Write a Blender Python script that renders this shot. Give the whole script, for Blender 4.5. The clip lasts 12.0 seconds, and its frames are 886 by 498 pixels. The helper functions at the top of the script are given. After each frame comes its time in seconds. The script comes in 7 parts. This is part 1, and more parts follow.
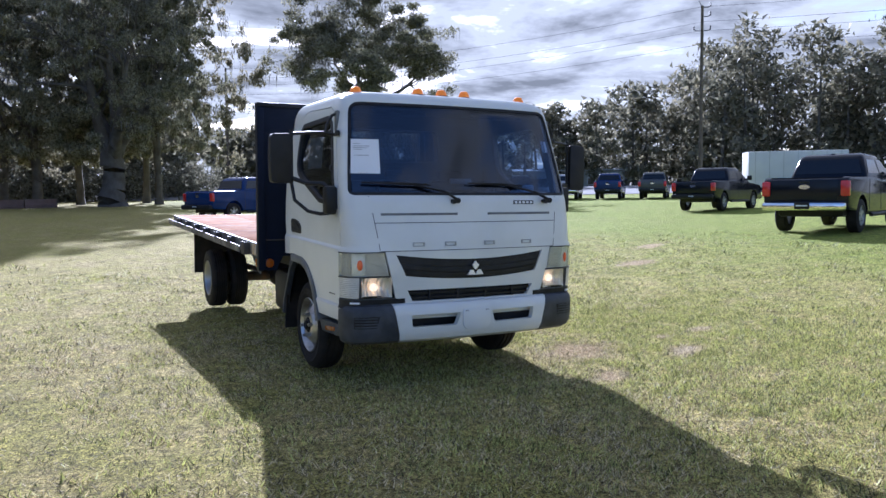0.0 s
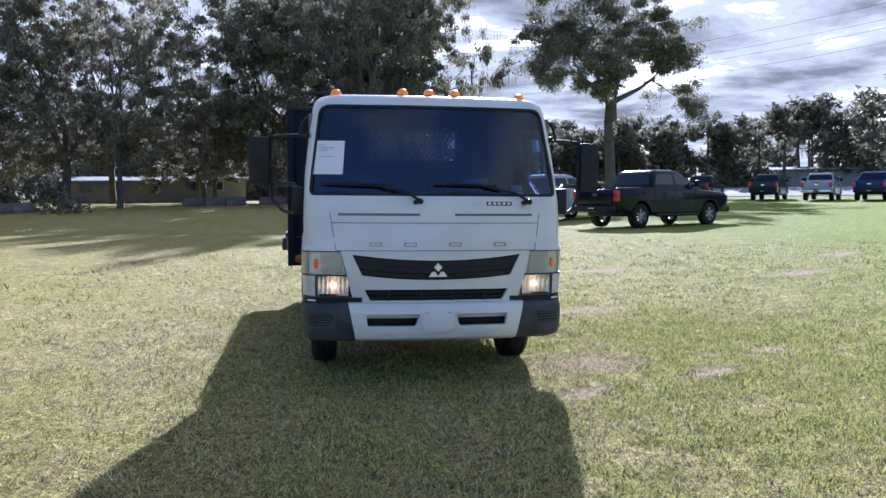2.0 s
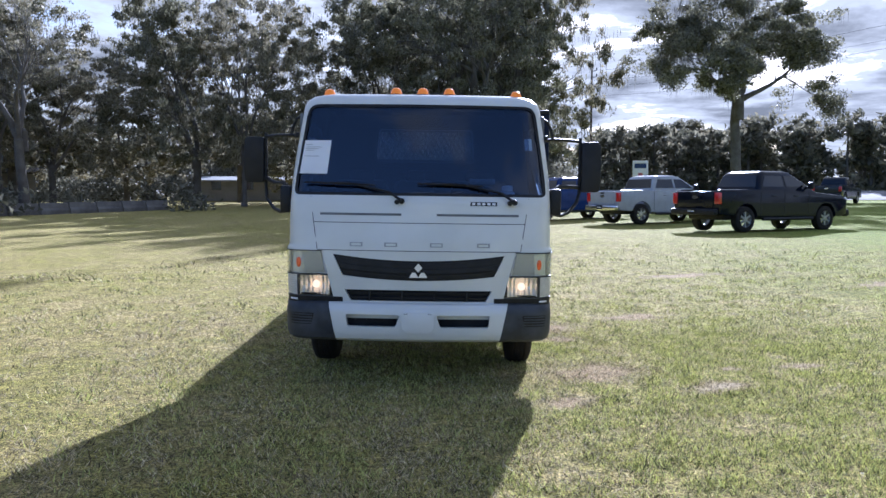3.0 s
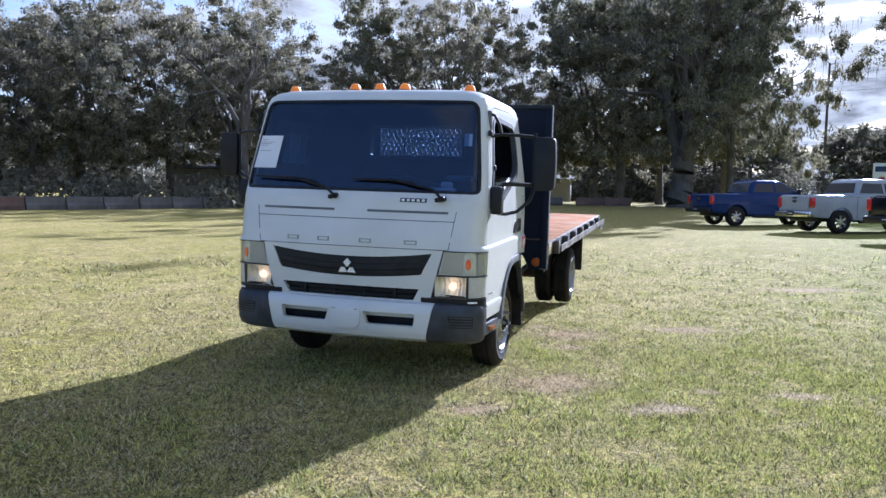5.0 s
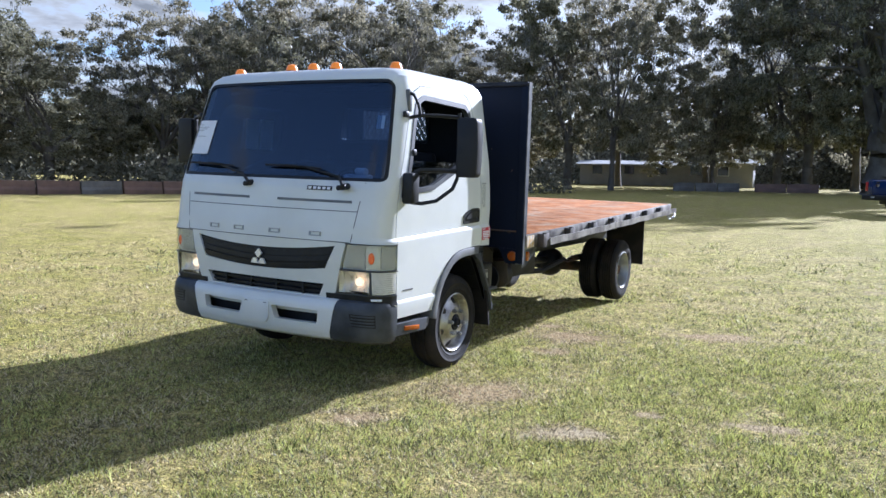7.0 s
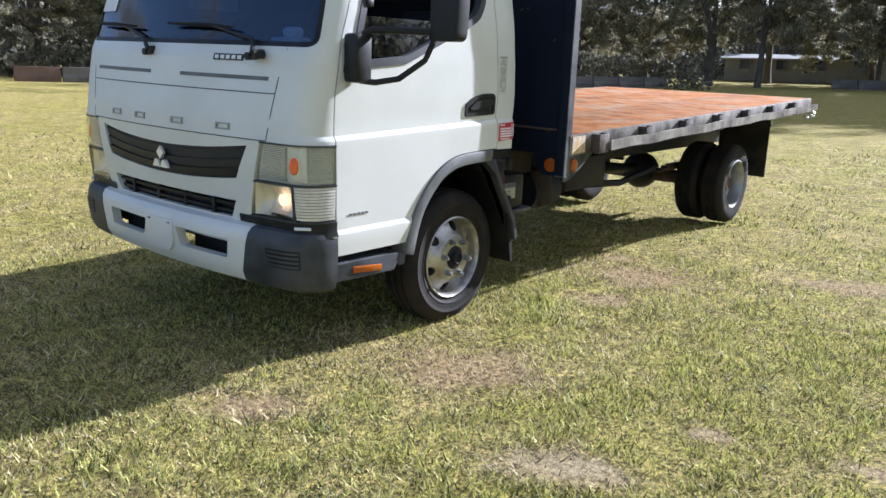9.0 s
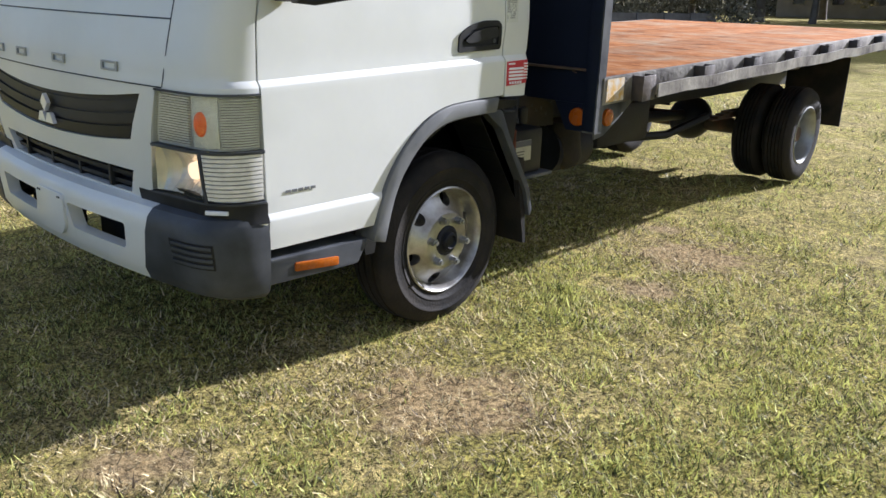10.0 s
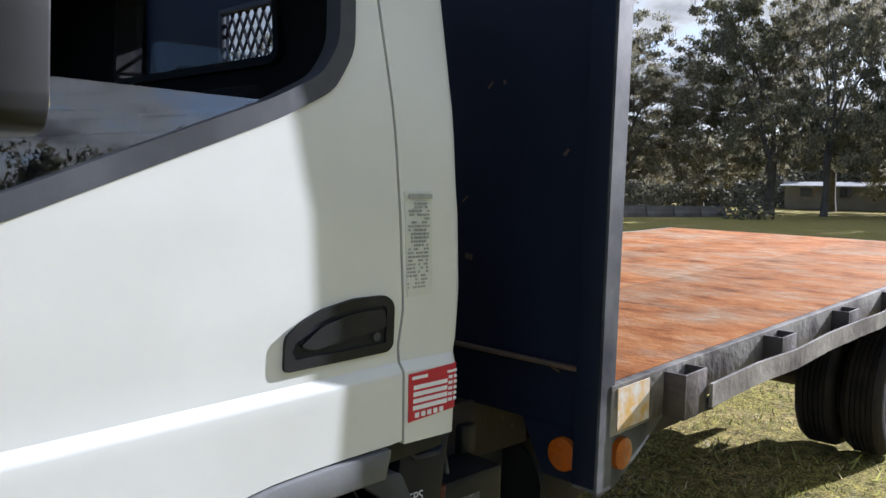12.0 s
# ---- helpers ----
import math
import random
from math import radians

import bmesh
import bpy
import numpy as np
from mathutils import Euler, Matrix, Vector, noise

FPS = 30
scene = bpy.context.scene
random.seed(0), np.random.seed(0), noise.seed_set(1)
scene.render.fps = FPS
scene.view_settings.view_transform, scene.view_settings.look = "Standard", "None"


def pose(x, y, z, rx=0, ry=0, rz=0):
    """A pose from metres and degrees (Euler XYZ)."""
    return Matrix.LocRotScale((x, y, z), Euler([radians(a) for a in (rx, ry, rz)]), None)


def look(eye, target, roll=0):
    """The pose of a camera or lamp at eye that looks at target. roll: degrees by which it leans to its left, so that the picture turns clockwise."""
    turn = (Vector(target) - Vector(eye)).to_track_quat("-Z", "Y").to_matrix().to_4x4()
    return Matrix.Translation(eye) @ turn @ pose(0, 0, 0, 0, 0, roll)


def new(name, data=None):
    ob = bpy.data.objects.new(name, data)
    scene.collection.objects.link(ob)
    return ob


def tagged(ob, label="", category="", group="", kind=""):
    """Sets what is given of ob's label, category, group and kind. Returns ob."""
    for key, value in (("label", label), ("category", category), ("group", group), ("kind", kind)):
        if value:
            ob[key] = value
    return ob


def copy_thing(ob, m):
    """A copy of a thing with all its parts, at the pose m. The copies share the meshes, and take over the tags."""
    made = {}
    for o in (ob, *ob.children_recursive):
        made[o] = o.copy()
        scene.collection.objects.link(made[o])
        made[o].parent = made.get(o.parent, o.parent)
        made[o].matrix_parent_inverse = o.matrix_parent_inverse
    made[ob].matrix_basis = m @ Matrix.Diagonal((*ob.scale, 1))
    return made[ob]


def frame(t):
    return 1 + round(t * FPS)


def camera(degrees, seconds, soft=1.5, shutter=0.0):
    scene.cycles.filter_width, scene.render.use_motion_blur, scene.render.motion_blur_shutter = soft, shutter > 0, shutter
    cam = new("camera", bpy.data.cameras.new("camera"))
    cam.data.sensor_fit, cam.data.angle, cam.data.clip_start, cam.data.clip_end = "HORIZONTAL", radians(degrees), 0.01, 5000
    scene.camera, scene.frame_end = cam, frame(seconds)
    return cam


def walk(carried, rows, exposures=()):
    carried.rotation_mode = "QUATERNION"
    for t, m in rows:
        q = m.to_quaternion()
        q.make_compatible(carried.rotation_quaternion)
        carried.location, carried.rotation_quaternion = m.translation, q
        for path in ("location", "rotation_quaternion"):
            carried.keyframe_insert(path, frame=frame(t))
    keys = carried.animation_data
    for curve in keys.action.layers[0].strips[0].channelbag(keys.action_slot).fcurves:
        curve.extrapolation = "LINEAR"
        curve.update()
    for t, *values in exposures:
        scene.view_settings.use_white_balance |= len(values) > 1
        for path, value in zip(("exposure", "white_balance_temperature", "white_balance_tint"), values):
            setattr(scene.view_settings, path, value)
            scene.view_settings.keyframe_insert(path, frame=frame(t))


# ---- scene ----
cam = camera(58.74, 12.0)
PATH = [
    (0, (-3.037, -6.612, 1.527), (-2.121, -4.840, 1.384), -0.86),
    (0.5, (-2.510, -6.833, 1.514), (-1.734, -4.995, 1.372), -0.90),
    (1, (-1.980, -7.018, 1.507), (-1.356, -5.123, 1.368), -0.89),
    (1.5, (-1.430, -7.166, 1.516), (-0.963, -5.226, 1.377), -0.71),
    (2, (-0.865, -7.240, 1.514), (-0.562, -5.268, 1.376), -0.53),
    (2.5, (-0.291, -7.272, 1.508), (-0.147, -5.282, 1.370), -0.23),
    (3, (0.239, -7.220, 1.501), (0.227, -5.225, 1.367), -0.11),
    (3.5, (0.832, -7.215, 1.490), (0.667, -5.227, 1.359), 0.03),
    (3.7, (1.055, -7.187, 1.474), (0.832, -5.203, 1.343), 0.13),
    (4.1, (1.491, -7.098, 1.472), (1.154, -5.131, 1.342), 0.39),
    (4.5, (1.917, -6.982, 1.475), (1.473, -5.037, 1.342), 0.68),
    (4.9, (2.334, -6.834, 1.480), (1.787, -4.915, 1.344), 0.97),
    (5.3, (2.733, -6.655, 1.490), (2.087, -4.767, 1.349), 1.24),
    (5.5, (2.949, -6.567, 1.483), (2.256, -4.696, 1.340), 1.45),
    (6, (3.386, -6.275, 1.495), (2.585, -4.449, 1.343), 1.48),
    (6.5, (3.762, -5.926, 1.519), (2.856, -4.150, 1.357), 1.28),
    (6.7, (3.910, -5.778, 1.519), (2.965, -4.024, 1.349), 1.15),
    (7.1, (4.060, -5.418, 1.536), (3.043, -3.706, 1.348), 1.10),
    (7.5, (4.119, -5.026, 1.540), (3.040, -3.357, 1.321), 1.14),
    (7.9, (4.088, -4.607, 1.528), (2.954, -2.980, 1.265), 1.27),
    (8.3, (3.982, -4.171, 1.500), (2.803, -2.588, 1.180), 1.47),
    (8.5, (3.916, -3.964, 1.474), (2.714, -2.405, 1.120), 1.44),
    (9, (3.709, -3.438, 1.414), (2.467, -1.935, 0.967), 1.66),
    (9.5, (3.451, -2.923, 1.368), (2.179, -1.475, 0.835), 1.65),
    (10, (3.171, -2.465, 1.338), (1.886, -1.051, 0.748), 1.33),
    (10.5, (2.919, -2.017, 1.310), (1.636, -0.603, 0.713), 1.21),
    (11, (2.670, -1.603, 1.310), (1.401, -0.158, 0.757), 0.82),
    (11.5, (2.478, -1.238, 1.366), (1.200, 0.253, 0.986), 0.63),
    (12, (2.219, -0.891, 1.484), (0.841, 0.552, 1.350), 1.33),
]
walk(cam, [(t, look(eye, target, roll)) for t, eye, target, roll in PATH], exposures=((0, 1.14, 4950, 24), (3.5, 1.17, 4920, 23), (6, 1.22, 5000, 21), (8.3, 1.30, 5260, 18), (10.5, 1.14, 5600, 18), (12, 1.13, 5480, 18)))

# ---- light ----
SUN = Vector((0.515, 2.04, 1.0)).normalized()
world = bpy.data.worlds.new("sky")
scene.world = world
world.use_nodes = True


def sky_nodes():
    nt = world.node_tree
    n, l = nt.nodes, nt.links
    n.clear()
    out = n.new("ShaderNodeOutputWorld")
    bg = n.new("ShaderNodeBackground")
    bg.inputs["Strength"].default_value = 0.078
    sky = n.new("ShaderNodeTexSky")
    sky.sky_type = "NISHITA"
    sky.sun_disc = False
    sky.sun_elevation = math.asin(SUN.z)
    sky.sun_rotation = math.atan2(SUN.x, SUN.y)
    sky.dust_density, sky.ozone_density = 1.5, 1.5
    tc = n.new("ShaderNodeTexCoord")
    sep = n.new("ShaderNodeSeparateXYZ")
    l.new(tc.outputs["Generated"], sep.inputs[0])
    zz = n.new("ShaderNodeMath"); zz.operation = "MAXIMUM"; zz.inputs[1].default_value = 0.0
    l.new(sep.outputs["Z"], zz.inputs[0])
    add = n.new("ShaderNodeMath"); add.operation = "ADD"; add.inputs[1].default_value = 0.10
    l.new(zz.outputs[0], add.inputs[0])
    div = n.new("ShaderNodeVectorMath"); div.operation = "DIVIDE"
    comb = n.new("ShaderNodeCombineXYZ")
    for k in range(3):
        l.new(add.outputs[0], comb.inputs[k])
    l.new(tc.outputs["Generated"], div.inputs[0]); l.new(comb.outputs[0], div.inputs[1])
    mp = n.new("ShaderNodeMapping")
    mp.inputs["Rotation"].default_value = (0, 0, radians(25))
    mp.inputs["Scale"].default_value = (1.0, 1.0, 0.0)
    l.new(div.outputs[0], mp.inputs["Vector"])
    big = n.new("ShaderNodeTexNoise")
    big.inputs["Scale"].default_value, big.inputs["Detail"].default_value, big.inputs["Roughness"].default_value = 1.35, 10, 0.60
    big.inputs["Distortion"].default_value = 0.25
    l.new(mp.outputs[0], big.inputs["Vector"])
    toward = n.new("ShaderNodeVectorMath"); toward.operation = "DOT_PRODUCT"
    toward.inputs[1].default_value = (0.55, 0.83, 0.0)
    l.new(tc.outputs["Generated"], toward.inputs[0])
    thick = n.new("ShaderNodeMath"); thick.operation = "MULTIPLY_ADD"; thick.inputs[1].default_value, thick.inputs[2].default_value = 0.11, -0.015
    l.new(toward.outputs["Value"], thick.inputs[0])
    dens = n.new("ShaderNodeMath"); dens.operation = "ADD"
    l.new(big.outputs["Fac"], dens.inputs[0]); l.new(thick.outputs[0], dens.inputs[1])
    cover = n.new("ShaderNodeValToRGB")
    cover.color_ramp.elements[0].position, cover.color_ramp.elements[1].position = 0.42, 0.53
    l.new(dens.outputs[0], cover.inputs[0])
    shade = n.new("ShaderNodeValToRGB")
    e = shade.color_ramp.elements
    e[0].position, e[0].color = 0.47, (4.9, 4.85, 4.35, 1)
    e[1].position, e[1].color = 0.62, (1.78, 1.80, 1.66, 1)
    l.new(big.outputs["Fac"], shade.inputs[0])
    mix = n.new("ShaderNodeMix"); mix.data_type = "RGBA"
    l.new(cover.outputs[0], mix.inputs[0])
    l.new(sky.outputs[0], mix.inputs[6]); l.new(shade.outputs[0], mix.inputs[7])
    l.new(mix.outputs[2], bg.inputs["Color"])
    l.new(bg.outputs[0], out.inputs[0])


sky_nodes()
sun = new("sun", bpy.data.lights.new("sun", "SUN"))
sun.data.energy, sun.data.angle, sun.data.color = 5.0, radians(0.6), (1.0, 0.95, 0.87)
sun.matrix_world = look(SUN * 100, (0, 0, 0))


# ---- materials ----
def mat(name, color, rough=0.5, metal=0.0, vary=0.15, scale=8.0, fine=90.0, bump=0.0, spec=0.5, tint=None, coat=0.0, per="noise", translucent=0.0, split=(0.0, 1.0)):
    """A principled material whose colour varies at two scales; tint is a second colour that the larger noise mixes in."""
    m = bpy.data.materials.new(name)
    m.use_nodes = True
    nt = m.node_tree
    n, l = nt.nodes, nt.links
    b = n["Principled BSDF"]
    b.inputs["Roughness"].default_value, b.inputs["Metallic"].default_value = rough, metal
    b.inputs["Specular IOR Level"].default_value = spec
    b.inputs["Coat Weight"].default_value = coat
    b.inputs["Coat Roughness"].default_value = 0.10
    tc = n.new("ShaderNodeTexCoord")
    a = n.new("ShaderNodeTexNoise"); a.inputs["Scale"].default_value = scale; a.inputs["Detail"].default_value = 5
    f = n.new("ShaderNodeTexNoise"); f.inputs["Scale"].default_value = fine; f.inputs["Detail"].default_value = 3
    l.new(tc.outputs["Object"], a.inputs["Vector"]); l.new(tc.outputs["Object"], f.inputs["Vector"])
    r = n.new("ShaderNodeValToRGB")
    r.color_ramp.elements[0].position, r.color_ramp.elements[1].position = 0.36, 0.66
    dark = tint if tint else tuple(c * (1 - vary) for c in color)
    r.color_ramp.elements[0].color, r.color_ramp.elements[1].color = (*color, 1), (*dark, 1)
    l.new(a.outputs["Fac"], r.inputs[0])
    if per == "island":
        g = n.new("ShaderNodeNewGeometry")
        mm = n.new("ShaderNodeMath"); mm.operation = "ADD"
        l.new(g.outputs["Random Per Island"], mm.inputs[0]); mm.inputs[1].default_value = 0
        r.color_ramp.elements[0].position, r.color_ramp.elements[1].position = split
        l.new(mm.outputs[0], r.inputs[0])
    elif per == "object":
        g = n.new("ShaderNodeObjectInfo")
        r.color_ramp.elements[0].position, r.color_ramp.elements[1].position = 0.0, 1.0
        l.new(g.outputs["Random"], r.inputs[0])
    mx = n.new("ShaderNodeMix"); mx.data_type = "RGBA"; mx.blend_type = "MULTIPLY"
    mx.inputs[0].default_value = min(1.0, vary * 1.5)
    l.new(r.outputs[0], mx.inputs[6]); l.new(f.outputs["Fac"], mx.inputs[7])
    br = n.new("ShaderNodeMix"); br.data_type = "RGBA"; br.blend_type = "MIX"
    br.inputs[0].default_value = 0.5
    l.new(r.outputs[0], br.inputs[6]); l.new(mx.outputs[2], br.inputs[7])
    l.new(br.outputs[2], b.inputs["Base Color"])
    rr = n.new("ShaderNodeMapRange")
    rr.inputs["To Min"].default_value, rr.inputs["To Max"].default_value = max(0.02, rough - 0.08), min(1.0, rough + 0.12)
    l.new(a.outputs["Fac"], rr.inputs["Value"]); l.new(rr.outputs[0], b.inputs["Roughness"])
    if bump:
        bp = n.new("ShaderNodeBump"); bp.inputs["Strength"].default_value = bump; bp.inputs["Distance"].default_value = 0.01
        l.new(f.outputs["Fac"], bp.inputs["Height"]); l.new(bp.outputs[0], b.inputs["Normal"])
    if translucent:
        tr = n.new("ShaderNodeBsdfTranslucent")
        l.new(br.outputs[2], tr.inputs["Color"])
        ms = n.new("ShaderNodeMixShader"); ms.inputs[0].default_value = translucent
        l.new(b.outputs[0], ms.inputs[1]); l.new(tr.outputs[0], ms.inputs[2])
        l.new(ms.outputs[0], n["Material Output"].inputs["Surface"])
    return m


def glass(name, tint, gloss=0.03, base=0.045):
    m = bpy.data.materials.new(name)
    m.use_nodes = True
    n, l = m.node_tree.nodes, m.node_tree.links
    n.remove(n["Principled BSDF"])
    t = n.new("ShaderNodeBsdfTransparent"); t.inputs[0].default_value = (*tint, 1)
    g = n.new("ShaderNodeBsdfGlossy"); g.inputs["Roughness"].default_value = gloss
    lw = n.new("ShaderNodeLayerWeight"); lw.inputs[0].default_value = 0.5
    pw = n.new("ShaderNodeMath"); pw.operation = "POWER"; pw.inputs[1].default_value = 5.0
    fr = n.new("ShaderNodeMath"); fr.operation = "MULTIPLY_ADD"; fr.inputs[1].default_value, fr.inputs[2].default_value = 0.90, base
    l.new(lw.outputs["Facing"], pw.inputs[0]); l.new(pw.outputs[0], fr.inputs[0])
    mx = n.new("ShaderNodeMixShader")
    l.new(fr.outputs[0], mx.inputs[0]); l.new(t.outputs[0], mx.inputs[1]); l.new(g.outputs[0], mx.inputs[2])
    l.new(mx.outputs[0], n["Material Output"].inputs["Surface"])
    return m


def glow(name, color, strength, rough=0.3):
    m = mat(name, color, rough)
    b = m.node_tree.nodes["Principled BSDF"]
    b.inputs["Emission Color"].default_value = (*color, 1)
    b.inputs["Emission Strength"].default_value = strength
    return m


WHITE = mat("white_paint", (0.70, 0.71, 0.69), 0.32, vary=0.06, scale=2.5, fine=40, coat=0.3, tint=(0.64, 0.65, 0.62))
GREY_PLASTIC = mat("grey_plastic", (0.036, 0.040, 0.047), 0.5, vary=0.3, scale=6, fine=260, bump=0.03, spec=0.35, tint=(0.080, 0.086, 0.098))
FADED_PLASTIC = mat("faded_plastic", (0.11, 0.115, 0.12), 0.5, vary=0.25, scale=5, fine=200, bump=0.03, spec=0.35, tint=(0.19, 0.195, 0.20))
BLACK_PLASTIC = mat("black_plastic", (0.010, 0.011, 0.013), 0.45, vary=0.2, scale=12, fine=260, bump=0.03, spec=0.28, tint=(0.022, 0.022, 0.024))
RUBBER = mat("rubber", (0.008, 0.008, 0.009), 0.75, spec=0.3, vary=0.4, scale=7, fine=90, bump=0.3, tint=(0.030, 0.025, 0.021))
BLACK_STEEL = mat("black_steel", (0.009, 0.010, 0.014), 0.5, spec=0.25, vary=0.3, scale=5, fine=60, bump=0.08, tint=(0.02, 0.022, 0.03))
WORN_STEEL = mat("worn_steel", (0.15, 0.155, 0.16), 0.55, vary=0.6, scale=5, fine=30, bump=0.06, spec=0.3, tint=(0.022, 0.026, 0.038))
RUSTY = mat("rusty_steel", (0.05, 0.045, 0.04), 0.8, vary=0.5, scale=9, fine=60, bump=0.4, tint=(0.12, 0.07, 0.045))
ALU = mat("scuffed_aluminium", (0.68, 0.68, 0.67), 0.30, metal=0.85, vary=0.4, scale=7, fine=60, bump=0.15, tint=(0.30, 0.28, 0.26))
STEEL_RIM = mat("grey_rim", (0.42, 0.43, 0.43), 0.4, metal=0.8, vary=0.2, scale=9, fine=80, bump=0.1)
SILVERED = mat("silvered_plastic", (0.80, 0.80, 0.82), 0.3, metal=0.15, vary=0.15, scale=18, fine=60)
BRIGHT = mat("bright_emblem", (0.85, 0.85, 0.85), 0.3, metal=0.35, vary=0.05)
CHROME = mat("chrome", (0.8, 0.8, 0.8), 0.1, metal=1.0, vary=0.05)
AMBER = mat("amber_lens", (0.62, 0.155, 0.012), 0.25, vary=0.2, scale=30, fine=300, coat=0.5, translucent=0.35)
ORANGE = glow("orange_beacon", (0.9, 0.25, 0.015), 0.12)
RED_LENS = mat("red_lens", (0.55, 0.02, 0.02), 0.15, vary=0.1, coat=0.6)
CLEAR = glass("clear_lens", (0.93, 0.94, 0.93), 0.05)
TINTED = glass("tinted_glass", (0.80, 0.84, 0.88), 0.012)
SIDE_GLASS = glass("side_glass", (0.45, 0.50, 0.55), 0.012, 0.15)
SCREEN_GLASS = glass("screen_glass", (0.44, 0.53, 0.66), 0.012, 0.075)
MIRROR = mat("mirror_glass", (0.9, 0.9, 0.9), 0.03, metal=1.0, vary=0.0)
PAPER = mat("paper", (0.78, 0.79, 0.82), 0.8, vary=0.03)
INK = mat("ink", (0.12, 0.12, 0.13), 0.8, vary=0.05)
RED_INK = mat("red_print", (0.50, 0.02, 0.035), 0.5, vary=0.1)
FABRIC = mat("dark_fabric", (0.010, 0.011, 0.015), 0.9, vary=0.3, scale=20, fine=300, bump=0.2)
DASH = mat("dash_plastic", (0.012, 0.013, 0.016), 0.7, vary=0.15, bump=0.05, spec=0.2)
BARK = mat("bark", (0.10, 0.085, 0.07), 0.95, vary=0.45, scale=1.5, fine=14, bump=0.9, tint=(0.17, 0.155, 0.135))
LEAF = mat("oak_leaf", (0.085, 0.090, 0.055), 0.5, vary=0.3, scale=0.4, fine=5, per="island", tint=(0.40, 0.375, 0.24), translucent=0.5)
LEAF_DRY = mat("olive_leaf", (0.10, 0.10, 0.064), 0.55, vary=0.3, scale=0.4, fine=5, per="island", tint=(0.46, 0.41, 0.27), translucent=0.5)
FAR_LEAF = mat("far_leaf", (0.075, 0.078, 0.055), 0.6, vary=0.3, scale=0.2, fine=2, per="island", tint=(0.34, 0.32, 0.225), translucent=0.5)
MOSS = mat("spanish_moss", (0.12, 0.118, 0.10), 0.95, vary=0.3, scale=0.8, fine=9, per="island", tint=(0.32, 0.31, 0.27), translucent=0.25)
CONCRETE = mat("old_concrete", (0.22, 0.205, 0.185), 0.92, vary=0.4, scale=1.3, fine=22, bump=0.5, tint=(0.12, 0.11, 0.10))
CONCRETE_RED = mat("stained_concrete", (0.24, 0.15, 0.115), 0.92, vary=0.4, scale=1.1, fine=22, bump=0.5, tint=(0.15, 0.10, 0.08))
ASPHALT = mat("pale_asphalt", (0.30, 0.29, 0.28), 0.9, vary=0.2, scale=0.5, fine=20, bump=0.2)
POLE_WOOD = mat("pole_wood", (0.16, 0.13, 0.105), 0.9, vary=0.35, scale=2, fine=30, bump=0.4)
SIDING = mat("pale_siding", (0.40, 0.40, 0.39), 0.7, vary=0.15, scale=0.8, fine=20)
SIDING_TAN = mat("tan_siding", (0.36, 0.345, 0.32), 0.9, spec=0.1, vary=0.2, scale=0.8, fine=20)
TIN = mat("tin_roof", (0.45, 0.46, 0.47), 0.8, spec=0.1, vary=0.2, scale=0.8, fine=12)
TIN_DARK = mat("dark_roof", (0.10, 0.10, 0.105), 1.0, spec=0.0, vary=0.2, scale=0.8, fine=12)


# ---- building helpers ----
def part(name, bm, material, parent=None, label="", smooth=True, angle=35):
    me = bpy.data.meshes.new(name)
    bmesh.ops.recalc_face_normals(bm, faces=bm.faces[:])
    bm.to_mesh(me)
    bm.free()
    me.materials.append(material)
    if smooth:
        me.shade_smooth()
        me.set_sharp_from_angle(angle=radians(angle))
    ob = new(name, me)
    if parent:
        ob.parent = parent
    return tagged(ob, label)


def np_mesh(name, verts, faces, material, smooth=False):
    me = bpy.data.meshes.new(name)
    faces = np.asarray(faces, dtype=np.int32)
    k = faces.shape[1]
    me.vertices.add(len(verts)); me.vertices.foreach_set("co", np.asarray(verts, dtype=np.float32).ravel())
    me.loops.add(faces.size); me.loops.foreach_set("vertex_index", faces.ravel())
    me.polygons.add(len(faces)); me.polygons.foreach_set("loop_start", np.arange(0, faces.size, k, dtype=np.int32))
    me.update(calc_edges=True)
    me.validate()
    me.materials.append(material)
    if smooth:
        me.shade_smooth()
    return me


def thing(name, label, category, group="", kind="", m=None):
    ob = new(name)
    ob.empty_display_size = 0.2
    if m is not None:
        ob.matrix_basis = m
    return tagged(ob, label, category, group, kind)


def rounded(bm, faces_geom, r, seg=2):
    edges = list({e for v in faces_geom for e in v.link_edges})
    if r:
        bmesh.ops.bevel(bm, geom=edges, offset=r, segments=seg, affect="EDGES", clamp_overlap=True, profile=0.5)


def box(bm, c, size, r=0.0, m=None, seg=2):
    mm = Matrix.Translation(c) @ (m or Matrix()) @ Matrix.Diagonal((*size, 1))
    g = bmesh.ops.create_cube(bm, size=1.0, matrix=mm)
    rounded(bm, g["verts"], r, seg)
    return bm


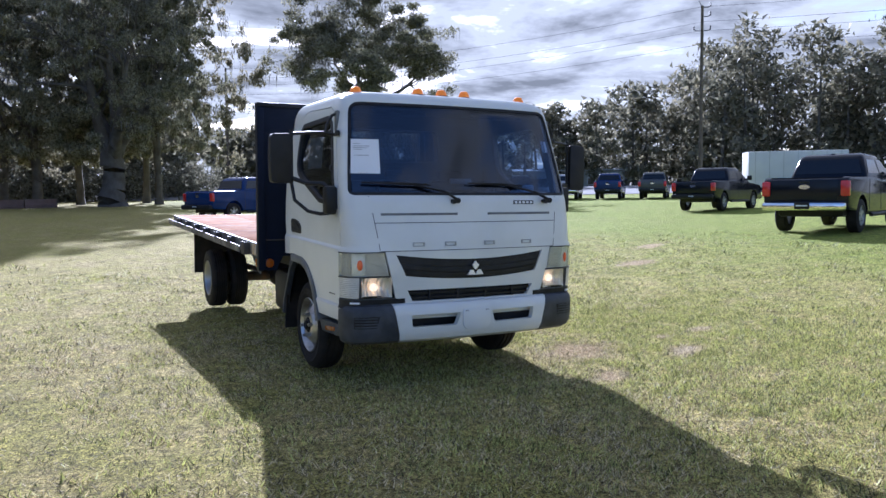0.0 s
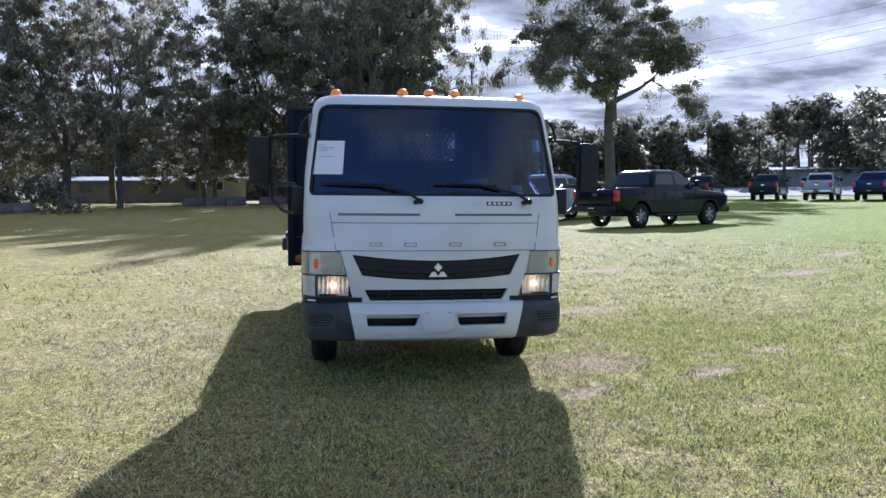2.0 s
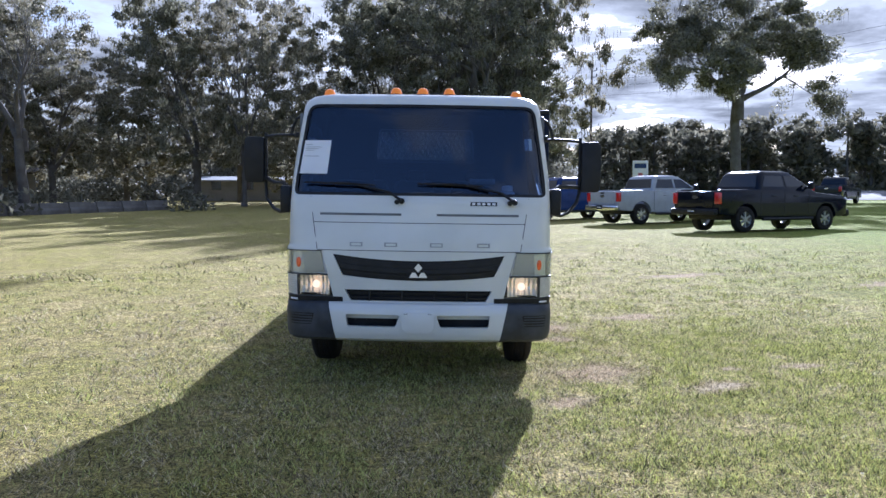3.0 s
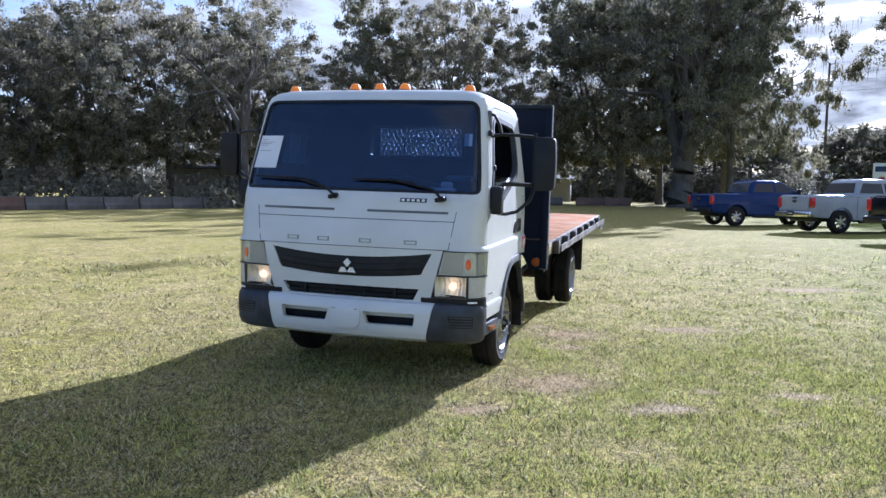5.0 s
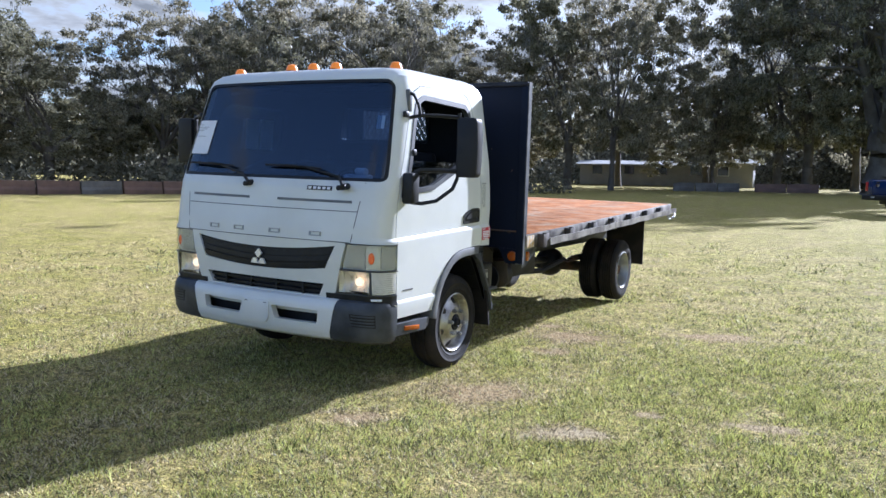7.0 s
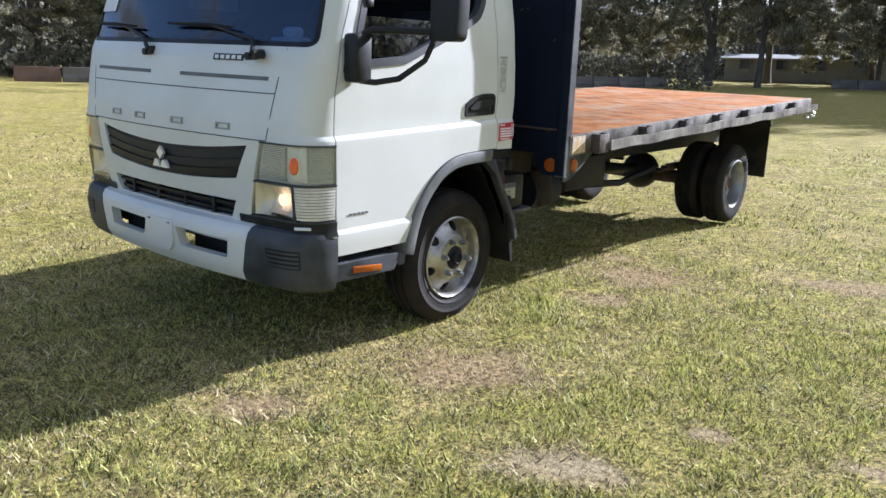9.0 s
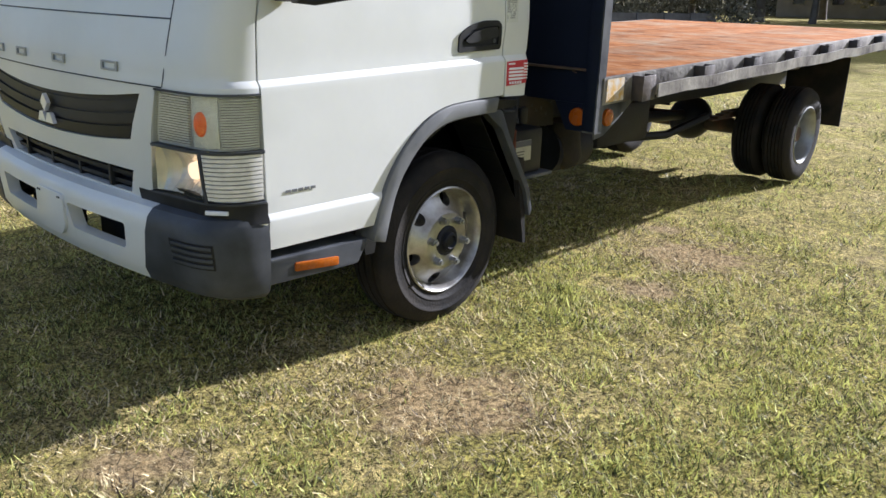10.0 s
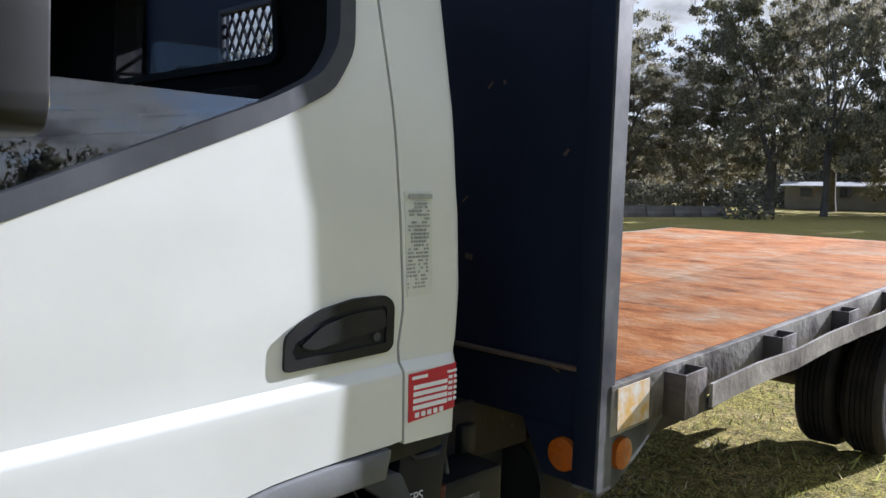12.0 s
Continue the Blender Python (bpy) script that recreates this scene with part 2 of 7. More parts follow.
def tube(bm, pts, r, n=8, cap=True):
    """A tube along points; r is one radius or one a point."""
    pts = [Vector(p) for p in pts]
    rs = r if isinstance(r, (list, tuple)) else [r] * len(pts)
    rings, ref = [], None
    for i, p in enumerate(pts):
        d = (pts[min(i + 1, len(pts) - 1)] - pts[max(i - 1, 0)]).normalized()
        if ref is None:
            ref = d.orthogonal().normalized()
        ref = (ref - d * ref.dot(d)).normalized()
        s = d.cross(ref)
        rings.append([bm.verts.new(p + (ref * math.cos(a) + s * math.sin(a)) * rs[i]) for a in (2 * math.pi * k / n for k in range(n))])
    for a, b in zip(rings, rings[1:]):
        for k in range(n):
            bm.faces.new((a[k], a[(k + 1) % n], b[(k + 1) % n], b[k]))
    if cap:
        bm.faces.new(rings[0][::-1]); bm.faces.new(rings[-1])
    return bm


def revolve(bm, profile, axis="x", origin=(0, 0, 0), n=40):
    """A body of revolution; profile holds (along, radius) and is closed to a ring."""
    o = Vector(origin)
    rings = []
    for k in range(n):
        a = 2 * math.pi * k / n
        ring = []
        for s, r in profile:
            v = {"x": (s, r * math.cos(a), r * math.sin(a)), "y": (r * math.cos(a), s, r * math.sin(a)), "z": (r * math.cos(a), r * math.sin(a), s)}[axis]
            ring.append(bm.verts.new(o + Vector(v)))
        rings.append(ring)
    m = len(profile)
    for k in range(n):
        a, b = rings[k], rings[(k + 1) % n]
        for i in range(m):
            bm.faces.new((a[i], a[(i + 1) % m], b[(i + 1) % m], b[i]))
    bmesh.ops.remove_doubles(bm, verts=bm.verts[:], dist=1e-5)
    return bm


def prism(bm, poly, axis, a, b, r=0.0):
    """A 2D polygon pushed along an axis from a to b. Plane: x -> (y, z), y -> (x, z), z -> (x, y)."""
    def at(p, s):
        return {"x": (s, p[0], p[1]), "y": (p[0], s, p[1]), "z": (p[0], p[1], s)}[axis]
    lo = [bm.verts.new(at(p, a)) for p in poly]
    hi = [bm.verts.new(at(p, b)) for p in poly]
    n = len(poly)
    bm.faces.new(lo[::-1]); bm.faces.new(hi)
    for i in range(n):
        bm.faces.new((lo[i], lo[(i + 1) % n], hi[(i + 1) % n], hi[i]))
    bmesh.ops.recalc_face_normals(bm, faces=bm.faces[:])
    if r:
        rounded(bm, lo + hi, r, 2)
    return bm


def soft_poly(pts, r, n=5):
    """A polygon with its corners rounded by r (one radius, or one a corner)."""
    out, m = [], len(pts)
    for i in range(m):
        p0, p, p1 = Vector(pts[i - 1]), Vector(pts[i]), Vector(pts[(i + 1) % m])
        rr = r[i] if isinstance(r, (list, tuple)) else r
        a, b = (p0 - p), (p1 - p)
        d = min(rr, a.length * 0.48, b.length * 0.48)
        if d < 1e-4:
            out.append(tuple(p)); continue
        s, e = p + a.normalized() * d, p + b.normalized() * d
        for k in range(n + 1):
            t = k / n
            out.append(tuple((1 - t) ** 2 * s + 2 * t * (1 - t) * p + t * t * e))
    return out


def boolean(bm, others, op="DIFFERENCE"):
    """bm cut by (or met with) the solids in others; returns a new bmesh."""
    def solid(x):
        bmesh.ops.recalc_face_normals(x, faces=x.faces[:])
        me = bpy.data.meshes.new("tmp"); x.to_mesh(me); x.free()
        return new("tmp", me)
    base = solid(bm)
    cutters = [solid(o) for o in others]
    for c in cutters:
        md = base.modifiers.new("b", "BOOLEAN")
        md.operation, md.object, md.solver = op, c, "EXACT"
    dg = bpy.context.evaluated_depsgraph_get()
    me = bpy.data.meshes.new_from_object(base.evaluated_get(dg))
    out = bmesh.new(); out.from_mesh(me)
    for o in (base, *cutters):
        old = o.data
        bpy.data.objects.remove(o); bpy.data.meshes.remove(old)
    bpy.data.meshes.remove(me)
    return out


# ---- ground ----
def ground_z(x, y):
    r = np.hypot(x, y - 1.0)
    az = np.arctan2(x, y - 1.0)
    u = np.clip((r - 4) / 12, 0, 1)
    return (0.26 + 0.16 * np.sin(az)) * u * u * (3 - 2 * u) + 0.015 * np.clip(r - 22, 0, 55)


def gz(x, y):
    return float(ground_z(np.float64(x), np.float64(y)))


# bare and dead places in the lawn: x, y, half sizes, turn, sandy share
PATCHES = [(1.50, -0.60, 0.40, 0.34, 0.5, 0.12), (2.37, -1.12, 0.27, 0.15, 0.5, 1.0), (3.40, -0.30, 0.26, 0.10, 0.4, 0.7), (1.32, 1.72, 0.42, 0.34, 0.9, 0.12), (0.95, 2.10, 0.16, 0.10, 0.4, 0.3), (2.68, -0.47, 0.10, 0.08, 0.4, 0.6),
           (2.56, 2.52, 0.50, 0.24, 0.4, 0.25), (1.10, -1.56, 0.24, 0.14, 0.8, 0.2), (1.42, 1.0, 0.20, 0.14, 0.3, 0.25), (7.2, 5.1, 0.7, 0.30, 0.3, 0.3), (9.4, 7.1, 0.6, 0.30, 0.4, 0.3), (4.4, 6.9, 0.8, 0.3, 0.2, 0.3)]


def grass_ground():
    m = bpy.data.materials.new("lawn")
    m.use_nodes = True
    n, l = m.node_tree.nodes, m.node_tree.links
    b = n["Principled BSDF"]
    b.inputs["Roughness"].default_value = 0.95
    b.inputs["Specular IOR Level"].default_value = 0.1
    tc = n.new("ShaderNodeTexCoord")

    def noise_tex(scale, detail=6, rough=0.6):
        t = n.new("ShaderNodeTexNoise")
        t.inputs["Scale"].default_value, t.inputs["Detail"].default_value, t.inputs["Roughness"].default_value = scale, detail, rough
        l.new(tc.outputs["Object"], t.inputs["Vector"])
        return t.outputs["Fac"]

    def ramp(src, p0, p1, c0=(0, 0, 0), c1=(1, 1, 1)):
        r = n.new("ShaderNodeValToRGB")
        r.color_ramp.elements[0].position, r.color_ramp.elements[1].position = p0, p1
        r.color_ramp.elements[0].color, r.color_ramp.elements[1].color = (*c0, 1), (*c1, 1)
        l.new(src, r.inputs[0])
        return r.outputs[0]

    def mixed(fac, a, b_):
        x = n.new("ShaderNodeMix"); x.data_type = "RGBA"
        if isinstance(fac, float):
            x.inputs[0].default_value = fac
        else:
            l.new(fac, x.inputs[0])
        for sock, v in ((x.inputs[6], a), (x.inputs[7], b_)):
            if isinstance(v, tuple):
                sock.default_value = (*v, 1)
            else:
                l.new(v, sock)
        return x.outputs[2]

    # the near-black end of each mix paints the shade between the blades
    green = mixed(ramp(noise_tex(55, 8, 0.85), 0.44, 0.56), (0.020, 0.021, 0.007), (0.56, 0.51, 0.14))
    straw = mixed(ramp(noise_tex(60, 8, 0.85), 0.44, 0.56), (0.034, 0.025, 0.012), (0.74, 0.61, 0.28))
    big = ramp(noise_tex(0.22, 5), 0.40, 0.60)
    mid = ramp(noise_tex(1.7, 6), 0.42, 0.62)
    dry = mixed(0.6, mixed(0.25, big, (0.0, 0.0, 0.0)), mid)
    sep = n.new("ShaderNodeSeparateXYZ"); l.new(tc.outputs["Object"], sep.inputs[0])
    lush = n.new("ShaderNodeMapRange"); lush.inputs["From Min"].default_value, lush.inputs["From Max"].default_value = 3.0, 12.0
    lush.inputs["To Min"].default_value, lush.inputs["To Max"].default_value = 0.0, 0.75
    l.new(sep.outputs["X"], lush.inputs["Value"])
    dry = mixed(lush.outputs[0], dry, (0.0, 0.0, 0.0))
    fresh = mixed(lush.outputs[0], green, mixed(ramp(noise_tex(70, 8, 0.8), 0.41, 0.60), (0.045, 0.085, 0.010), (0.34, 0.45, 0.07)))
    col = mixed(dry, fresh, straw)
    # tufts' light and shade multiplied into the colour, a hand's width to a stride
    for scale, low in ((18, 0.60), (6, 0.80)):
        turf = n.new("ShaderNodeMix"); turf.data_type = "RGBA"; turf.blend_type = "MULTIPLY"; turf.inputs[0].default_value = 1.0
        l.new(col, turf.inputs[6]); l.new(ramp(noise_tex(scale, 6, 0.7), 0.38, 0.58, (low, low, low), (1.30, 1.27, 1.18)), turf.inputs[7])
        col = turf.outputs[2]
    soil = mixed(ramp(noise_tex(40, 8, 0.85), 0.42, 0.58), (0.080, 0.048, 0.022), (0.74, 0.53, 0.26))
    sand = mixed(ramp(noise_tex(30, 8, 0.75), 0.38, 0.62), (0.30, 0.22, 0.12), (0.82, 0.68, 0.42))

    def math_(op, a, b_=None):
        x = n.new("ShaderNodeMath"); x.operation = op
        for k, v in enumerate((a, b_)):
            if v is None:
                continue
            if isinstance(v, (int, float)):
                x.inputs[k].default_value = v
            else:
                l.new(v, x.inputs[k])
        return x.outputs[0]

    ragged = math_("MULTIPLY", math_("SUBTRACT", noise_tex(5.0, 9, 0.8), 0.5), 3.8)
    for x0, y0, a, c, turn, sandy in PATCHES:
        dx, dy = math_("SUBTRACT", sep.outputs["X"], x0), math_("SUBTRACT", sep.outputs["Y"], y0)
        u = math_("DIVIDE", math_("ADD", math_("MULTIPLY", dx, math.cos(turn)), math_("MULTIPLY", dy, math.sin(turn))), a)
        v = math_("DIVIDE", math_("SUBTRACT", math_("MULTIPLY", dy, math.cos(turn)), math_("MULTIPLY", dx, math.sin(turn))), c)
        d = math_("ADD", math_("SQRT", math_("ADD", math_("MULTIPLY", u, u), math_("MULTIPLY", v, v))), ragged)
        col = mixed(ramp(d, 0.55, 1.25, (0.95, 0.95, 0.95), (0, 0, 0)), col, mixed(float(sandy), soil, sand))
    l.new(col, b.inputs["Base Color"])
    bp = n.new("ShaderNodeBump"); bp.inputs["Strength"].default_value = 1.0; bp.inputs["Distance"].default_value = 0.03
    l.new(noise_tex(60, 6, 0.8), bp.inputs["Height"])
    l.new(bp.outputs[0], b.inputs["Normal"])
    return m


LAWN = grass_ground()


def build_ground():
    rs = np.concatenate([np.arange(0.12, 9, 0.12), 9 * 1.09 ** np.arange(0, 56)])
    na = 200
    a = np.arange(na) * 2 * np.pi / na
    X, Y = np.outer(rs, np.sin(a)).ravel(), (1.0 + np.outer(rs, np.cos(a))).ravel()
    Z = ground_z(X, Y)
    lump = 0.010 * np.sin(2.1 * X + 0.7 * Y) * np.sin(1.7 * Y - 0.4 * X) + 0.006 * np.sin(5.3 * X + 1) * np.sin(4.7 * Y)
    Z = Z + lump - 0.004
    V = np.vstack([[0, 1, 0], np.stack([X, Y, Z], 1)])
    nr = len(rs)
    i, k = np.meshgrid(np.arange(nr - 1), np.arange(na), indexing="ij")
    p = 1 + i * na + k
    q = 1 + i * na + (k + 1) % na
    F = np.stack([p, p + na, q + na, q], -1).reshape(-1, 4)
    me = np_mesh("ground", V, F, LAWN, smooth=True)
    bm = bmesh.new(); bm.from_mesh(me); bm.verts.ensure_lookup_table()
    for j in range(na):
        bm.faces.new((bm.verts[0], bm.verts[1 + j], bm.verts[1 + (j + 1) % na]))
    bmesh.ops.recalc_face_normals(bm, faces=bm.faces[:])
    if bm.faces[0].normal.z < 0:
        bmesh.ops.reverse_faces(bm, faces=bm.faces[:])
    bm.to_mesh(me); bm.free()
    me.shade_smooth()
    tagged(new("ground", me), "mown lawn, green mixed with dry straw and bare spots", "ground", kind="structure")


build_ground()

BLADE = mat("grass_blade", (0.050, 0.066, 0.014), 0.55, vary=0.25, scale=2, fine=30, per="island", tint=(0.79, 0.79, 0.22), translucent=0.3, split=(0.20, 0.80))
BLADE_DRY = mat("straw_blade", (0.10, 0.070, 0.038), 0.7, vary=0.25, scale=2, fine=30, per="island", tint=(1.0, 0.84, 0.48), translucent=0.25, split=(0.20, 0.80))


def field_noise(x, y, s, seed):
    """Smooth noise from a few turned sine waves."""
    rg = np.random.RandomState(seed)
    v = np.zeros_like(x)
    for k in range(7):
        a, f, ph = rg.uniform(0, 6.28), s * rg.uniform(0.5, 1.9), rg.uniform(0, 6.28)
        v += np.sin((x * np.cos(a) + y * np.sin(a)) * f + ph)
    return v / 7


def in_patch(x, y):
    d = np.full_like(x, 9.0)
    for x0, y0, a, c, turn, sandy in PATCHES:
        u = ((x - x0) * np.cos(turn) + (y - y0) * np.sin(turn)) / a
        v = ((y - y0) * np.cos(turn) - (x - x0) * np.sin(turn)) / c
        d = np.minimum(d, np.hypot(u, v))
    return d + 0.35 * field_noise(x, y, 9.0, 5)


def build_grass():
    rg = np.random.RandomState(3)
    # tufts of blades; density falls off from the stretch that the walk passes nearest
    k = 420000
    x, y = rg.uniform(-11, 15, k), rg.uniform(-7, 18, k)
    far = np.hypot(np.maximum(np.abs(x - 1.6) - 1.9, 0), np.maximum(np.abs(y + 1.1) - 1.9, 0))
    want = 430 / (1 + (far / 0.9) ** 1.8) * np.clip((12 - far) / 4, 0, 1)
    keep = rg.uniform(size=k) < want / (k / (26 * 25))
    cx, cy, cf, cs = x[keep], y[keep], far[keep], rg.gamma(3.0, 1 / 3.0, keep.sum())
    which = np.repeat(np.arange(len(cx)), rg.poisson(17 * np.clip(cs, 0.3, 2.2)))
    far, size = cf[which], cs[which]
    r = (0.017 + 0.016 * size) * (1 + 0.22 * far)
    x, y = cx[which] + rg.normal(0, 1, len(which)) * r, cy[which] + rg.normal(0, 1, len(which)) * r
    h = (0.75 + 0.4 * size) * (1.0 + 0.16 * far)
    d = in_patch(x, y) + rg.normal(0, 0.12, len(x))
    keep = rg.uniform(size=len(x)) < np.clip((d - 0.25) / 0.75, 0.38, 1.0)
    x, y, h, d = x[keep], y[keep], h[keep], d[keep]
    dryness = 0.47 + 0.45 * field_noise(x, y, 0.9, 8) + 0.5 * field_noise(x, y, 5.0, 9) + 0.35 * field_noise(x, y, 17.0, 21) + np.where(d < 1.0, 1.1, np.where(d < 1.3, 0.5, 0)) - 0.10 * np.clip(x, -1, 3)
    dry = rg.uniform(size=len(x)) < np.clip(dryness, 0.10, 0.97)
    for flag, name, material, label in ((False, "grass", BLADE, "short green blades of lawn grass"), (True, "dry_grass", BLADE_DRY, "dry straw-coloured blades in the lawn")):
        s = dry == flag
        bx, by, bh = x[s], y[s], h[s]
        k = len(bx)
        az = rg.uniform(0, 6.28, k)
        ln = bh * rg.uniform(0.012, 0.032, k)
        lean = rg.uniform(0.4, 1.45, k) if not flag else rg.uniform(0.8, 1.55, k)
        w = bh * rg.uniform(0.0012, 0.0028, k)
        z = ground_z(bx, by) + 0.010 * np.sin(2.1 * bx + 0.7 * by) * np.sin(1.7 * by - 0.4 * bx) + 0.006 * np.sin(5.3 * bx + 1) * np.sin(4.7 * by) - 0.006
        side = rg.uniform(0, 6.28, k)
        wx, wy = np.cos(side) * w, np.sin(side) * w
        tx, ty, tz = np.cos(az) * np.sin(lean) * ln, np.sin(az) * np.sin(lean) * ln, np.cos(lean) * ln + 0.008
        V = np.empty((k, 3, 3))
        V[:, 0] = np.stack([bx - wx, by - wy, z], 1)
        V[:, 1] = np.stack([bx + wx, by + wy, z], 1)
        V[:, 2] = np.stack([bx + tx, by + ty, z + tz], 1)
        me = np_mesh(name, V.reshape(-1, 3), np.arange(k * 3).reshape(k, 3), material)
        tagged(new(name, me), label, "grass", kind="stuff")


build_grass()


# ---- trees ----
def ring_tubes(segs, n=6):
    V, F = [], []
    for p0, p1, r0, r1 in segs:
        d = (p1 - p0); d.normalize()
        u = d.orthogonal().normalized(); w = d.cross(u)
        b = len(V)
        for p, r in ((p0, r0), (p1, r1)):
            for k in range(n):
                a = 2 * math.pi * k / n
                V.append(p + (u * math.cos(a) + w * math.sin(a)) * r)
        for k in range(n):
            F.append((b + k, b + (k + 1) % n, b + n + (k + 1) % n, b + n + k))
    return V, F


def grow(rg, height, spread, trunk_r, fork, limbs, levels=4, up=0.35):
    """Limbs that fork again and again; returns segments and the twig places where leaves sit."""
    segs, twigs = [], []

    def limb(p, d, length, r, level):
        steps = 5 if level < 2 else 3
        for s in range(steps):
            bend = Vector(rg.normal(0, 0.16 + 0.05 * level, 3))
            d2 = (d + bend + Vector((0, 0, (up if level else 0.0) * 0.12))).normalized()
            q = p + d2 * (length / steps)
            r2 = r * (0.80 if s < steps - 1 else 0.66)
            segs.append((p.copy(), q.copy(), r, r2))
            if level >= levels - 2:
                twigs.append((q.copy(), level))
            if level < levels and s >= 1 and (level > 0 or s >= 2):
                for _ in range(rg.randint(1, 3)):
                    ax = Vector(rg.normal(0, 1, 3)).normalized()
                    dd = (d2 + ax * rg.uniform(0.6, 1.05) + Vector((0, 0, 0.10))).normalized()
                    limb(q, dd, length * rg.uniform(0.50, 0.72), r2 * rg.uniform(0.5, 0.7), level + 1)
            p, d, r = q, d2, r2

    base = Vector((0, 0, -0.3))
    lean = Vector(rg.normal(0, 0.06, 3)); lean.z = 1
    p, r = base, trunk_r * 1.6
    for k in range(5):
        q = base + (lean * (fork * (k + 1) / 5)) + Vector((*rg.normal(0, 0.07 * trunk_r, 2), 0))
        r2 = trunk_r * (1.22, 1.06, 1.0, 0.96, 0.93)[k]
        segs.append((p.copy(), q.copy(), r, r2))
        p, r = q, r2
    segs.append((p.copy(), p + lean * (0.9 * trunk_r), r, 0.25 * r))
    a0 = rg.uniform(0, 6.28)
    for k in range(limbs):
        a = a0 + 6.283 * k / limbs + rg.uniform(-0.4, 0.4)
        tilt = rg.uniform(0.25, 1.0) if k else 0.15
        d = Vector((math.cos(a) * math.sin(tilt) * spread, math.sin(a) * math.sin(tilt) * spread, math.cos(tilt))).normalized()
        limb(p, d, (height - fork) * rg.uniform(0.62, 0.82), r * (0.72 if k else 0.85), 0)
    return segs, twigs


def cards(rg, centres, size, jitter, flat=0.5):
    """Small four-cornered leaves round each of the centres."""
    c = np.asarray(centres) + rg.normal(0, 1, (len(centres), 3)) * jitter
    k = len(c)
    a = rg.normal(0, 1, (k, 3)); a /= np.linalg.norm(a, axis=1)[:, None]
    b = np.cross(a, rg.normal(0, 1, (k, 3))); b /= np.linalg.norm(b, axis=1)[:, None]
    s = (size * rg.uniform(0.55, 1.35, k))[:, None]
    w = s * rg.uniform(0.35, 0.7, k)[:, None]
    V = np.stack([c - a * s, c + b * w * 1.2, c + a * s - b * w], 1).reshape(-1, 3)
    return V, np.arange(k * 3).reshape(k, 3)


def strands(rg, centres, length, width):
    c = np.asarray(centres); k = len(c)
    a = rg.uniform(0, 6.28, k)
    L = length * rg.uniform(0.35, 1.3, k); w = width * rg.uniform(0.5, 1.4, k)
    o = np.stack([np.cos(a) * w, np.sin(a) * w, np.zeros(k)], 1)
    dn = np.stack([rg.normal(0, 0.08, k) * L, rg.normal(0, 0.08, k) * L, -L], 1)
    V = np.stack([c - o, c + o, c + dn * 0.6 + o * 0.8, c + dn], 1).reshape(-1, 3)
    return V, np.arange(k * 4).reshape(k, 4)


def clumps(rg, centres, leaves, size, radius):
    """Leaves packed in flattened tufts round the centres, thinner towards each tuft's rim."""
    k = len(centres)
    weight = rg.gamma(2.0, 1.0, k); weight /= weight.sum()
    which = rg.choice(k, leaves, p=weight)
    rad = radius * rg.uniform(0.55, 1.35, k)[which]
    d = rg.normal(0, 1, (leaves, 3)); d /= np.linalg.norm(d, axis=1)[:, None]
    off = d * (rad * rg.uniform(0.05, 1.0, leaves) ** 0.55)[:, None] * np.array([1.15, 1.15, 0.62])
    return cards(rg, centres[which] + off, size, 0.02)


def make_tree(name, label, seed, height, spread, trunk_r, fork, limbs, leaves, leaf_size, radius, leaf_mat, tufts=420, moss=0, moss_len=1.2, up=0.35, levels=4, low=0.0):
    rg = np.random.RandomState(seed)
    segs, twigs = grow(rg, height, spread, trunk_r, fork, limbs, levels, up)
    top = max(s[1].z for s in segs)
    k = (height - fork) / (top - fork)

    def fit(p):
        if p.z <= fork and math.hypot(p.x, p.y) < 2.5 * trunk_r:
            return p
        return Vector((p.x * k, p.y * k, fork + (p.z - fork) * k))
    t = thing(name, label, "tree")
    segs = [(fit(a), fit(b), r0, r1) for a, b, r0, r1 in segs if r0 > 0.014]
    # the swelling where the limbs leave the trunk
    segs += [(Vector((0, 0, fork * 0.8)), Vector((0, 0, fork + 0.25)), trunk_r * 0.99, trunk_r * 0.92), (Vector((0, 0, fork + 0.25)), Vector((0, 0, fork + 1.5 * trunk_r)), trunk_r * 0.92, trunk_r * 0.3)]
    V, F = ring_tubes(segs, 6)
    ob = new("trunk", np_mesh("trunk", V, F, BARK, smooth=True)); ob.parent = t
    tw = np.array([np.array(fit(p)) for p, lv in twigs])
    cl = tw[rg.permutation(len(tw))[:tufts]]
    # low hanging outer boughs
    reach = np.percentile(np.hypot(tw[:, 0], tw[:, 1]), 85)
    n_low = int(tufts * low)
    a, rr = rg.uniform(0, 6.283, n_low), reach * rg.uniform(0.35, 1.0, n_low)
    cl = np.vstack([cl, np.stack([np.cos(a) * rr, np.sin(a) * rr, height * rg.uniform(0.17, 0.42, n_low)], 1)])
    V, F = clumps(rg, cl, int(leaves * (1 + 0.6 * low)), leaf_size, radius)
    ob = new("crown", np_mesh("crown", V, F, leaf_mat)); ob.parent = t
    if moss:
        c = tw[rg.randint(0, len(tw), moss // 12 + 1)]
        c = np.repeat(c, 12, axis=0) + rg.normal(0, 1, (12 * len(c), 3)) * np.array([0.26, 0.26, 0.10])
        c = c[c[:, 2] > moss_len * 1.4 + 1.0]
        V, F = strands(rg, c, moss_len, 0.022)
        ob = new("moss", np_mesh("moss", V, F, MOSS)); ob.parent = t
        tagged(ob, "grey hanging strands of moss", kind="stuff")
    return t


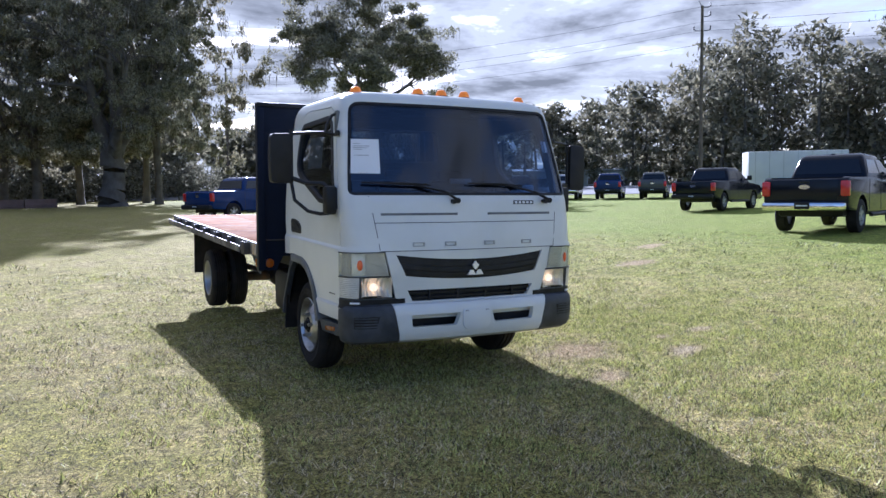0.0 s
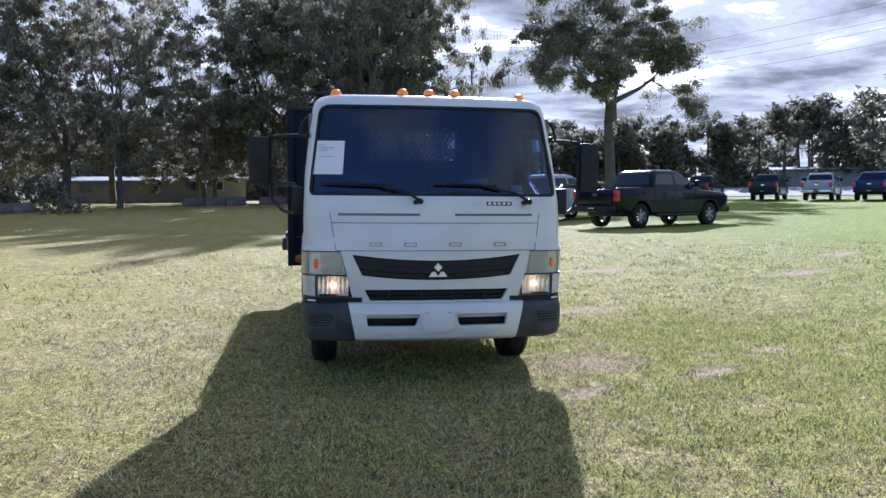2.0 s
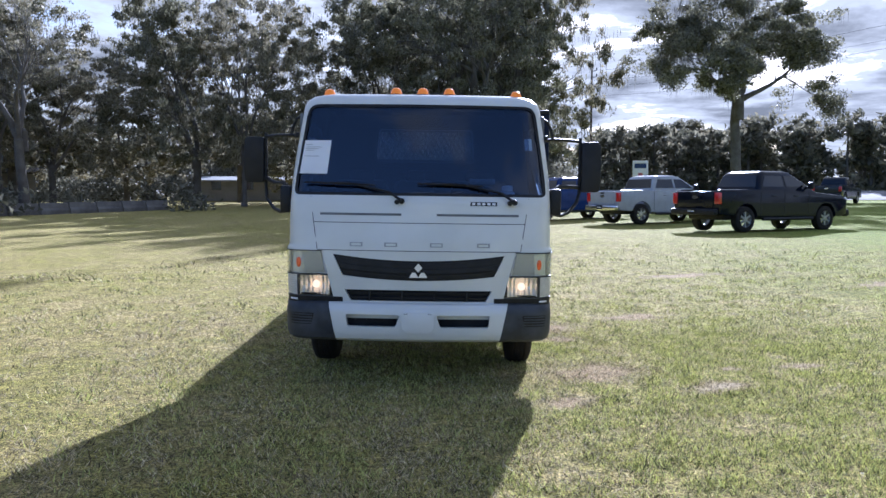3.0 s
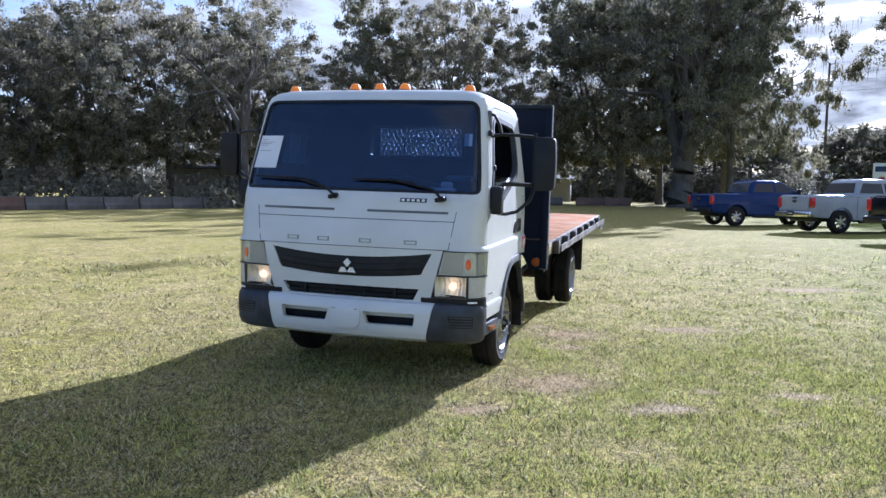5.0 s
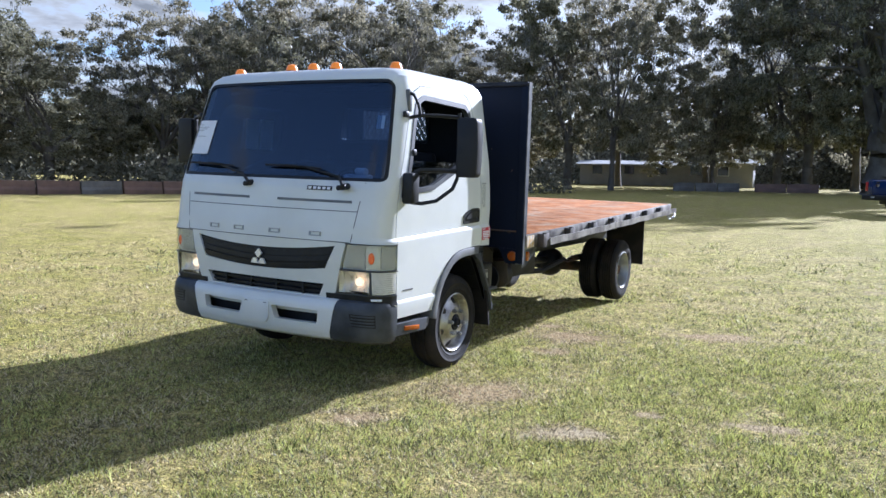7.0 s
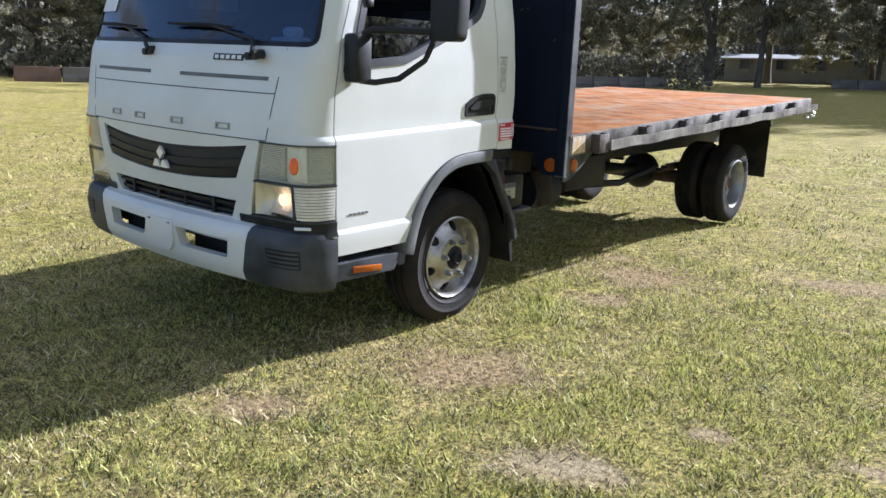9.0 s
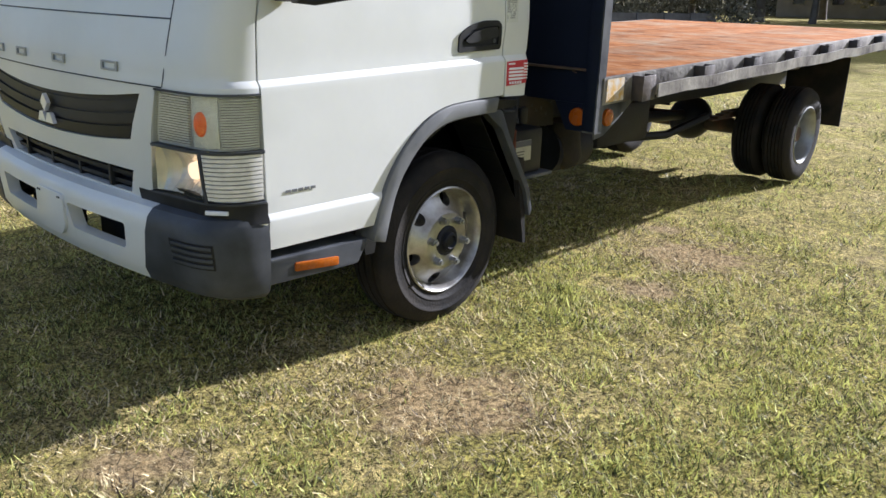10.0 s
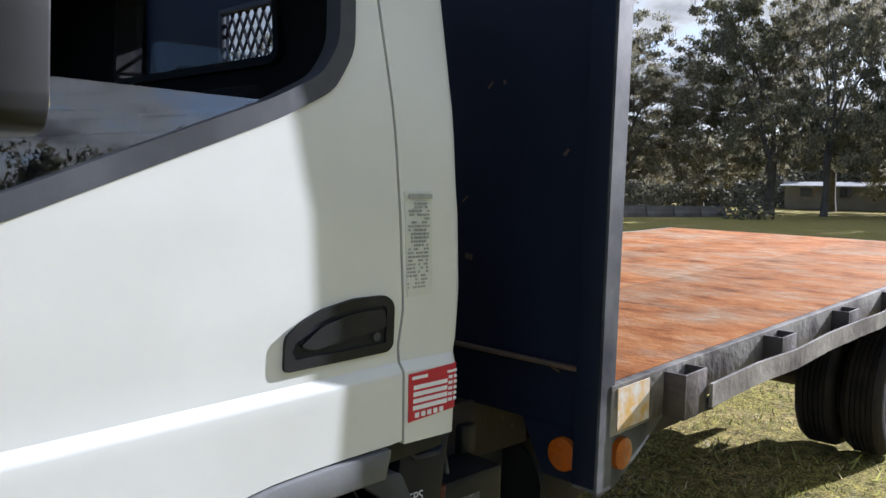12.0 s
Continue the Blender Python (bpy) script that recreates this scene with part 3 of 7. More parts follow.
def plant(src, x, y, turn=0.0, scale=1.0, first=False, zscale=None, label=""):
    m = pose(x, y, gz(x, y) - 0.05, 0, 0, turn) @ Matrix.Diagonal((scale, scale, zscale or scale, 1))
    if first:
        src.matrix_basis = m
        return src
    src_scale = src.scale.copy()
    ob = copy_thing(src, m @ Matrix.Diagonal((1 / src_scale.x, 1 / src_scale.y, 1 / src_scale.z, 1)))
    return tagged(ob, label)


def at_az(cam_xy, az, dist):
    a = radians(az)
    return cam_xy[0] + dist * math.sin(a), cam_xy[1] + dist * math.cos(a)


def build_trees():
    oak_a = make_tree("live_oak", "spreading live oak with a thick forked trunk and dark foliage", 11, 18.5, 1.5, 0.95, 3.2, 7, 56000, 0.115, 0.60, LEAF, 480, 2200, 0.55, low=0.28)
    plant(oak_a, 2.4, 60, 40, 0.98, True, 1.25)
    oak_b = make_tree("live_oak", "live oak draped with grey moss", 23, 17, 1.05, 0.40, 3.2, 5, 35000, 0.142, 0.62, LEAF, 340, 2000, 0.55, low=0.45)
    plant(oak_b, -5.2, 66, 0, 0.85, True, 1.3)
    oak_c = make_tree("live_oak", "tall live oak with grey moss and an olive crown", 37, 18, 0.85, 0.32, 3.8, 5, 35000, 0.138, 0.62, LEAF_DRY, 350, 2000, 0.6, low=0.45)
    plant(oak_c, -28.5, 50, 0, 0.76, True)
    lone = make_tree("live_oak", "lone dark oak on a tall bent trunk with moss", 58, 24, 1.5, 0.50, 9.5, 6, 80000, 0.14, 0.95, LEAF, 430, 4200, 1.2, up=0.05)
    plant(lone, 27.6, 67.5, 200, 1.0, True)
    bare = make_tree("bare_tree", "winter tree with bare grey limbs and few leaves", 71, 19, 0.8, 0.30, 5.0, 4, 6000, 0.08, 0.40, LEAF_DRY, 130, 1000, 0.5, up=0.6)
    plant(bare, -23.5, 37, 0, 0.9, True)
    # the grove round the big oak and along the wall: source, place, turn, width, height
    spots = [(oak_b, 6.4, 64, 120, 0.72, 1.62), (oak_c, 6.2, 71, 250, 0.9, 1.6), (oak_b, -2.8, 65, 80, 0.95, 1.25), (oak_c, 0.6, 69, 30, 0.95, 1.25), (oak_b, -11.8, 70, 200, 0.7, 0.72), (oak_c, -15.6, 54, 300, 0.66, 1.05), (oak_b, -19.6, 55, 20, 0.8, 1.15), (oak_c, -10.0, 64, 100, 0.6, 0.66),
             (oak_c, -27.5, 61, 150, 0.78, 0.74), (oak_b, -33, 53, 140, 0.85, 1.05), (oak_c, -35, 45, 220, 0.85, 1.0), (oak_b, -37, 38, 310, 0.80, 0.90), (oak_c, -19.5, 68, 150, 0.85, 1.15),
             (oak_c, -39, 31, 10, 0.72, 0.74), (oak_b, -41, 24, 90, 0.72, 0.64), (oak_c, -43, 17, 160, 0.66, 0.6), (oak_b, -43, 10, 230, 0.66, 0.6), (oak_c, -44, 3, 30, 0.66, 0.6), (oak_b, -47, 28, 45, 0.8, 0.74), (oak_b, -42, 36, 250, 0.75, 0.86), (oak_c, -40, 46, 20, 0.8, 0.95), (bare, -36.5, 33, 130, 0.7, 0.8), (bare, -29, 44, 50, 0.8, 0.85)]
    for src, x, y, turn, s, h in spots:
        plant(src, x, y, turn, s, zscale=h)


build_trees()


def build_woods():
    """The far wood round the field: many small trees, one mesh a material."""
    rg = np.random.RandomState(77)
    segs, leafs = [], []
    for k in range(335):
        az = rg.uniform(8, 75) if k < 120 else (rg.uniform(-75, 8) if k < 260 else rg.uniform(-180, 180))
        d = (92 if 8 < az < 75 else (88 if -75 < az <= 8 else 70)) + rg.uniform(0, 30)
        x, y = d * math.sin(radians(az)), d * math.cos(radians(az))
        h = np.interp(az, [-180, -76, -70, 10, 20, 33, 40, 46, 60, 75, 180], [13, 13, 9, 9, 9.5, 9.5, 12, 17, 17, 14, 13]) * rg.uniform(0.75, 1.12)
        z0 = gz(x, y)
        pine = rg.uniform() < 0.25
        lean = rg.normal(0, 0.03, 2)
        if pine:
            h *= 1.08
        segs.append((Vector((x, y, z0 - 0.3)), Vector((x + lean[0] * h, y + lean[1] * h, z0 + h * 0.85)), 0.26, 0.07))
        seen = -78 < az < 78
        blobs = (30 if not pine else 13) if seen else 14
        r = h * (0.30 if not pine else 0.17)
        for _ in range(blobs):
            zz = rg.uniform(0.02, 0.95) if not pine else rg.uniform(0.62, 1.0)
            rr = r * math.sqrt(max(0.05, 1 - ((zz - 0.45) / 0.58) ** 2)) if not pine else r * 0.8
            a, q = rg.uniform(0, 6.28), math.sqrt(rg.uniform(0, 1)) * rr
            c = np.array([x + math.cos(a) * q, y + math.sin(a) * q, z0 + zz * h])
            leafs.append(c + rg.normal(0, 1, (52 if seen else 26, 3)) * np.array([0.60, 0.60, 0.40]) * (h / 13))
    V, F = ring_tubes(segs, 6)
    tagged(new("wood_trunks", np_mesh("wood_trunks", V, F, BARK)), "slim trunks of the far wood", "tree trunk", kind="stuff")
    L = np.concatenate(leafs)
    half = rg.uniform(size=len(L)) < 0.75
    for s, material, nm, lb in ((half, FAR_LEAF, "far_wood", "dark green wood along the far side of the field"), (~half, LEAF_DRY, "far_wood_olive", "olive crowns among the far wood")):
        V, F = cards(rg, L[s], 0.40, 0.08)
        tagged(new(nm, np_mesh(nm, V, F, material)), lb, "wood", kind="stuff")
    # bushes under the grove, behind the wall
    pts = []
    for k in range(230):
        a = rg.uniform(0, 1)
        x, y = -46 + 50 * a + rg.uniform(-3, 3), 6 + 66 * a + rg.uniform(-3, 6)
        if k > 95:
            az = radians(rg.uniform(-75, 12))
            x, y = 86 * math.sin(az), 86 * math.cos(az)
        elif y > 42:
            continue
        c = np.array([x - 1.5, y + 2, gz(x, y) + (0.5 if k <= 95 else 1.6)])
        pts.append(c + rg.normal(0, 1, (260 if k <= 95 else 620, 3)) * np.array([1.1, 1.1, 0.6]) * (rg.uniform(0.6, 1.3) if k <= 95 else rg.uniform(1.6, 2.6)))
    V, F = cards(rg, np.concatenate(pts), 0.20, 0.1)
    tagged(new("undergrowth", np_mesh("undergrowth", V, F, FAR_LEAF)), "dark bushes under the trees behind the wall", "bush", kind="stuff")


build_woods()


# ---- the low wall of concrete blocks ----
def build_wall():
    rg = np.random.RandomState(5)
    runs = [((-34.5, 12.0), (-19.0, 46.5)), ((-11.8, 58.0), (-7.0, 59.5)), ((-6.0, 60.0), (-1.5, 61.0))]
    for (x0, y0), (x1, y1) in runs:
        n = max(2, round(math.hypot(x1 - x0, y1 - y0) / 2.0))
        for k in range(n):
            a, b = k / n, (k + 1) / n
            p, q = Vector((x0 + (x1 - x0) * a, y0 + (y1 - y0) * a, 0)), Vector((x0 + (x1 - x0) * b, y0 + (y1 - y0) * b, 0))
            L = (q - p).length
            bm = bmesh.new()
            prism(bm, [(-0.32, -0.25), (0.32, -0.25), (0.30, 0.22), (0.20, 0.36), (0.17, 0.66), (-0.17, 0.66), (-0.20, 0.36), (-0.30, 0.22)], "x", -L / 2 + 0.04, L / 2 - 0.04, 0.02)
            mid = (p + q) / 2
            ob = part("concrete_block", bm, CONCRETE_RED if rg.uniform() < 0.3 else CONCRETE)
            ang = math.degrees(math.atan2(q.y - p.y, q.x - p.x))
            ob.matrix_basis = pose(mid.x, mid.y, gz(mid.x, mid.y), rg.normal(0, 0.6), rg.normal(0, 0.5), ang + rg.normal(0, 1.0))
            tagged(ob, "weathered concrete barrier block in a row on the grass", "barrier", "barrier blocks")


build_wall()


# ---- pickups ----
def paint(name, c):
    return mat(name, c, 0.14, metal=0.0, vary=0.1, scale=4, fine=200, spec=0.25, coat=0.05)


PAINTS = {"black": paint("black_car_paint", (0.005, 0.008, 0.017)), "blue": paint("blue_car_paint", (0.012, 0.035, 0.13)), "silver": paint("silver_car_paint", (0.42, 0.43, 0.45)),
          "grey": paint("grey_car_paint", (0.09, 0.095, 0.10)), "dark": paint("charcoal_car_paint", (0.03, 0.032, 0.038))}


def wheel_parts(parent, x, y, r, w, side, rim_mat, z=None, spokes=6):
    """A car wheel: tyre with a rim under it; side is +1 or -1 for the outer face."""
    z = r if z is None else z
    bm = bmesh.new()
    o, i = side * w / 2, -side * w / 2
    ri = r * 0.60
    revolve(bm, [(i, ri), (i * 1.02, r * 0.86), (i * 0.8, r * 0.985), (0, r), (o * 0.8, r * 0.985), (o * 1.02, r * 0.86), (o, ri)], "x", (x, y, z), 28)
    wheel = part("wheel", bm, RUBBER, parent, "black tyre")
    bm = bmesh.new()
    revolve(bm, [(o * 0.9, ri), (o * 0.98, ri * 0.97), (o * 0.55, ri * 0.88), (i * 0.6, ri * 0.86), (i * 0.6, ri)], "x", (x, y, z), 28)
    for k in range(spokes):
        a = 2 * math.pi * k / spokes
        m = Matrix.Rotation(a, 4, "X")
        c = m @ Vector((0, 0, ri * 0.5))
        box(bm, (x + o * 0.72, y + c.y, z + c.z), (0.04, 0.075, ri * 0.92), 0.01, m, 1)
    revolve(bm, [(o * 0.6, 0.0), (o * 0.6, 0.085), (o * 0.9, 0.075), (o * 0.95, 0.0)], "x", (x, y, z), 14)
    part("rim", bm, rim_mat, wheel, "spoked alloy rim")
    return wheel


def build_pickup(color, label, badge=True, bright=False):
    """A crew-cab pickup, 5.9 m long, its tail towards -y, standing on z = 0."""
    body_mat = PAINTS[color]
    t = thing("pickup_truck", label, "pickup truck")
    L0, L1, hw = -2.2, 3.65, 0.97
    # lower body: side outline, arches cut out of it
    side = [(L0, 0.62), (L0 - 0.02, 1.27), (L0 + 0.10, 1.35), (-0.45, 1.36), (1.9, 1.30), (2.3, 1.25), (L1 - 0.2, 1.16), (L1, 1.02), (L1 + 0.03, 0.55), (L1 - 0.2, 0.46), (0.0, 0.44), (L0 + 0.1, 0.56)]
    bm = bmesh.new()
    prism(bm, side, "x", -hw, hw, 0.05)
    cuts = []
    for y in (-1.05, 2.62):
        c = bmesh.new()
        prism(c, [(y + 0.50 * math.cos(a), 0.42 + 0.50 * math.sin(a)) for a in (2 * math.pi * k / 24 for k in range(24))], "x", -1.2, 1.2)
        cuts.append(c)
    c = bmesh.new(); box(c, (0, -1.32, 1.30), (1.62, 1.66, 0.95)); cuts.append(c)
    bm = boolean(bm, cuts)
    part("body", bm, body_mat, t)
    # floor of the wheel wells and underside
    bm = bmesh.new(); box(bm, (0, 0.8, 0.55), (1.5, 5.2, 0.3), 0.05)
    part("underbody", bm, BLACK_PLASTIC, t, "black underbody")
    # cabin
    bm = bmesh.new()
    secs = []
    for z, y0, y1, w in ((1.28, -0.50, 2.20, 0.93), (1.42, -0.47, 1.95, 0.90), (1.80, -0.32, 1.28, 0.78), (1.90, -0.22, 1.10, 0.74), (1.955, 0.0, 0.85, 0.64)):
        ring = soft_poly([(-w, y0), (w, y0), (w, y1), (-w, y1)], 0.14, 4)
        secs.append([bm.verts.new((p[0], p[1], z)) for p in ring])
    for a, b in zip(secs, secs[1:]):
        for k in range(len(a)):
            bm.faces.new((a[k], a[(k + 1) % len(a)], b[(k + 1) % len(b)], b[k]))
    bm.faces.new(secs[-1]); bm.faces.new(secs[0][::-1])
    part("cabin", bm, body_mat, t)

    def pane(name, pts, n, off=0.012):
        b = bmesh.new()
        nv = Vector(n).normalized()
        lo = [b.verts.new(Vector(p) - nv * 0.01) for p in pts]; hi = [b.verts.new(Vector(p) + nv * off) for p in pts]
        b.faces.new(hi); b.faces.new(lo[::-1])
        for k in range(len(pts)):
            b.faces.new((lo[k], lo[(k + 1) % len(pts)], hi[(k + 1) % len(pts)], hi[k]))
        part(name, b, CAR_BLACK_GLASS, t, "dark window glass")

    def slope(z):
        f = (z - 1.42) / 0.38
        return 0.90 - 0.12 * f, -0.47 + 0.15 * f, 1.95 - 0.67 * f
    w0, r0, f0 = slope(1.44); w1, r1, f1 = slope(1.80)
    pane("rear_window", [(-w0 + 0.1, r0, 1.44), (w0 - 0.1, r0, 1.44), (w1 - 0.1, r1, 1.80), (-w1 + 0.1, r1, 1.80)], (0, -1, 0.3))
    pane("windscreen", [(w0 - 0.08, f0, 1.44), (-w0 + 0.08, f0, 1.44), (-w1 + 0.08, f1, 1.80), (w1 - 0.08, f1, 1.80)], (0, 1, 0.5))
    for s in (-1, 1):
        nx = (s, 0, 0.25)
        mid0, mid1 = 0.72, 0.70
        pane("side_window", [(s * w0, r0 + 0.16, 1.44), (s * w0, mid0 - 0.05, 1.44), (s * w1, mid1 - 0.05, 1.79), (s * w1, r1 + 0.22, 1.79)], nx)
        pane("side_window", [(s * w0, mid0 + 0.05, 1.44), (s * w0, f0 - 0.22, 1.44), (s * w1, f1 - 0.12, 1.79), (s * w1, mid1 + 0.05, 1.79)], nx)
        b = bmesh.new()
        box(b, (s * 1.08, 1.72, 1.48), (0.22, 0.10, 0.22), 0.04); box(b, (s * 0.97, 1.74, 1.42), (0.14, 0.05, 0.06), 0.01)
        part("mirror", b, BLACK_PLASTIC, t, "black wing mirror")
        b = bmesh.new(); box(b, (s * (hw - 0.075), L0 + 0.02, 1.08), (0.20, 0.13, 0.36), 0.03)
        part("tail_light", b, RED_LENS, t, "red tail lamp")
        for yy in (0.15, 1.18):
            b = bmesh.new(); box(b, (s * (hw + 0.01), yy, 1.15), (0.03, 0.20, 0.035), 0.01)
            part("door_handle", b, body_mat, t)
        for yy in (-0.42, 0.66, 1.78):
            b = bmesh.new(); box(b, (s * (hw + 0.001), yy, 0.92), (0.006, 0.012, 0.78))
            part("door_gap", b, BLACK_PLASTIC, t)
        b = bmesh.new(); tube(b, [(s * 0.99, -0.35, 0.42), (s * 0.99, 1.95, 0.42)], 0.05, 8)
        part("side_step", b, BLACK_PLASTIC, t, "black side step")
        b = bmesh.new(); box(b, (s * 0.72, L1 + 0.02, 0.98), (0.42, 0.10, 0.22), 0.03)
        part("headlight", b, CHROME, t)
        for y in (-1.05, 2.62):
            wheel_parts(t, s * 0.83, y, 0.41, 0.27, s, ALU if color != "black" else STEEL_RIM)
    b = bmesh.new(); box(b, (0, L0 - 0.03, 1.05), (1.50, 0.03, 0.50), 0.012)
    gate = part("tailgate", b, body_mat, t)
    if badge:
        b = bmesh.new(); prism(b, [(0.13 * math.cos(a), 1.12 + 0.055 * math.sin(a)) for a in (2 * math.pi * k / 20 for k in range(20))], "y", L0 - 0.056, L0 - 0.043)
        part("badge", b, CHROME, gate, "plain oval badge")
    b = bmesh.new(); box(b, (0, L0 - 0.05, 1.24), (0.24, 0.03, 0.06), 0.01)
    part("handle", b, BLACK_PLASTIC, gate)
    b = bmesh.new(); box(b, (0, L0 - 0.10, 0.66), (1.88, 0.20, 0.20), 0.05)
    bump = part("rear_bumper", b, CHROME if bright else BLACK_PLASTIC, t, "rear bumper")
    b = bmesh.new(); box(b, (0, L0 - 0.205, 0.68), (0.34, 0.02, 0.17), 0.005)
    part("plate_panel", b, BLACK_PLASTIC, bump)
    b = bmesh.new(); box(b, (0, L0 - 0.218, 0.68), (0.26, 0.008, 0.03))
    part("plate_bar", b, PAPER, bump, "unreadable plate reduced to a bar")
    b = bmesh.new(); box(b, (0, L1 + 0.04, 0.88), (1.02, 0.06, 0.40), 0.03)
    part("grille", b, BLACK_PLASTIC, t, "black grille")
    b = bmesh.new(); box(b, (0, L1 + 0.08, 0.58), (1.9, 0.22, 0.24), 0.06)
    part("front_bumper", b, CHROME if color in ("silver",) else BLACK_PLASTIC, t)
    b = bmesh.new(); box(b, (0, 0.0, 1.94), (0.10, 0.12, 0.06), 0.02)
    part("roof_fin", b, body_mat, t)
    return t


CAR_BLACK_GLASS = mat("dark_window", (0.006, 0.007, 0.008), 0.04, vary=0.0, coat=0.3)


def put(ob, x, y, turn):
    ob.matrix_basis = pose(x, y, gz(x, y), 0, 0, turn)
    return ob


def build_vehicles():
    black = build_pickup("black", "black crew-cab pickup with a chrome rear bumper, parked on grass", bright=True)
    plain = build_pickup("black", "all-black crew-cab pickup parked on the grass")
    blue = build_pickup("blue", "blue crew-cab pickup parked on the grass")
    silver = build_pickup("silver", "silver crew-cab pickup parked on the grass", bright=True)
    grey = build_pickup("grey", "grey crew-cab pickup parked in a row")
    dark = build_pickup("dark", "charcoal crew-cab pickup parked in a row")
    put(black, 15.33, 6.89, -69.5)
    put(plain, 10.05, 18.75, -63)
    copy_thing(plain, pose(24.85, 20.08, gz(24.85, 20.08), 0, 0, -68))
    put(silver, 8.40, 25.35, -62)
    put(blue, 5.2, 29.6, -62)
    put(dark, 32.1, 47.34, -40)
    copy_thing(silver, pose(34.23, 44.09, gz(34.23, 44.09), 0, 0, -42))
    copy_thing(blue, pose(36.18, 41.25, gz(36.18, 41.25), 0, 0, -44))
    put(grey, 38.22, 38.61, -46)
    copy_thing(dark, pose(28.67, 50.91, gz(28.67, 50.91), 0, 0, -40))


build_vehicles()


SIDING_WHITE = mat("trailer_white", (0.62, 0.62, 0.62), 0.6, vary=0.1, scale=0.8, fine=20)


def build_far_things():
    # the road strip beyond the parked row
    bm = bmesh.new()
    n = 60
    rows = []
    for k in range(n + 1):
        s = -60 + 230 * k / n
        c = Vector((14 + 0.83 * s * 0.9, 84 - 0.62 * s * 0.9, 0))
        nrm = Vector((0.62, 0.83, 0)).normalized()
        rows.append([bm.verts.new((p.x, p.y, gz(p.x, p.y) + 0.05)) for p in (c - nrm * 4.5, c, c + nrm * 4.5)])
        for v, up in zip(rows[-1], (0.0, 0.38, 0.72)):
            v.co.z += up
    for a, b in zip(rows, rows[1:]):
        for j in range(2):
            bm.faces.new((a[j], a[j + 1], b[j + 1], b[j]))
    tagged(part("road", bm, ASPHALT), "pale road along the edge of the field", "road", kind="structure")
    # poles with their lines
    poles = []
    for x, y, h in ((44.41, 40.13, 15.0), (16.96, 85.72, 15.0)):
        t = thing("utility_pole", "wooden utility pole with insulators and cables", "utility pole", "poles")
        z = gz(x, y)
        b = bmesh.new(); tube(b, [(x, y, z - 0.3), (x + 0.1, y, z + h)], [0.19, 0.11], 10)
        part("pole", b, POLE_WOOD, t)
        b = bmesh.new(); tube(b, [(x, y, z + h), (x - 0.16, y + 0.1, z + h + 0.35)], 0.03, 6); part("top_pin", b, WORN_STEEL, t)
        for dz, sd in ((0.15, 1), (0.85, 1), (1.95, 1), (1.95, -1)):
            c = Vector((x + 0.1 * (1 - dz / h), y, z + h - dz)); d = Vector((0.8, -0.6, 0)) * sd
            b = bmesh.new(); tube(b, [c, c + d * 0.42, c + d * 0.62 + Vector((0, 0, 0.10))], 0.035, 6)
            arm = part("insulator_arm", b, WORN_STEEL, t)
            b = bmesh.new(); tube(b, [c + d * 0.62 + Vector((0, 0, k * 0.08 + 0.06)) for k in range(5)], [0.03, 0.07, 0.04, 0.07, 0.03], 8); part("insulator", b, BLACK_PLASTIC, arm, "dark insulator")
        poles.append((x, y, z + h))
    p, q = poles
    for k, (dz, side) in enumerate(((0.1, 0), (1.2, 0.4), (2.0, -0.4), (3.0, 0))):
        a = Vector((p[0] + side, p[1], p[2] - dz)); b_ = Vector((q[0] + side, q[1], q[2] - dz))
        far = a + (a - b_) * 1.2
        for u, v in ((b_, a), (a, far)):
            pts = [u.lerp(v, s / 12) - Vector((0, 0, 1.1 * 4 * (s / 12) * (1 - s / 12))) for s in range(13)]
            bm = bmesh.new(); tube(bm, pts, 0.012, 4)
            tagged(part("power_line", bm, BLACK_PLASTIC), "thin black power line between poles", "cable", "power lines")
    # white box trailer beside the parked pickups
    t = thing("box_trailer", "white enclosed cargo trailer parked behind the pickups", "trailer")
    x, y = 48.28, 34.45
    t.matrix_basis = pose(x, y, gz(x, y), 0, 0, -38)
    b = bmesh.new(); box(b, (0, 0, 1.95), (7.0, 2.5, 2.7), 0.05)
    body = part("body", b, SIDING_WHITE, t)
    for k in range(7):
        b = bmesh.new(); box(b, (-3.0 + k, -1.253, 1.95), (0.03, 0.02, 2.6))
        part("rib", b, SIDING, body)
    b = bmesh.new(); box(b, (0, 0, 0.5), (6.8, 2.2, 0.25), 0.02)
    part("chassis", b, BLACK_STEEL, t)
    for s in (-1, 1):
        for yy in (-0.5, 0.5):
            bm = bmesh.new(); revolve(bm, [(-0.1, 0.18), (-0.1, 0.36), (0.1, 0.36), (0.1, 0.18)], "y", (yy, s * 1.15, 0.36), 20)
            part("wheel", bm, RUBBER, t)
    # sheds and a long low house among the trees
    for x, y, turn, w, d, h, m1, m2, name, lb in ((-18.5, 76, 10, 14, 5, 2.0, SIDING_TAN, TIN, "mobile_home", "low pale mobile home behind the trees"),
                                                  (-10.8, 76, 6, 4.5, 4, 2.2, SIDING, TIN, "carport", "small shed with a white tin roof"),
                                                  (-37, 55, 32, 8, 5, 2.5, SIDING_TAN, TIN_DARK, "house", "low house with a dark roof behind the grove"),
                                                  (60, 84, -45, 22, 9, 2.9, SIDING, TIN, "store_building", "long low building with a pale roof across the road"),
                                                  (36, 104, -38, 20, 9, 3.0, SIDING, TIN_DARK, "store_building", "long low building across the road")):
        t = thing(name, lb, "building")
        t.matrix_basis = pose(x, y, gz(x, y), 0, 0, turn)
        b = bmesh.new(); box(b, (0, 0, h / 2), (w, d, h), 0.03)
        part("wall", b, m1, t)
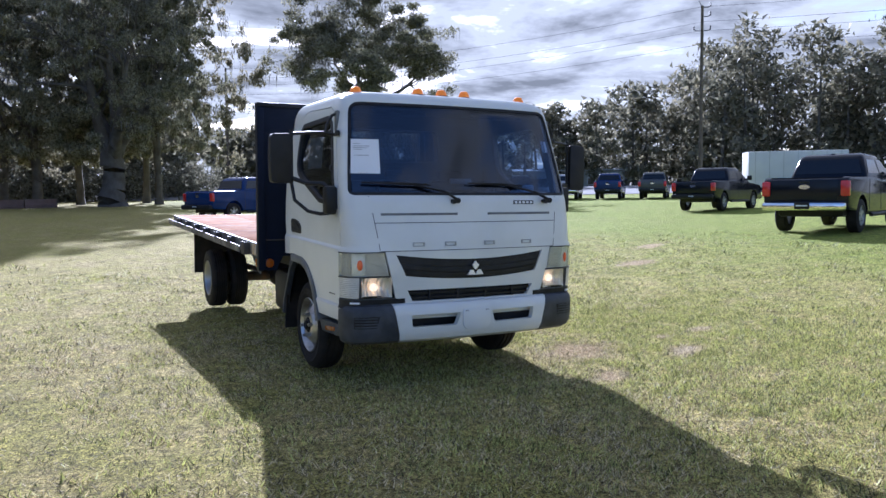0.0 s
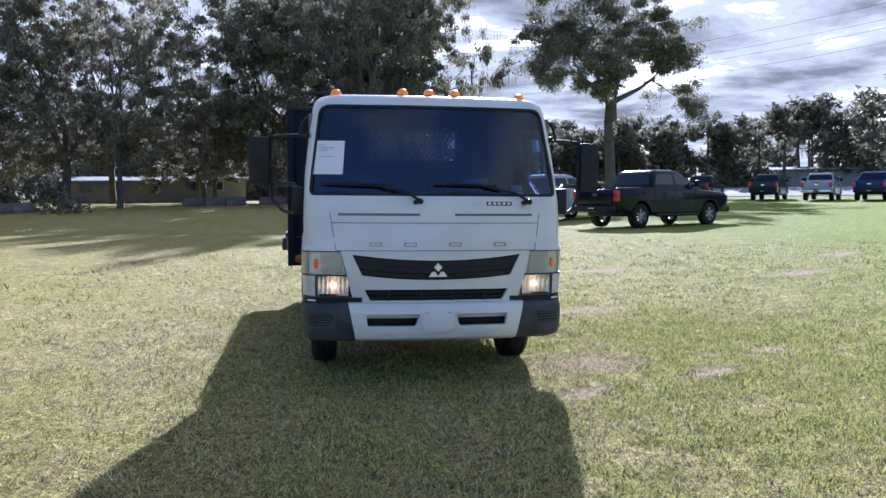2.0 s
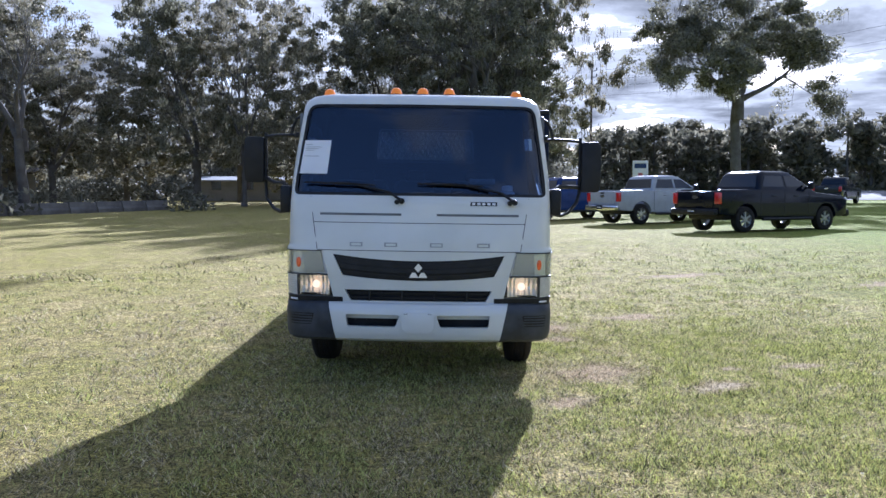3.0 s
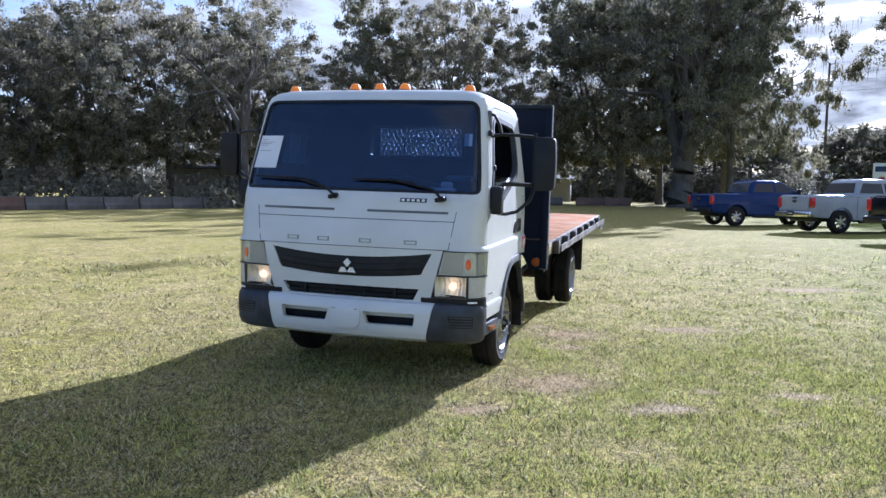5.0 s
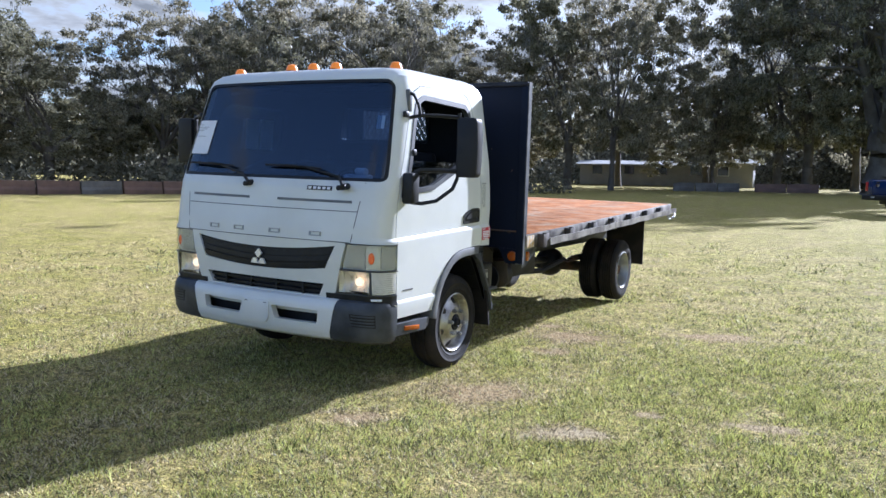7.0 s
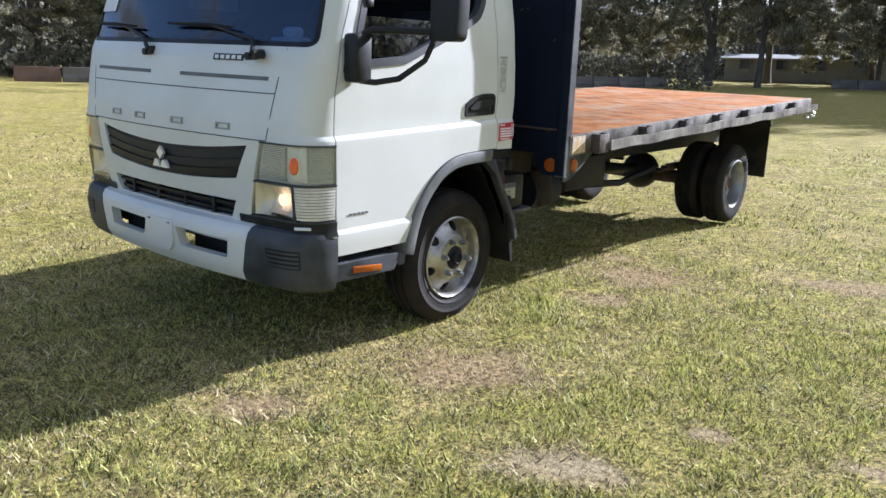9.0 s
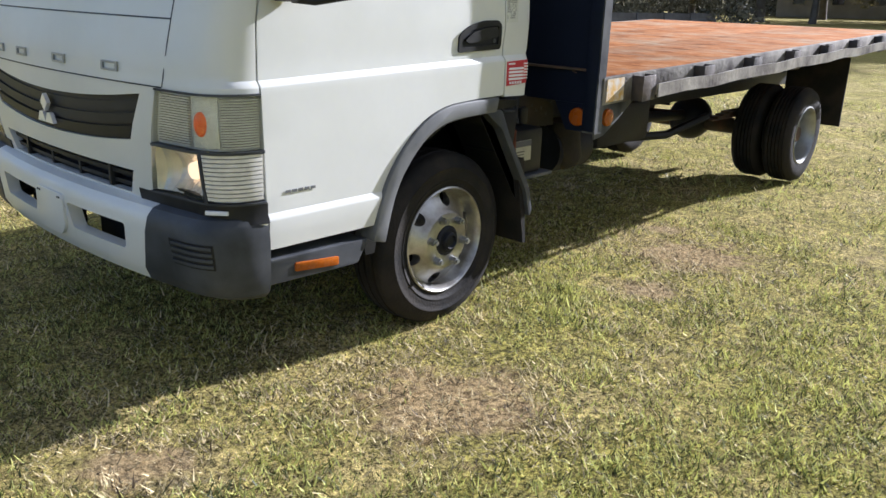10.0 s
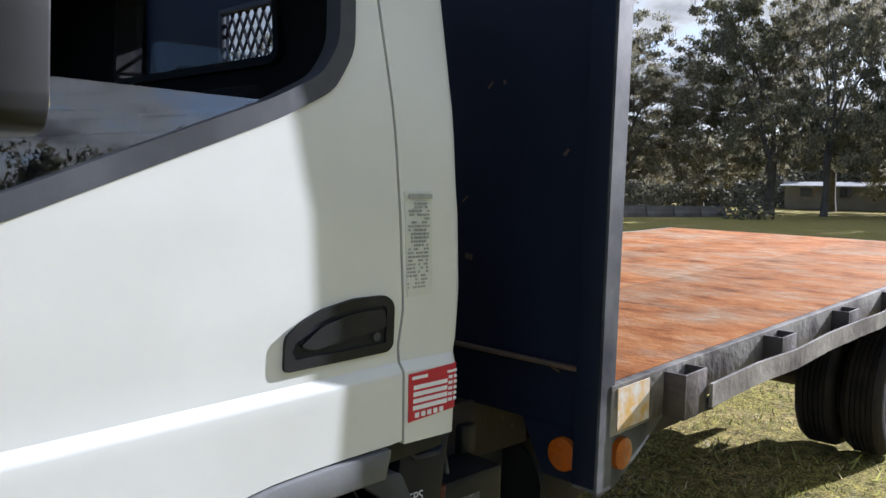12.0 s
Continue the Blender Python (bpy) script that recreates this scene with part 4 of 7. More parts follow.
        b = bmesh.new(); prism(b, [(-d / 2 - 0.5, h), (d / 2 + 0.5, h), (d / 2 + 0.5, h + 0.12), (0, h + 0.55), (-d / 2 - 0.5, h + 0.12)], "x", -w / 2 - 0.4, w / 2 + 0.4)
        part("roof", b, m2, t, smooth=False)
        for k in range(int(w // 3.2)):
            xx = -w / 2 + 1.8 + 3.2 * k
            b = bmesh.new(); box(b, (xx, -d / 2 - 0.02, 1.55), (1.1, 0.08, 1.0), 0.01)
            win = part("window", b, SIDING_TAN if m1 is SIDING_TAN else PAPER, t)
            b = bmesh.new(); box(b, (xx, -d / 2 - 0.065, 1.55), (0.95, 0.03, 0.85))
            part("pane", b, CAR_BLACK_GLASS, win)
    # a roadside sign
    t = thing("roadside_sign", "red and white sign on a post by the road", "sign")
    x, y = 20.5, 76.0
    t.matrix_basis = pose(x, y, gz(x, y), 0, 0, -15)
    b = bmesh.new(); box(b, (0, 0, 1.4), (0.5, 0.3, 2.8), 0.02); part("post", b, RED_LENS, t)
    b = bmesh.new(); box(b, (0, 0, 3.2), (1.6, 0.3, 1.7), 0.03); panel = part("panel", b, PAPER, t)
    b = bmesh.new(); box(b, (0, -0.16, 3.5), (1.2, 0.02, 0.5)); part("oval_mark", b, PAINTS["blue"], panel)


build_far_things()


# ---- the flatbed truck: front axle at the origin, nose towards -y ----
CAB = np.array([  # z, front, bow, half width, corner, rear
    (0.560, -1.190, 0.090, 0.994, 0.130, 0.365), (0.660, -1.212, 0.090, 1.004, 0.140, 0.365), (0.668, -1.214, 0.090, 1.003, 0.140, 0.365), (0.686, -1.218, 0.090, 0.993, 0.140, 0.365), (0.780, -1.233, 0.090, 0.996, 0.140, 0.365),
    (0.950, -1.247, 0.090, 1.000, 0.150, 0.365), (1.098, -1.243, 0.090, 1.003, 0.150, 0.365), (1.104, -1.242, 0.090, 1.002, 0.150, 0.365), (1.122, -1.241, 0.090, 0.989, 0.150, 0.373), (1.165, -1.238, 0.090, 0.988, 0.150, 0.380),
    (1.300, -1.218, 0.090, 0.990, 0.145, 0.383), (1.460, -1.198, 0.100, 0.988, 0.140, 0.375), (1.520, -1.171, 0.100, 0.985, 0.130, 0.370), (1.940, -1.030, 0.090, 0.966, 0.120, 0.348),
    (2.200, -0.943, 0.085, 0.950, 0.110, 0.345), (2.255, -0.918, 0.080, 0.935, 0.120, 0.310), (2.295, -0.873, 0.070, 0.900, 0.150, 0.280), (2.320, -0.803, 0.060, 0.840, 0.180, 0.230), (2.335, -0.668, 0.050, 0.720, 0.200, 0.120)])
BUMPER = np.array([(0.385, -1.201, 0.100, 0.965, 0.150, 0.000), (0.410, -1.248, 0.100, 0.990, 0.160, 0.000), (0.460, -1.272, 0.100, 1.000, 0.165, 0.000), (0.600, -1.280, 0.100, 1.004, 0.165, 0.000),
                   (0.652, -1.274, 0.100, 1.000, 0.165, 0.000), (0.679, -1.256, 0.100, 0.992, 0.160, 0.000), (0.692, -1.221, 0.100, 0.965, 0.150, 0.000)])


def form(table, z):
    return [float(np.interp(z, table[:, 0], table[:, k])) for k in range(1, 6)]


def outline(table, z, off=0.0):
    """Half plan outline at height z, from the front's middle round the corner to the rear's middle."""
    yf, bow, hw, rc, yr = form(table, z)
    yf, hw, yr = yf - off, hw + off, yr + off
    xc = hw - rc
    pts = [(xc * k / 12, yf + bow * (xc * k / 12 / hw) ** 2) for k in range(13)]
    ye = yf + bow * (xc / hw) ** 2
    slope = 2 * bow * xc / hw ** 2
    s, c, e = Vector((xc, ye)), Vector((hw, ye + slope * rc * 0.8)), Vector((hw, ye + rc * 1.25))
    pts += [tuple((1 - t) ** 2 * s + 2 * t * (1 - t) * c + t * t * e) for t in (k / 9 for k in range(1, 10))]
    y0 = pts[-1][1]
    rr = 0.02
    pts += [(hw, y0 + (yr - rr - y0) * k / 12) for k in range(1, 13)]
    pts += [(hw - rr + rr * math.cos(a), yr - rr + rr * math.sin(a)) for a in (math.pi / 2 * k / 4 for k in range(1, 5))]
    pts += [(hw - rr - (hw - rr) * k / 4, yr) for k in range(1, 5)]
    return pts


def cab_solid(off, z0, z1, rows=None):
    bm = bmesh.new()
    zs = rows or sorted({z0, z1, *[z for z in np.arange(0.6, 2.34, 0.06) if z0 < z < z1], *[z for z in CAB[:, 0] if z0 < z < z1]})
    rings = []
    for z in zs:
        half = outline(CAB, z, off)
        ring = half + [(-x, y) for x, y in half[-2:0:-1]]
        rings.append([bm.verts.new((x, y, z + (off if z > 2.3 else 0))) for x, y in ring])
    for a, b in zip(rings, rings[1:]):
        for k in range(len(a)):
            bm.faces.new((a[k], a[(k + 1) % len(a)], b[(k + 1) % len(b)], b[k]))
    bm.faces.new(rings[0][::-1]); bm.faces.new(rings[-1])
    bmesh.ops.recalc_face_normals(bm, faces=bm.faces[:])
    return bm


def skin(rows, start, end, out, inn, table=CAB, n=14, side=1, bm=None):
    """A curved plate on the cab's (or bumper's) surface: start and end name x on the front or y on the side, at the lowest and highest row."""
    bm = bm or bmesh.new()

    def cut(path, key, v):
        for (x0, y0), (x1, y1) in zip(path, path[1:]):
            a, b = (x0, x1) if key == "x" else (y0, y1)
            if min(a, b) <= v <= max(a, b) and (key == "x" or abs(x0) > 0.8) and abs(b - a) > 1e-9:
                w = (v - a) / (b - a)
                return x0 + (x1 - x0) * w, y0 + (y1 - y0) * w
        return path[-1] if key == "y" else path[0]

    def line(z, off, f):
        half = outline(table, z, 0.0)[:34]
        path = [(-x, y) for x, y in half[:0:-1]] + half
        fine = []
        for p, q in zip(path, path[1:]):
            fine += [(p[0] + (q[0] - p[0]) * k / 6, p[1] + (q[1] - p[1]) * k / 6) for k in range(6)]
        fine.append(path[-1])
        s, e = cut(fine[len(fine) // 2 - (0 if start[1] >= 0 and start[0] == "y" else len(fine) // 2):], start[0], start[1] + (start[2] - start[1]) * f), cut(fine[len(fine) // 2:] if end[0] == "y" else fine, end[0], end[1] + (end[2] - end[1]) * f)
        i0 = min(range(len(fine)), key=lambda i: (fine[i][0] - s[0]) ** 2 + (fine[i][1] - s[1]) ** 2)
        i1 = min(range(len(fine)), key=lambda i: (fine[i][0] - e[0]) ** 2 + (fine[i][1] - e[1]) ** 2)
        seg = [s] + fine[i0 + 1:i1] + [e]
        d = [0.0]
        for p, q in zip(seg, seg[1:]):
            d.append(d[-1] + math.hypot(q[0] - p[0], q[1] - p[1]))
        pts = []
        for k in range(n + 1):
            t = d[-1] * k / n
            pts.append((np.interp(t, d, [p[0] for p in seg]), np.interp(t, d, [p[1] for p in seg])))
        res = []
        for k, p in enumerate(pts):
            a, b = pts[max(k - 1, 0)], pts[min(k + 1, n)]
            tx, ty = b[0] - a[0], b[1] - a[1]
            L = math.hypot(tx, ty) or 1
            res.append((side * (p[0] + ty / L * off), p[1] - tx / L * off, z))
        return res

    z0, z1 = rows[0], rows[-1]
    grid_o, grid_i = [], []
    for z in rows:
        f = (z - z0) / (z1 - z0)
        grid_o.append([bm.verts.new(p) for p in line(z, out, f)])
        grid_i.append([bm.verts.new(p) for p in line(z, inn, f)])
    m = len(rows)
    for r in range(m - 1):
        for k in range(n):
            bm.faces.new((grid_o[r][k], grid_o[r][k + 1], grid_o[r + 1][k + 1], grid_o[r + 1][k]))
            bm.faces.new((grid_i[r][k], grid_i[r + 1][k], grid_i[r + 1][k + 1], grid_i[r][k + 1]))
        for k, o in ((0, 1), (n, -1)):
            q = (grid_o[r][k], grid_o[r + 1][k], grid_i[r + 1][k], grid_i[r][k])
            bm.faces.new(q if o > 0 else q[::-1])
    for r in (0, m - 1):
        for k in range(n):
            bm.faces.new((grid_o[r][k], grid_i[r][k], grid_i[r][k + 1], grid_o[r][k + 1]))
    bmesh.ops.recalc_face_normals(bm, faces=bm.faces[:])
    return bm


def grow_poly(poly, d):
    """The polygon pushed outwards by d (either winding)."""
    n = len(poly)
    area = sum(poly[i][0] * poly[(i + 1) % n][1] - poly[(i + 1) % n][0] * poly[i][1] for i in range(n))
    s = 1 if area > 0 else -1
    out = []
    for i in range(n):
        p0, p, p1 = Vector(poly[i - 1]), Vector(poly[i]), Vector(poly[(i + 1) % n])
        a, b = (p - p0).normalized(), (p1 - p).normalized()
        na, nb = Vector((a.y, -a.x)) * s, Vector((b.y, -b.x)) * s
        m = (na + nb)
        m = m / max(0.3, m.dot(na)) if m.length > 1e-6 else na
        out.append(tuple(p + m * d))
    return out


ARCH = [(-0.530, 0.50), (-0.520, 0.54), (-0.488, 0.65), (-0.445, 0.745), (-0.375, 0.838), (-0.275, 0.925), (-0.15, 0.974), (0.0, 0.988), (0.17, 0.992)]


def spline(pts, k=3):
    """More points along a smooth line through the given ones."""
    out = []
    for i in range(len(pts) - 1):
        p0, p1, p2, p3 = (np.array(pts[max(0, min(len(pts) - 1, j))]) for j in (i - 1, i, i + 1, i + 2))
        for u in (j / k for j in range(k)):
            q = 0.5 * (2 * p1 + (p2 - p0) * u + (2 * p0 - 5 * p1 + 4 * p2 - p3) * u * u + (3 * p1 - p0 - 3 * p2 + p3) * u ** 3)
            out.append((float(q[0]), float(q[1])))
    return out + [pts[-1]]


ARCH = ARCH[:1] + spline(ARCH[1:])
DOOR = [(-0.985, 0.53), *ARCH[1:], (0.206, 0.994), (0.197, 1.17), (0.207, 1.27), (0.185, 1.60), (0.155, 1.92), (0.13, 2.10), (0.06, 2.185), (-0.05, 2.215), (-0.62, 2.20), (-0.72, 2.15), (-0.80, 2.0), (-0.955, 1.55), (-0.998, 1.30), (-1.003, 1.10)]
WINDOW = [(-0.895, 1.42), (-0.54, 1.452), (-0.09, 1.63), (0.03, 1.69), (0.085, 1.77), (0.098, 1.90), (0.085, 2.06), (0.03, 2.115), (-0.60, 2.135), (-0.70, 2.08), (-0.76, 1.93), (-0.86, 1.60)]
SCREEN = soft_poly([(-0.948, 1.508), (0.948, 1.508), (0.898, 2.228), (-0.898, 2.228)], [0.05, 0.05, 0.09, 0.09], 5)
BACKLIGHT = soft_poly([(-0.46, 1.825), (0.46, 1.825), (0.445, 2.14), (-0.445, 2.14)], 0.05, 4)
TILT_BED = math.atan(0.030)


def xprism(poly, a, b):
    bm = bmesh.new()
    return prism(bm, poly, "x", a, b)


def yprism(poly, a, b):
    bm = bmesh.new()
    return prism(bm, poly, "y", a, b)


def side_plate(poly, s, out, inn):
    """A plate cut from the cab's side skin, between two offsets."""
    zs = [p[1] for p in poly]
    lo, hi = min(zs) - 0.06, max(zs) + 0.06
    return boolean(boolean(cab_solid(out, lo, hi), [cab_solid(inn, lo - 0.05, hi + 0.05)]), [xprism(poly, s * 0.7, s * 1.3)], "INTERSECT")


def window_poly(d=0.0):
    return soft_poly(grow_poly(WINDOW, d), 0.03, 3)


def bar_label(parent, name, rows, material, m, label=""):
    """Flat bars (x, z, width, height) on a plane given by m."""
    bm = bmesh.new()
    for x, z, w, h in rows:
        box(bm, m @ Vector((x, 0, z)), (1, 1, 1), 0, m.to_3x3().to_4x4() @ Matrix.Diagonal((w, 0.0016, h, 1)))
    return part(name, bm, material, parent, label, smooth=False)


def words(parent, text, size, m, material):
    """Printed words as flat letters on a plane given by m."""
    c = bpy.data.curves.new("lettering", "FONT")
    c.body, c.size, c.extrude = text, size, 0.0006
    c.materials.append(material)
    ob = new("lettering", c)
    ob.matrix_basis = m
    ob.parent = parent
    return ob


def deck_material():
    m = mat("rusted_deck", (0.40, 0.135, 0.055), 0.9, spec=0.08, vary=0.3, scale=3, fine=60, bump=0.25)
    n, l = m.node_tree.nodes, m.node_tree.links
    b = n["Principled BSDF"]
    tc = n.new("ShaderNodeTexCoord")

    def streak(sx, sy, scale, det):
        mp = n.new("ShaderNodeMapping"); mp.inputs["Scale"].default_value = (sx, sy, 1)
        l.new(tc.outputs["Object"], mp.inputs["Vector"])
        t = n.new("ShaderNodeTexNoise"); t.inputs["Scale"].default_value, t.inputs["Detail"].default_value, t.inputs["Roughness"].default_value = scale, det, 0.65
        l.new(mp.outputs[0], t.inputs["Vector"])
        return t.outputs["Fac"]

    def ramp(src, stops):
        r = n.new("ShaderNodeValToRGB")
        while len(r.color_ramp.elements) < len(stops):
            r.color_ramp.elements.new(0.5)
        for e, (p, c) in zip(r.color_ramp.elements, stops):
            e.position, e.color = p, (*c, 1)
        l.new(src, r.inputs[0])
        return r.outputs[0]

    def mixc(fac, a, c, mode="MIX"):
        x = n.new("ShaderNodeMix"); x.data_type = "RGBA"; x.blend_type = mode
        l.new(fac, x.inputs[0]) if not isinstance(fac, float) else None
        if isinstance(fac, float):
            x.inputs[0].default_value = fac
        l.new(a, x.inputs[6]); l.new(c, x.inputs[7])
        return x.outputs[2]
    rust = ramp(streak(2.2, 4.5, 2.2, 11), [(0.30, (0.11, 0.040, 0.014)), (0.46, (0.36, 0.135, 0.040)), (0.58, (0.46, 0.20, 0.070)), (0.70, (0.50, 0.30, 0.16))])
    worn = ramp(streak(2.4, 4.0, 3.2, 11), [(0.30, (0.26, 0.13, 0.060)), (0.50, (0.38, 0.25, 0.145)), (0.70, (0.46, 0.38, 0.28))])
    where = ramp(streak(1.5, 2.2, 1.5, 12), [(0.46, (0, 0, 0)), (0.66, (1, 1, 1))])
    col = mixc(where, rust, worn)
    dirt = ramp(streak(9, 34, 3, 8), [(0.35, (0.55, 0.5, 0.48)), (0.6, (1, 1, 1))])
    col = mixc(0.6, col, dirt, "MULTIPLY")
    l.new(col, b.inputs["Base Color"])
    return m


DECK = deck_material()
RAIL = mat("chipped_rail", (0.36, 0.335, 0.29), 0.55, vary=0.6, scale=5, fine=38, bump=0.35, tint=(0.060, 0.045, 0.038))
POCKET = mat("pocket_steel", (0.035, 0.034, 0.036), 0.6, vary=0.6, scale=9, fine=40, bump=0.3, tint=(0.10, 0.075, 0.06))
HEADBOARD = mat("navy_black_steel", (0.005, 0.0085, 0.022), 0.6, spec=0.18, vary=0.3, scale=3, fine=50, bump=0.06, tint=(0.007, 0.012, 0.030))
MIRROR_SHELL = mat("mirror_shell", (0.010, 0.010, 0.012), 0.5, vary=0.2, scale=8, fine=120, spec=0.3, tint=(0.018, 0.018, 0.020))
WARM_BOWL = mat("warm_reflector", (0.95, 0.90, 0.80), 0.2, metal=0.35, vary=0.12, scale=25, fine=80)
LENS_RIB = mat("ribbed_reflector", (0.78, 0.77, 0.73), 0.2, vary=0.15, scale=30, fine=90, coat=0.4)
DUSTY = mat("dusty_steel", (0.014, 0.013, 0.012), 0.9, vary=0.4, scale=6, fine=60, bump=0.2, tint=(0.045, 0.033, 0.022))
RUST_ORANGE = mat("orange_rust", (0.16, 0.050, 0.025), 0.85, vary=0.4, scale=20, fine=90, bump=0.3)
TURN = glow("turn_lamp", (0.80, 0.11, 0.014), 0.06)
BOWL = mat("bright_bowl", (0.86, 0.86, 0.84), 0.18, metal=0.3, vary=0.15, scale=40, fine=90, bump=0.4)
# emission added to the bulb stands in for the headlamp's warm reflection
BULB_GLOW = glow("glowing_bulb", (1.0, 0.70, 0.40), 0.7, 0.2)


def sag(bm):
    """The upper grille hangs lower in the middle than at its ends."""
    for v in bm.verts:
        v.co.z += 0.014 - 0.046 * (1 - min(1.0, abs(v.co.x) / 0.63) ** 2)
    return bm


def build_cab(t):
    shell = cab_solid(0.0, 0.56, 2.335)
    hollow = cab_solid(-0.035, 0.60, 2.295)
    grille_hole = sag(skin([0.893, 0.95, 1.0, 1.045], ("x", -0.56, -0.635), ("x", 0.56, 0.635), 0.06, -0.06, n=24))
    low_hole = skin([0.70, 0.74, 0.787], ("x", -0.50, -0.545), ("x", 0.50, 0.545), 0.06, -0.06, n=20)
    lamps = [skin([0.728, 0.90, 1.082], ("x", 0.632, 0.715), ("y", -0.990, -1.000), 0.06, -0.055, n=14, side=s) for s in (-1, 1)]
    under = xprism([*ARCH, (0.6, 0.982), (0.6, 0.3), (-0.505, 0.3)], -1.3, 1.3)
    screen, back = yprism(SCREEN, -2, -0.62), yprism(BACKLIGHT, 0.2, 0.6)
    body = boolean(shell, [hollow, under, screen, back, grille_hole, low_hole, *lamps])
    doors = []
    for s in (-1, 1):
        src = body.copy()
        doors.append(boolean(boolean(src, [xprism(grow_poly(DOOR, -0.0035), s * 0.72, s * 1.3)], "INTERSECT"), [xprism(window_poly(), -2, 2)]))
    body = boolean(body, [xprism(grow_poly(DOOR, 0.0035), 0.72, 1.3), xprism(grow_poly(DOOR, 0.0035), -1.3, -0.72)])
    shell_ob = part("cab_shell", body, WHITE, t, "white painted cab shell", angle=28)
    for s, bm in zip((-1, 1), doors):
        door = part("door", bm, WHITE, t, "white cab door", angle=28)
        # trim round the window and the pane
        ring = boolean(cab_solid(0.006, 1.2, 2.2), [cab_solid(-0.034, 1.1, 2.25)])
        ring = boolean(ring, [xprism(window_poly(0.002), s * 0.7, s * 1.3)], "INTERSECT")
        ring = boolean(ring, [xprism(window_poly(-0.034), -2, 2)])
        part("window_trim", ring, GREY_PLASTIC if s > 0 else BLACK_PLASTIC, door, "dark plastic window trim")
        pane = boolean(cab_solid(-0.016, 1.2, 2.2), [cab_solid(-0.021, 1.1, 2.25)])
        pane = boolean(pane, [xprism(window_poly(-0.03), s * 0.7, s * 1.3)], "INTERSECT")
        if s > 0:  # the driver's pane is wound half down
            pane = boolean(pane, [xprism([(-1.2, 1.10), (0.4, 1.10), (0.4, 1.66), (-1.2, 1.66)], 0.7, 1.3)], "INTERSECT")
        part("window_pane", pane, SIDE_GLASS, door, "tinted side glass").visible_shadow = False
        # handle in its recess
        hp = [(-0.08, 1.18), (-0.078, 1.245), (-0.04, 1.272), (0.0, 1.288), (0.075, 1.302), (0.155, 1.303), (0.178, 1.285), (0.178, 1.20), (0.165, 1.188)]
        b = boolean(side_plate(soft_poly(hp, 0.012, 3), s, 0.007, -0.012), [xprism(soft_poly(grow_poly(hp, -0.02), 0.01, 3), s * 0.7, s * 1.3)])
        handle = part("door_handle", b, BLACK_PLASTIC, door, "black recessed door handle")
        b = xprism(soft_poly([(-0.05, 1.225), (0.0, 1.258), (0.07, 1.274), (0.15, 1.276), (0.155, 1.238), (-0.02, 1.215)], 0.012, 3), s * 0.980, s * 1.000)
        part("grip", b, BLACK_PLASTIC, handle)
        b = bmesh.new(); tube(b, [(s * 0.99, 0.135, 1.222), (s * 0.995, 0.135, 1.222)], 0.009, 12)
        part("lock", b, GREY_PLASTIC, handle)
        part("recess", side_plate(soft_poly(grow_poly(hp, -0.018), 0.01, 3), s, 0.002, -0.01), BLACK_STEEL, handle)
        bar_label(door, "lettering_bar", [(k * 0.026, 0, 0.019, 0.010) for k in range(5)], FADED_PLASTIC, Matrix.Translation((s * 0.9975, -0.905, 0.752)) @ Matrix.Rotation(math.pi / 2 * s, 4, "Z") if s > 0 else Matrix.Translation((s * 0.9975, -0.785, 0.752)) @ Matrix.Rotation(-math.pi / 2, 4, "Z"), "small grey lettering reduced to bars")
        # rear corner stickers
        if s > 0:
            b = side_plate([(0.217, 1.023), (0.366, 1.029), (0.363, 1.101), (0.214, 1.097)], s, 0.002, -0.002)
            red = part("red_sticker", b, RED_INK, shell_ob, "red printed sticker with white lines", smooth=False)
            base = Matrix.Translation((1.0045, 0.290, 1.062)) @ Matrix.Rotation(0.0, 4, 'X') @ Matrix.Rotation(math.pi / 2, 4, "Z")
            bar_label(red, "printed_line", [(-0.012, 0.013 - 0.0105 * k, 0.10, 0.0066) for k in range(4)] + [(-0.045, 0.028, 0.045, 0.005), (0.052, 0.027, 0.03, 0.004)] + [(0.048, 0.018 - 0.009 * k, 0.012, 0.005) for k in range(5)] + [(0.063, 0.018 - 0.009 * k, 0.008, 0.005) for k in range(5)] + [(-0.05 + 0.018 * k, -0.030, 0.011, 0.0075) for k in range(5)], PAPER, base)
            b = side_plate([(0.216, 1.293), (0.288, 1.295), (0.280, 1.509), (0.204, 1.507)], s, 0.0015, -0.002)
            warn = part("faded_sticker", b, mat("faded_sticker", (0.62, 0.64, 0.61), 0.5, vary=0.15, scale=40, tint=(0.66, 0.67, 0.58)), shell_ob, "faded pale warning sticker", smooth=False)
            base = Matrix.Translation((0.9918, 0.246, 1.400)) @ Matrix.Rotation(math.pi / 2, 4, "Z")
            bar_label(warn, "printed_line", [(0.0, 0.098, 0.066, 0.010)] + [(-0.028 + 0.0075 * j + random.uniform(-0.001, 0.001), 0.084 - 0.0078 * k, random.uniform(0.003, 0.0066), 0.0042) for k in range(23) for j in range(8) if random.random() < 0.72], mat("faded_print", (0.40, 0.41, 0.40), 0.6, vary=0.2, scale=60), base, "faded grey lines of print")
            words(warn, "WARNING", 0.0125, Matrix.Translation((0.9932, 0.220, 1.4935)) @ Matrix.Rotation(math.pi / 2, 4, "Z") @ Matrix.Rotation(math.pi / 2, 4, "X"), INK)
        # arch trim
        b = bmesh.new()
        inner = grow_poly(ARCH, 0.0)
        outer_pts, inner_pts = ARCH, []
        for (y, z) in ARCH:
            d = Vector((y - 0.02, z - 0.36)); d.normalize()
            inner_pts.append((y - d.x * 0.062, z - d.y * 0.062))
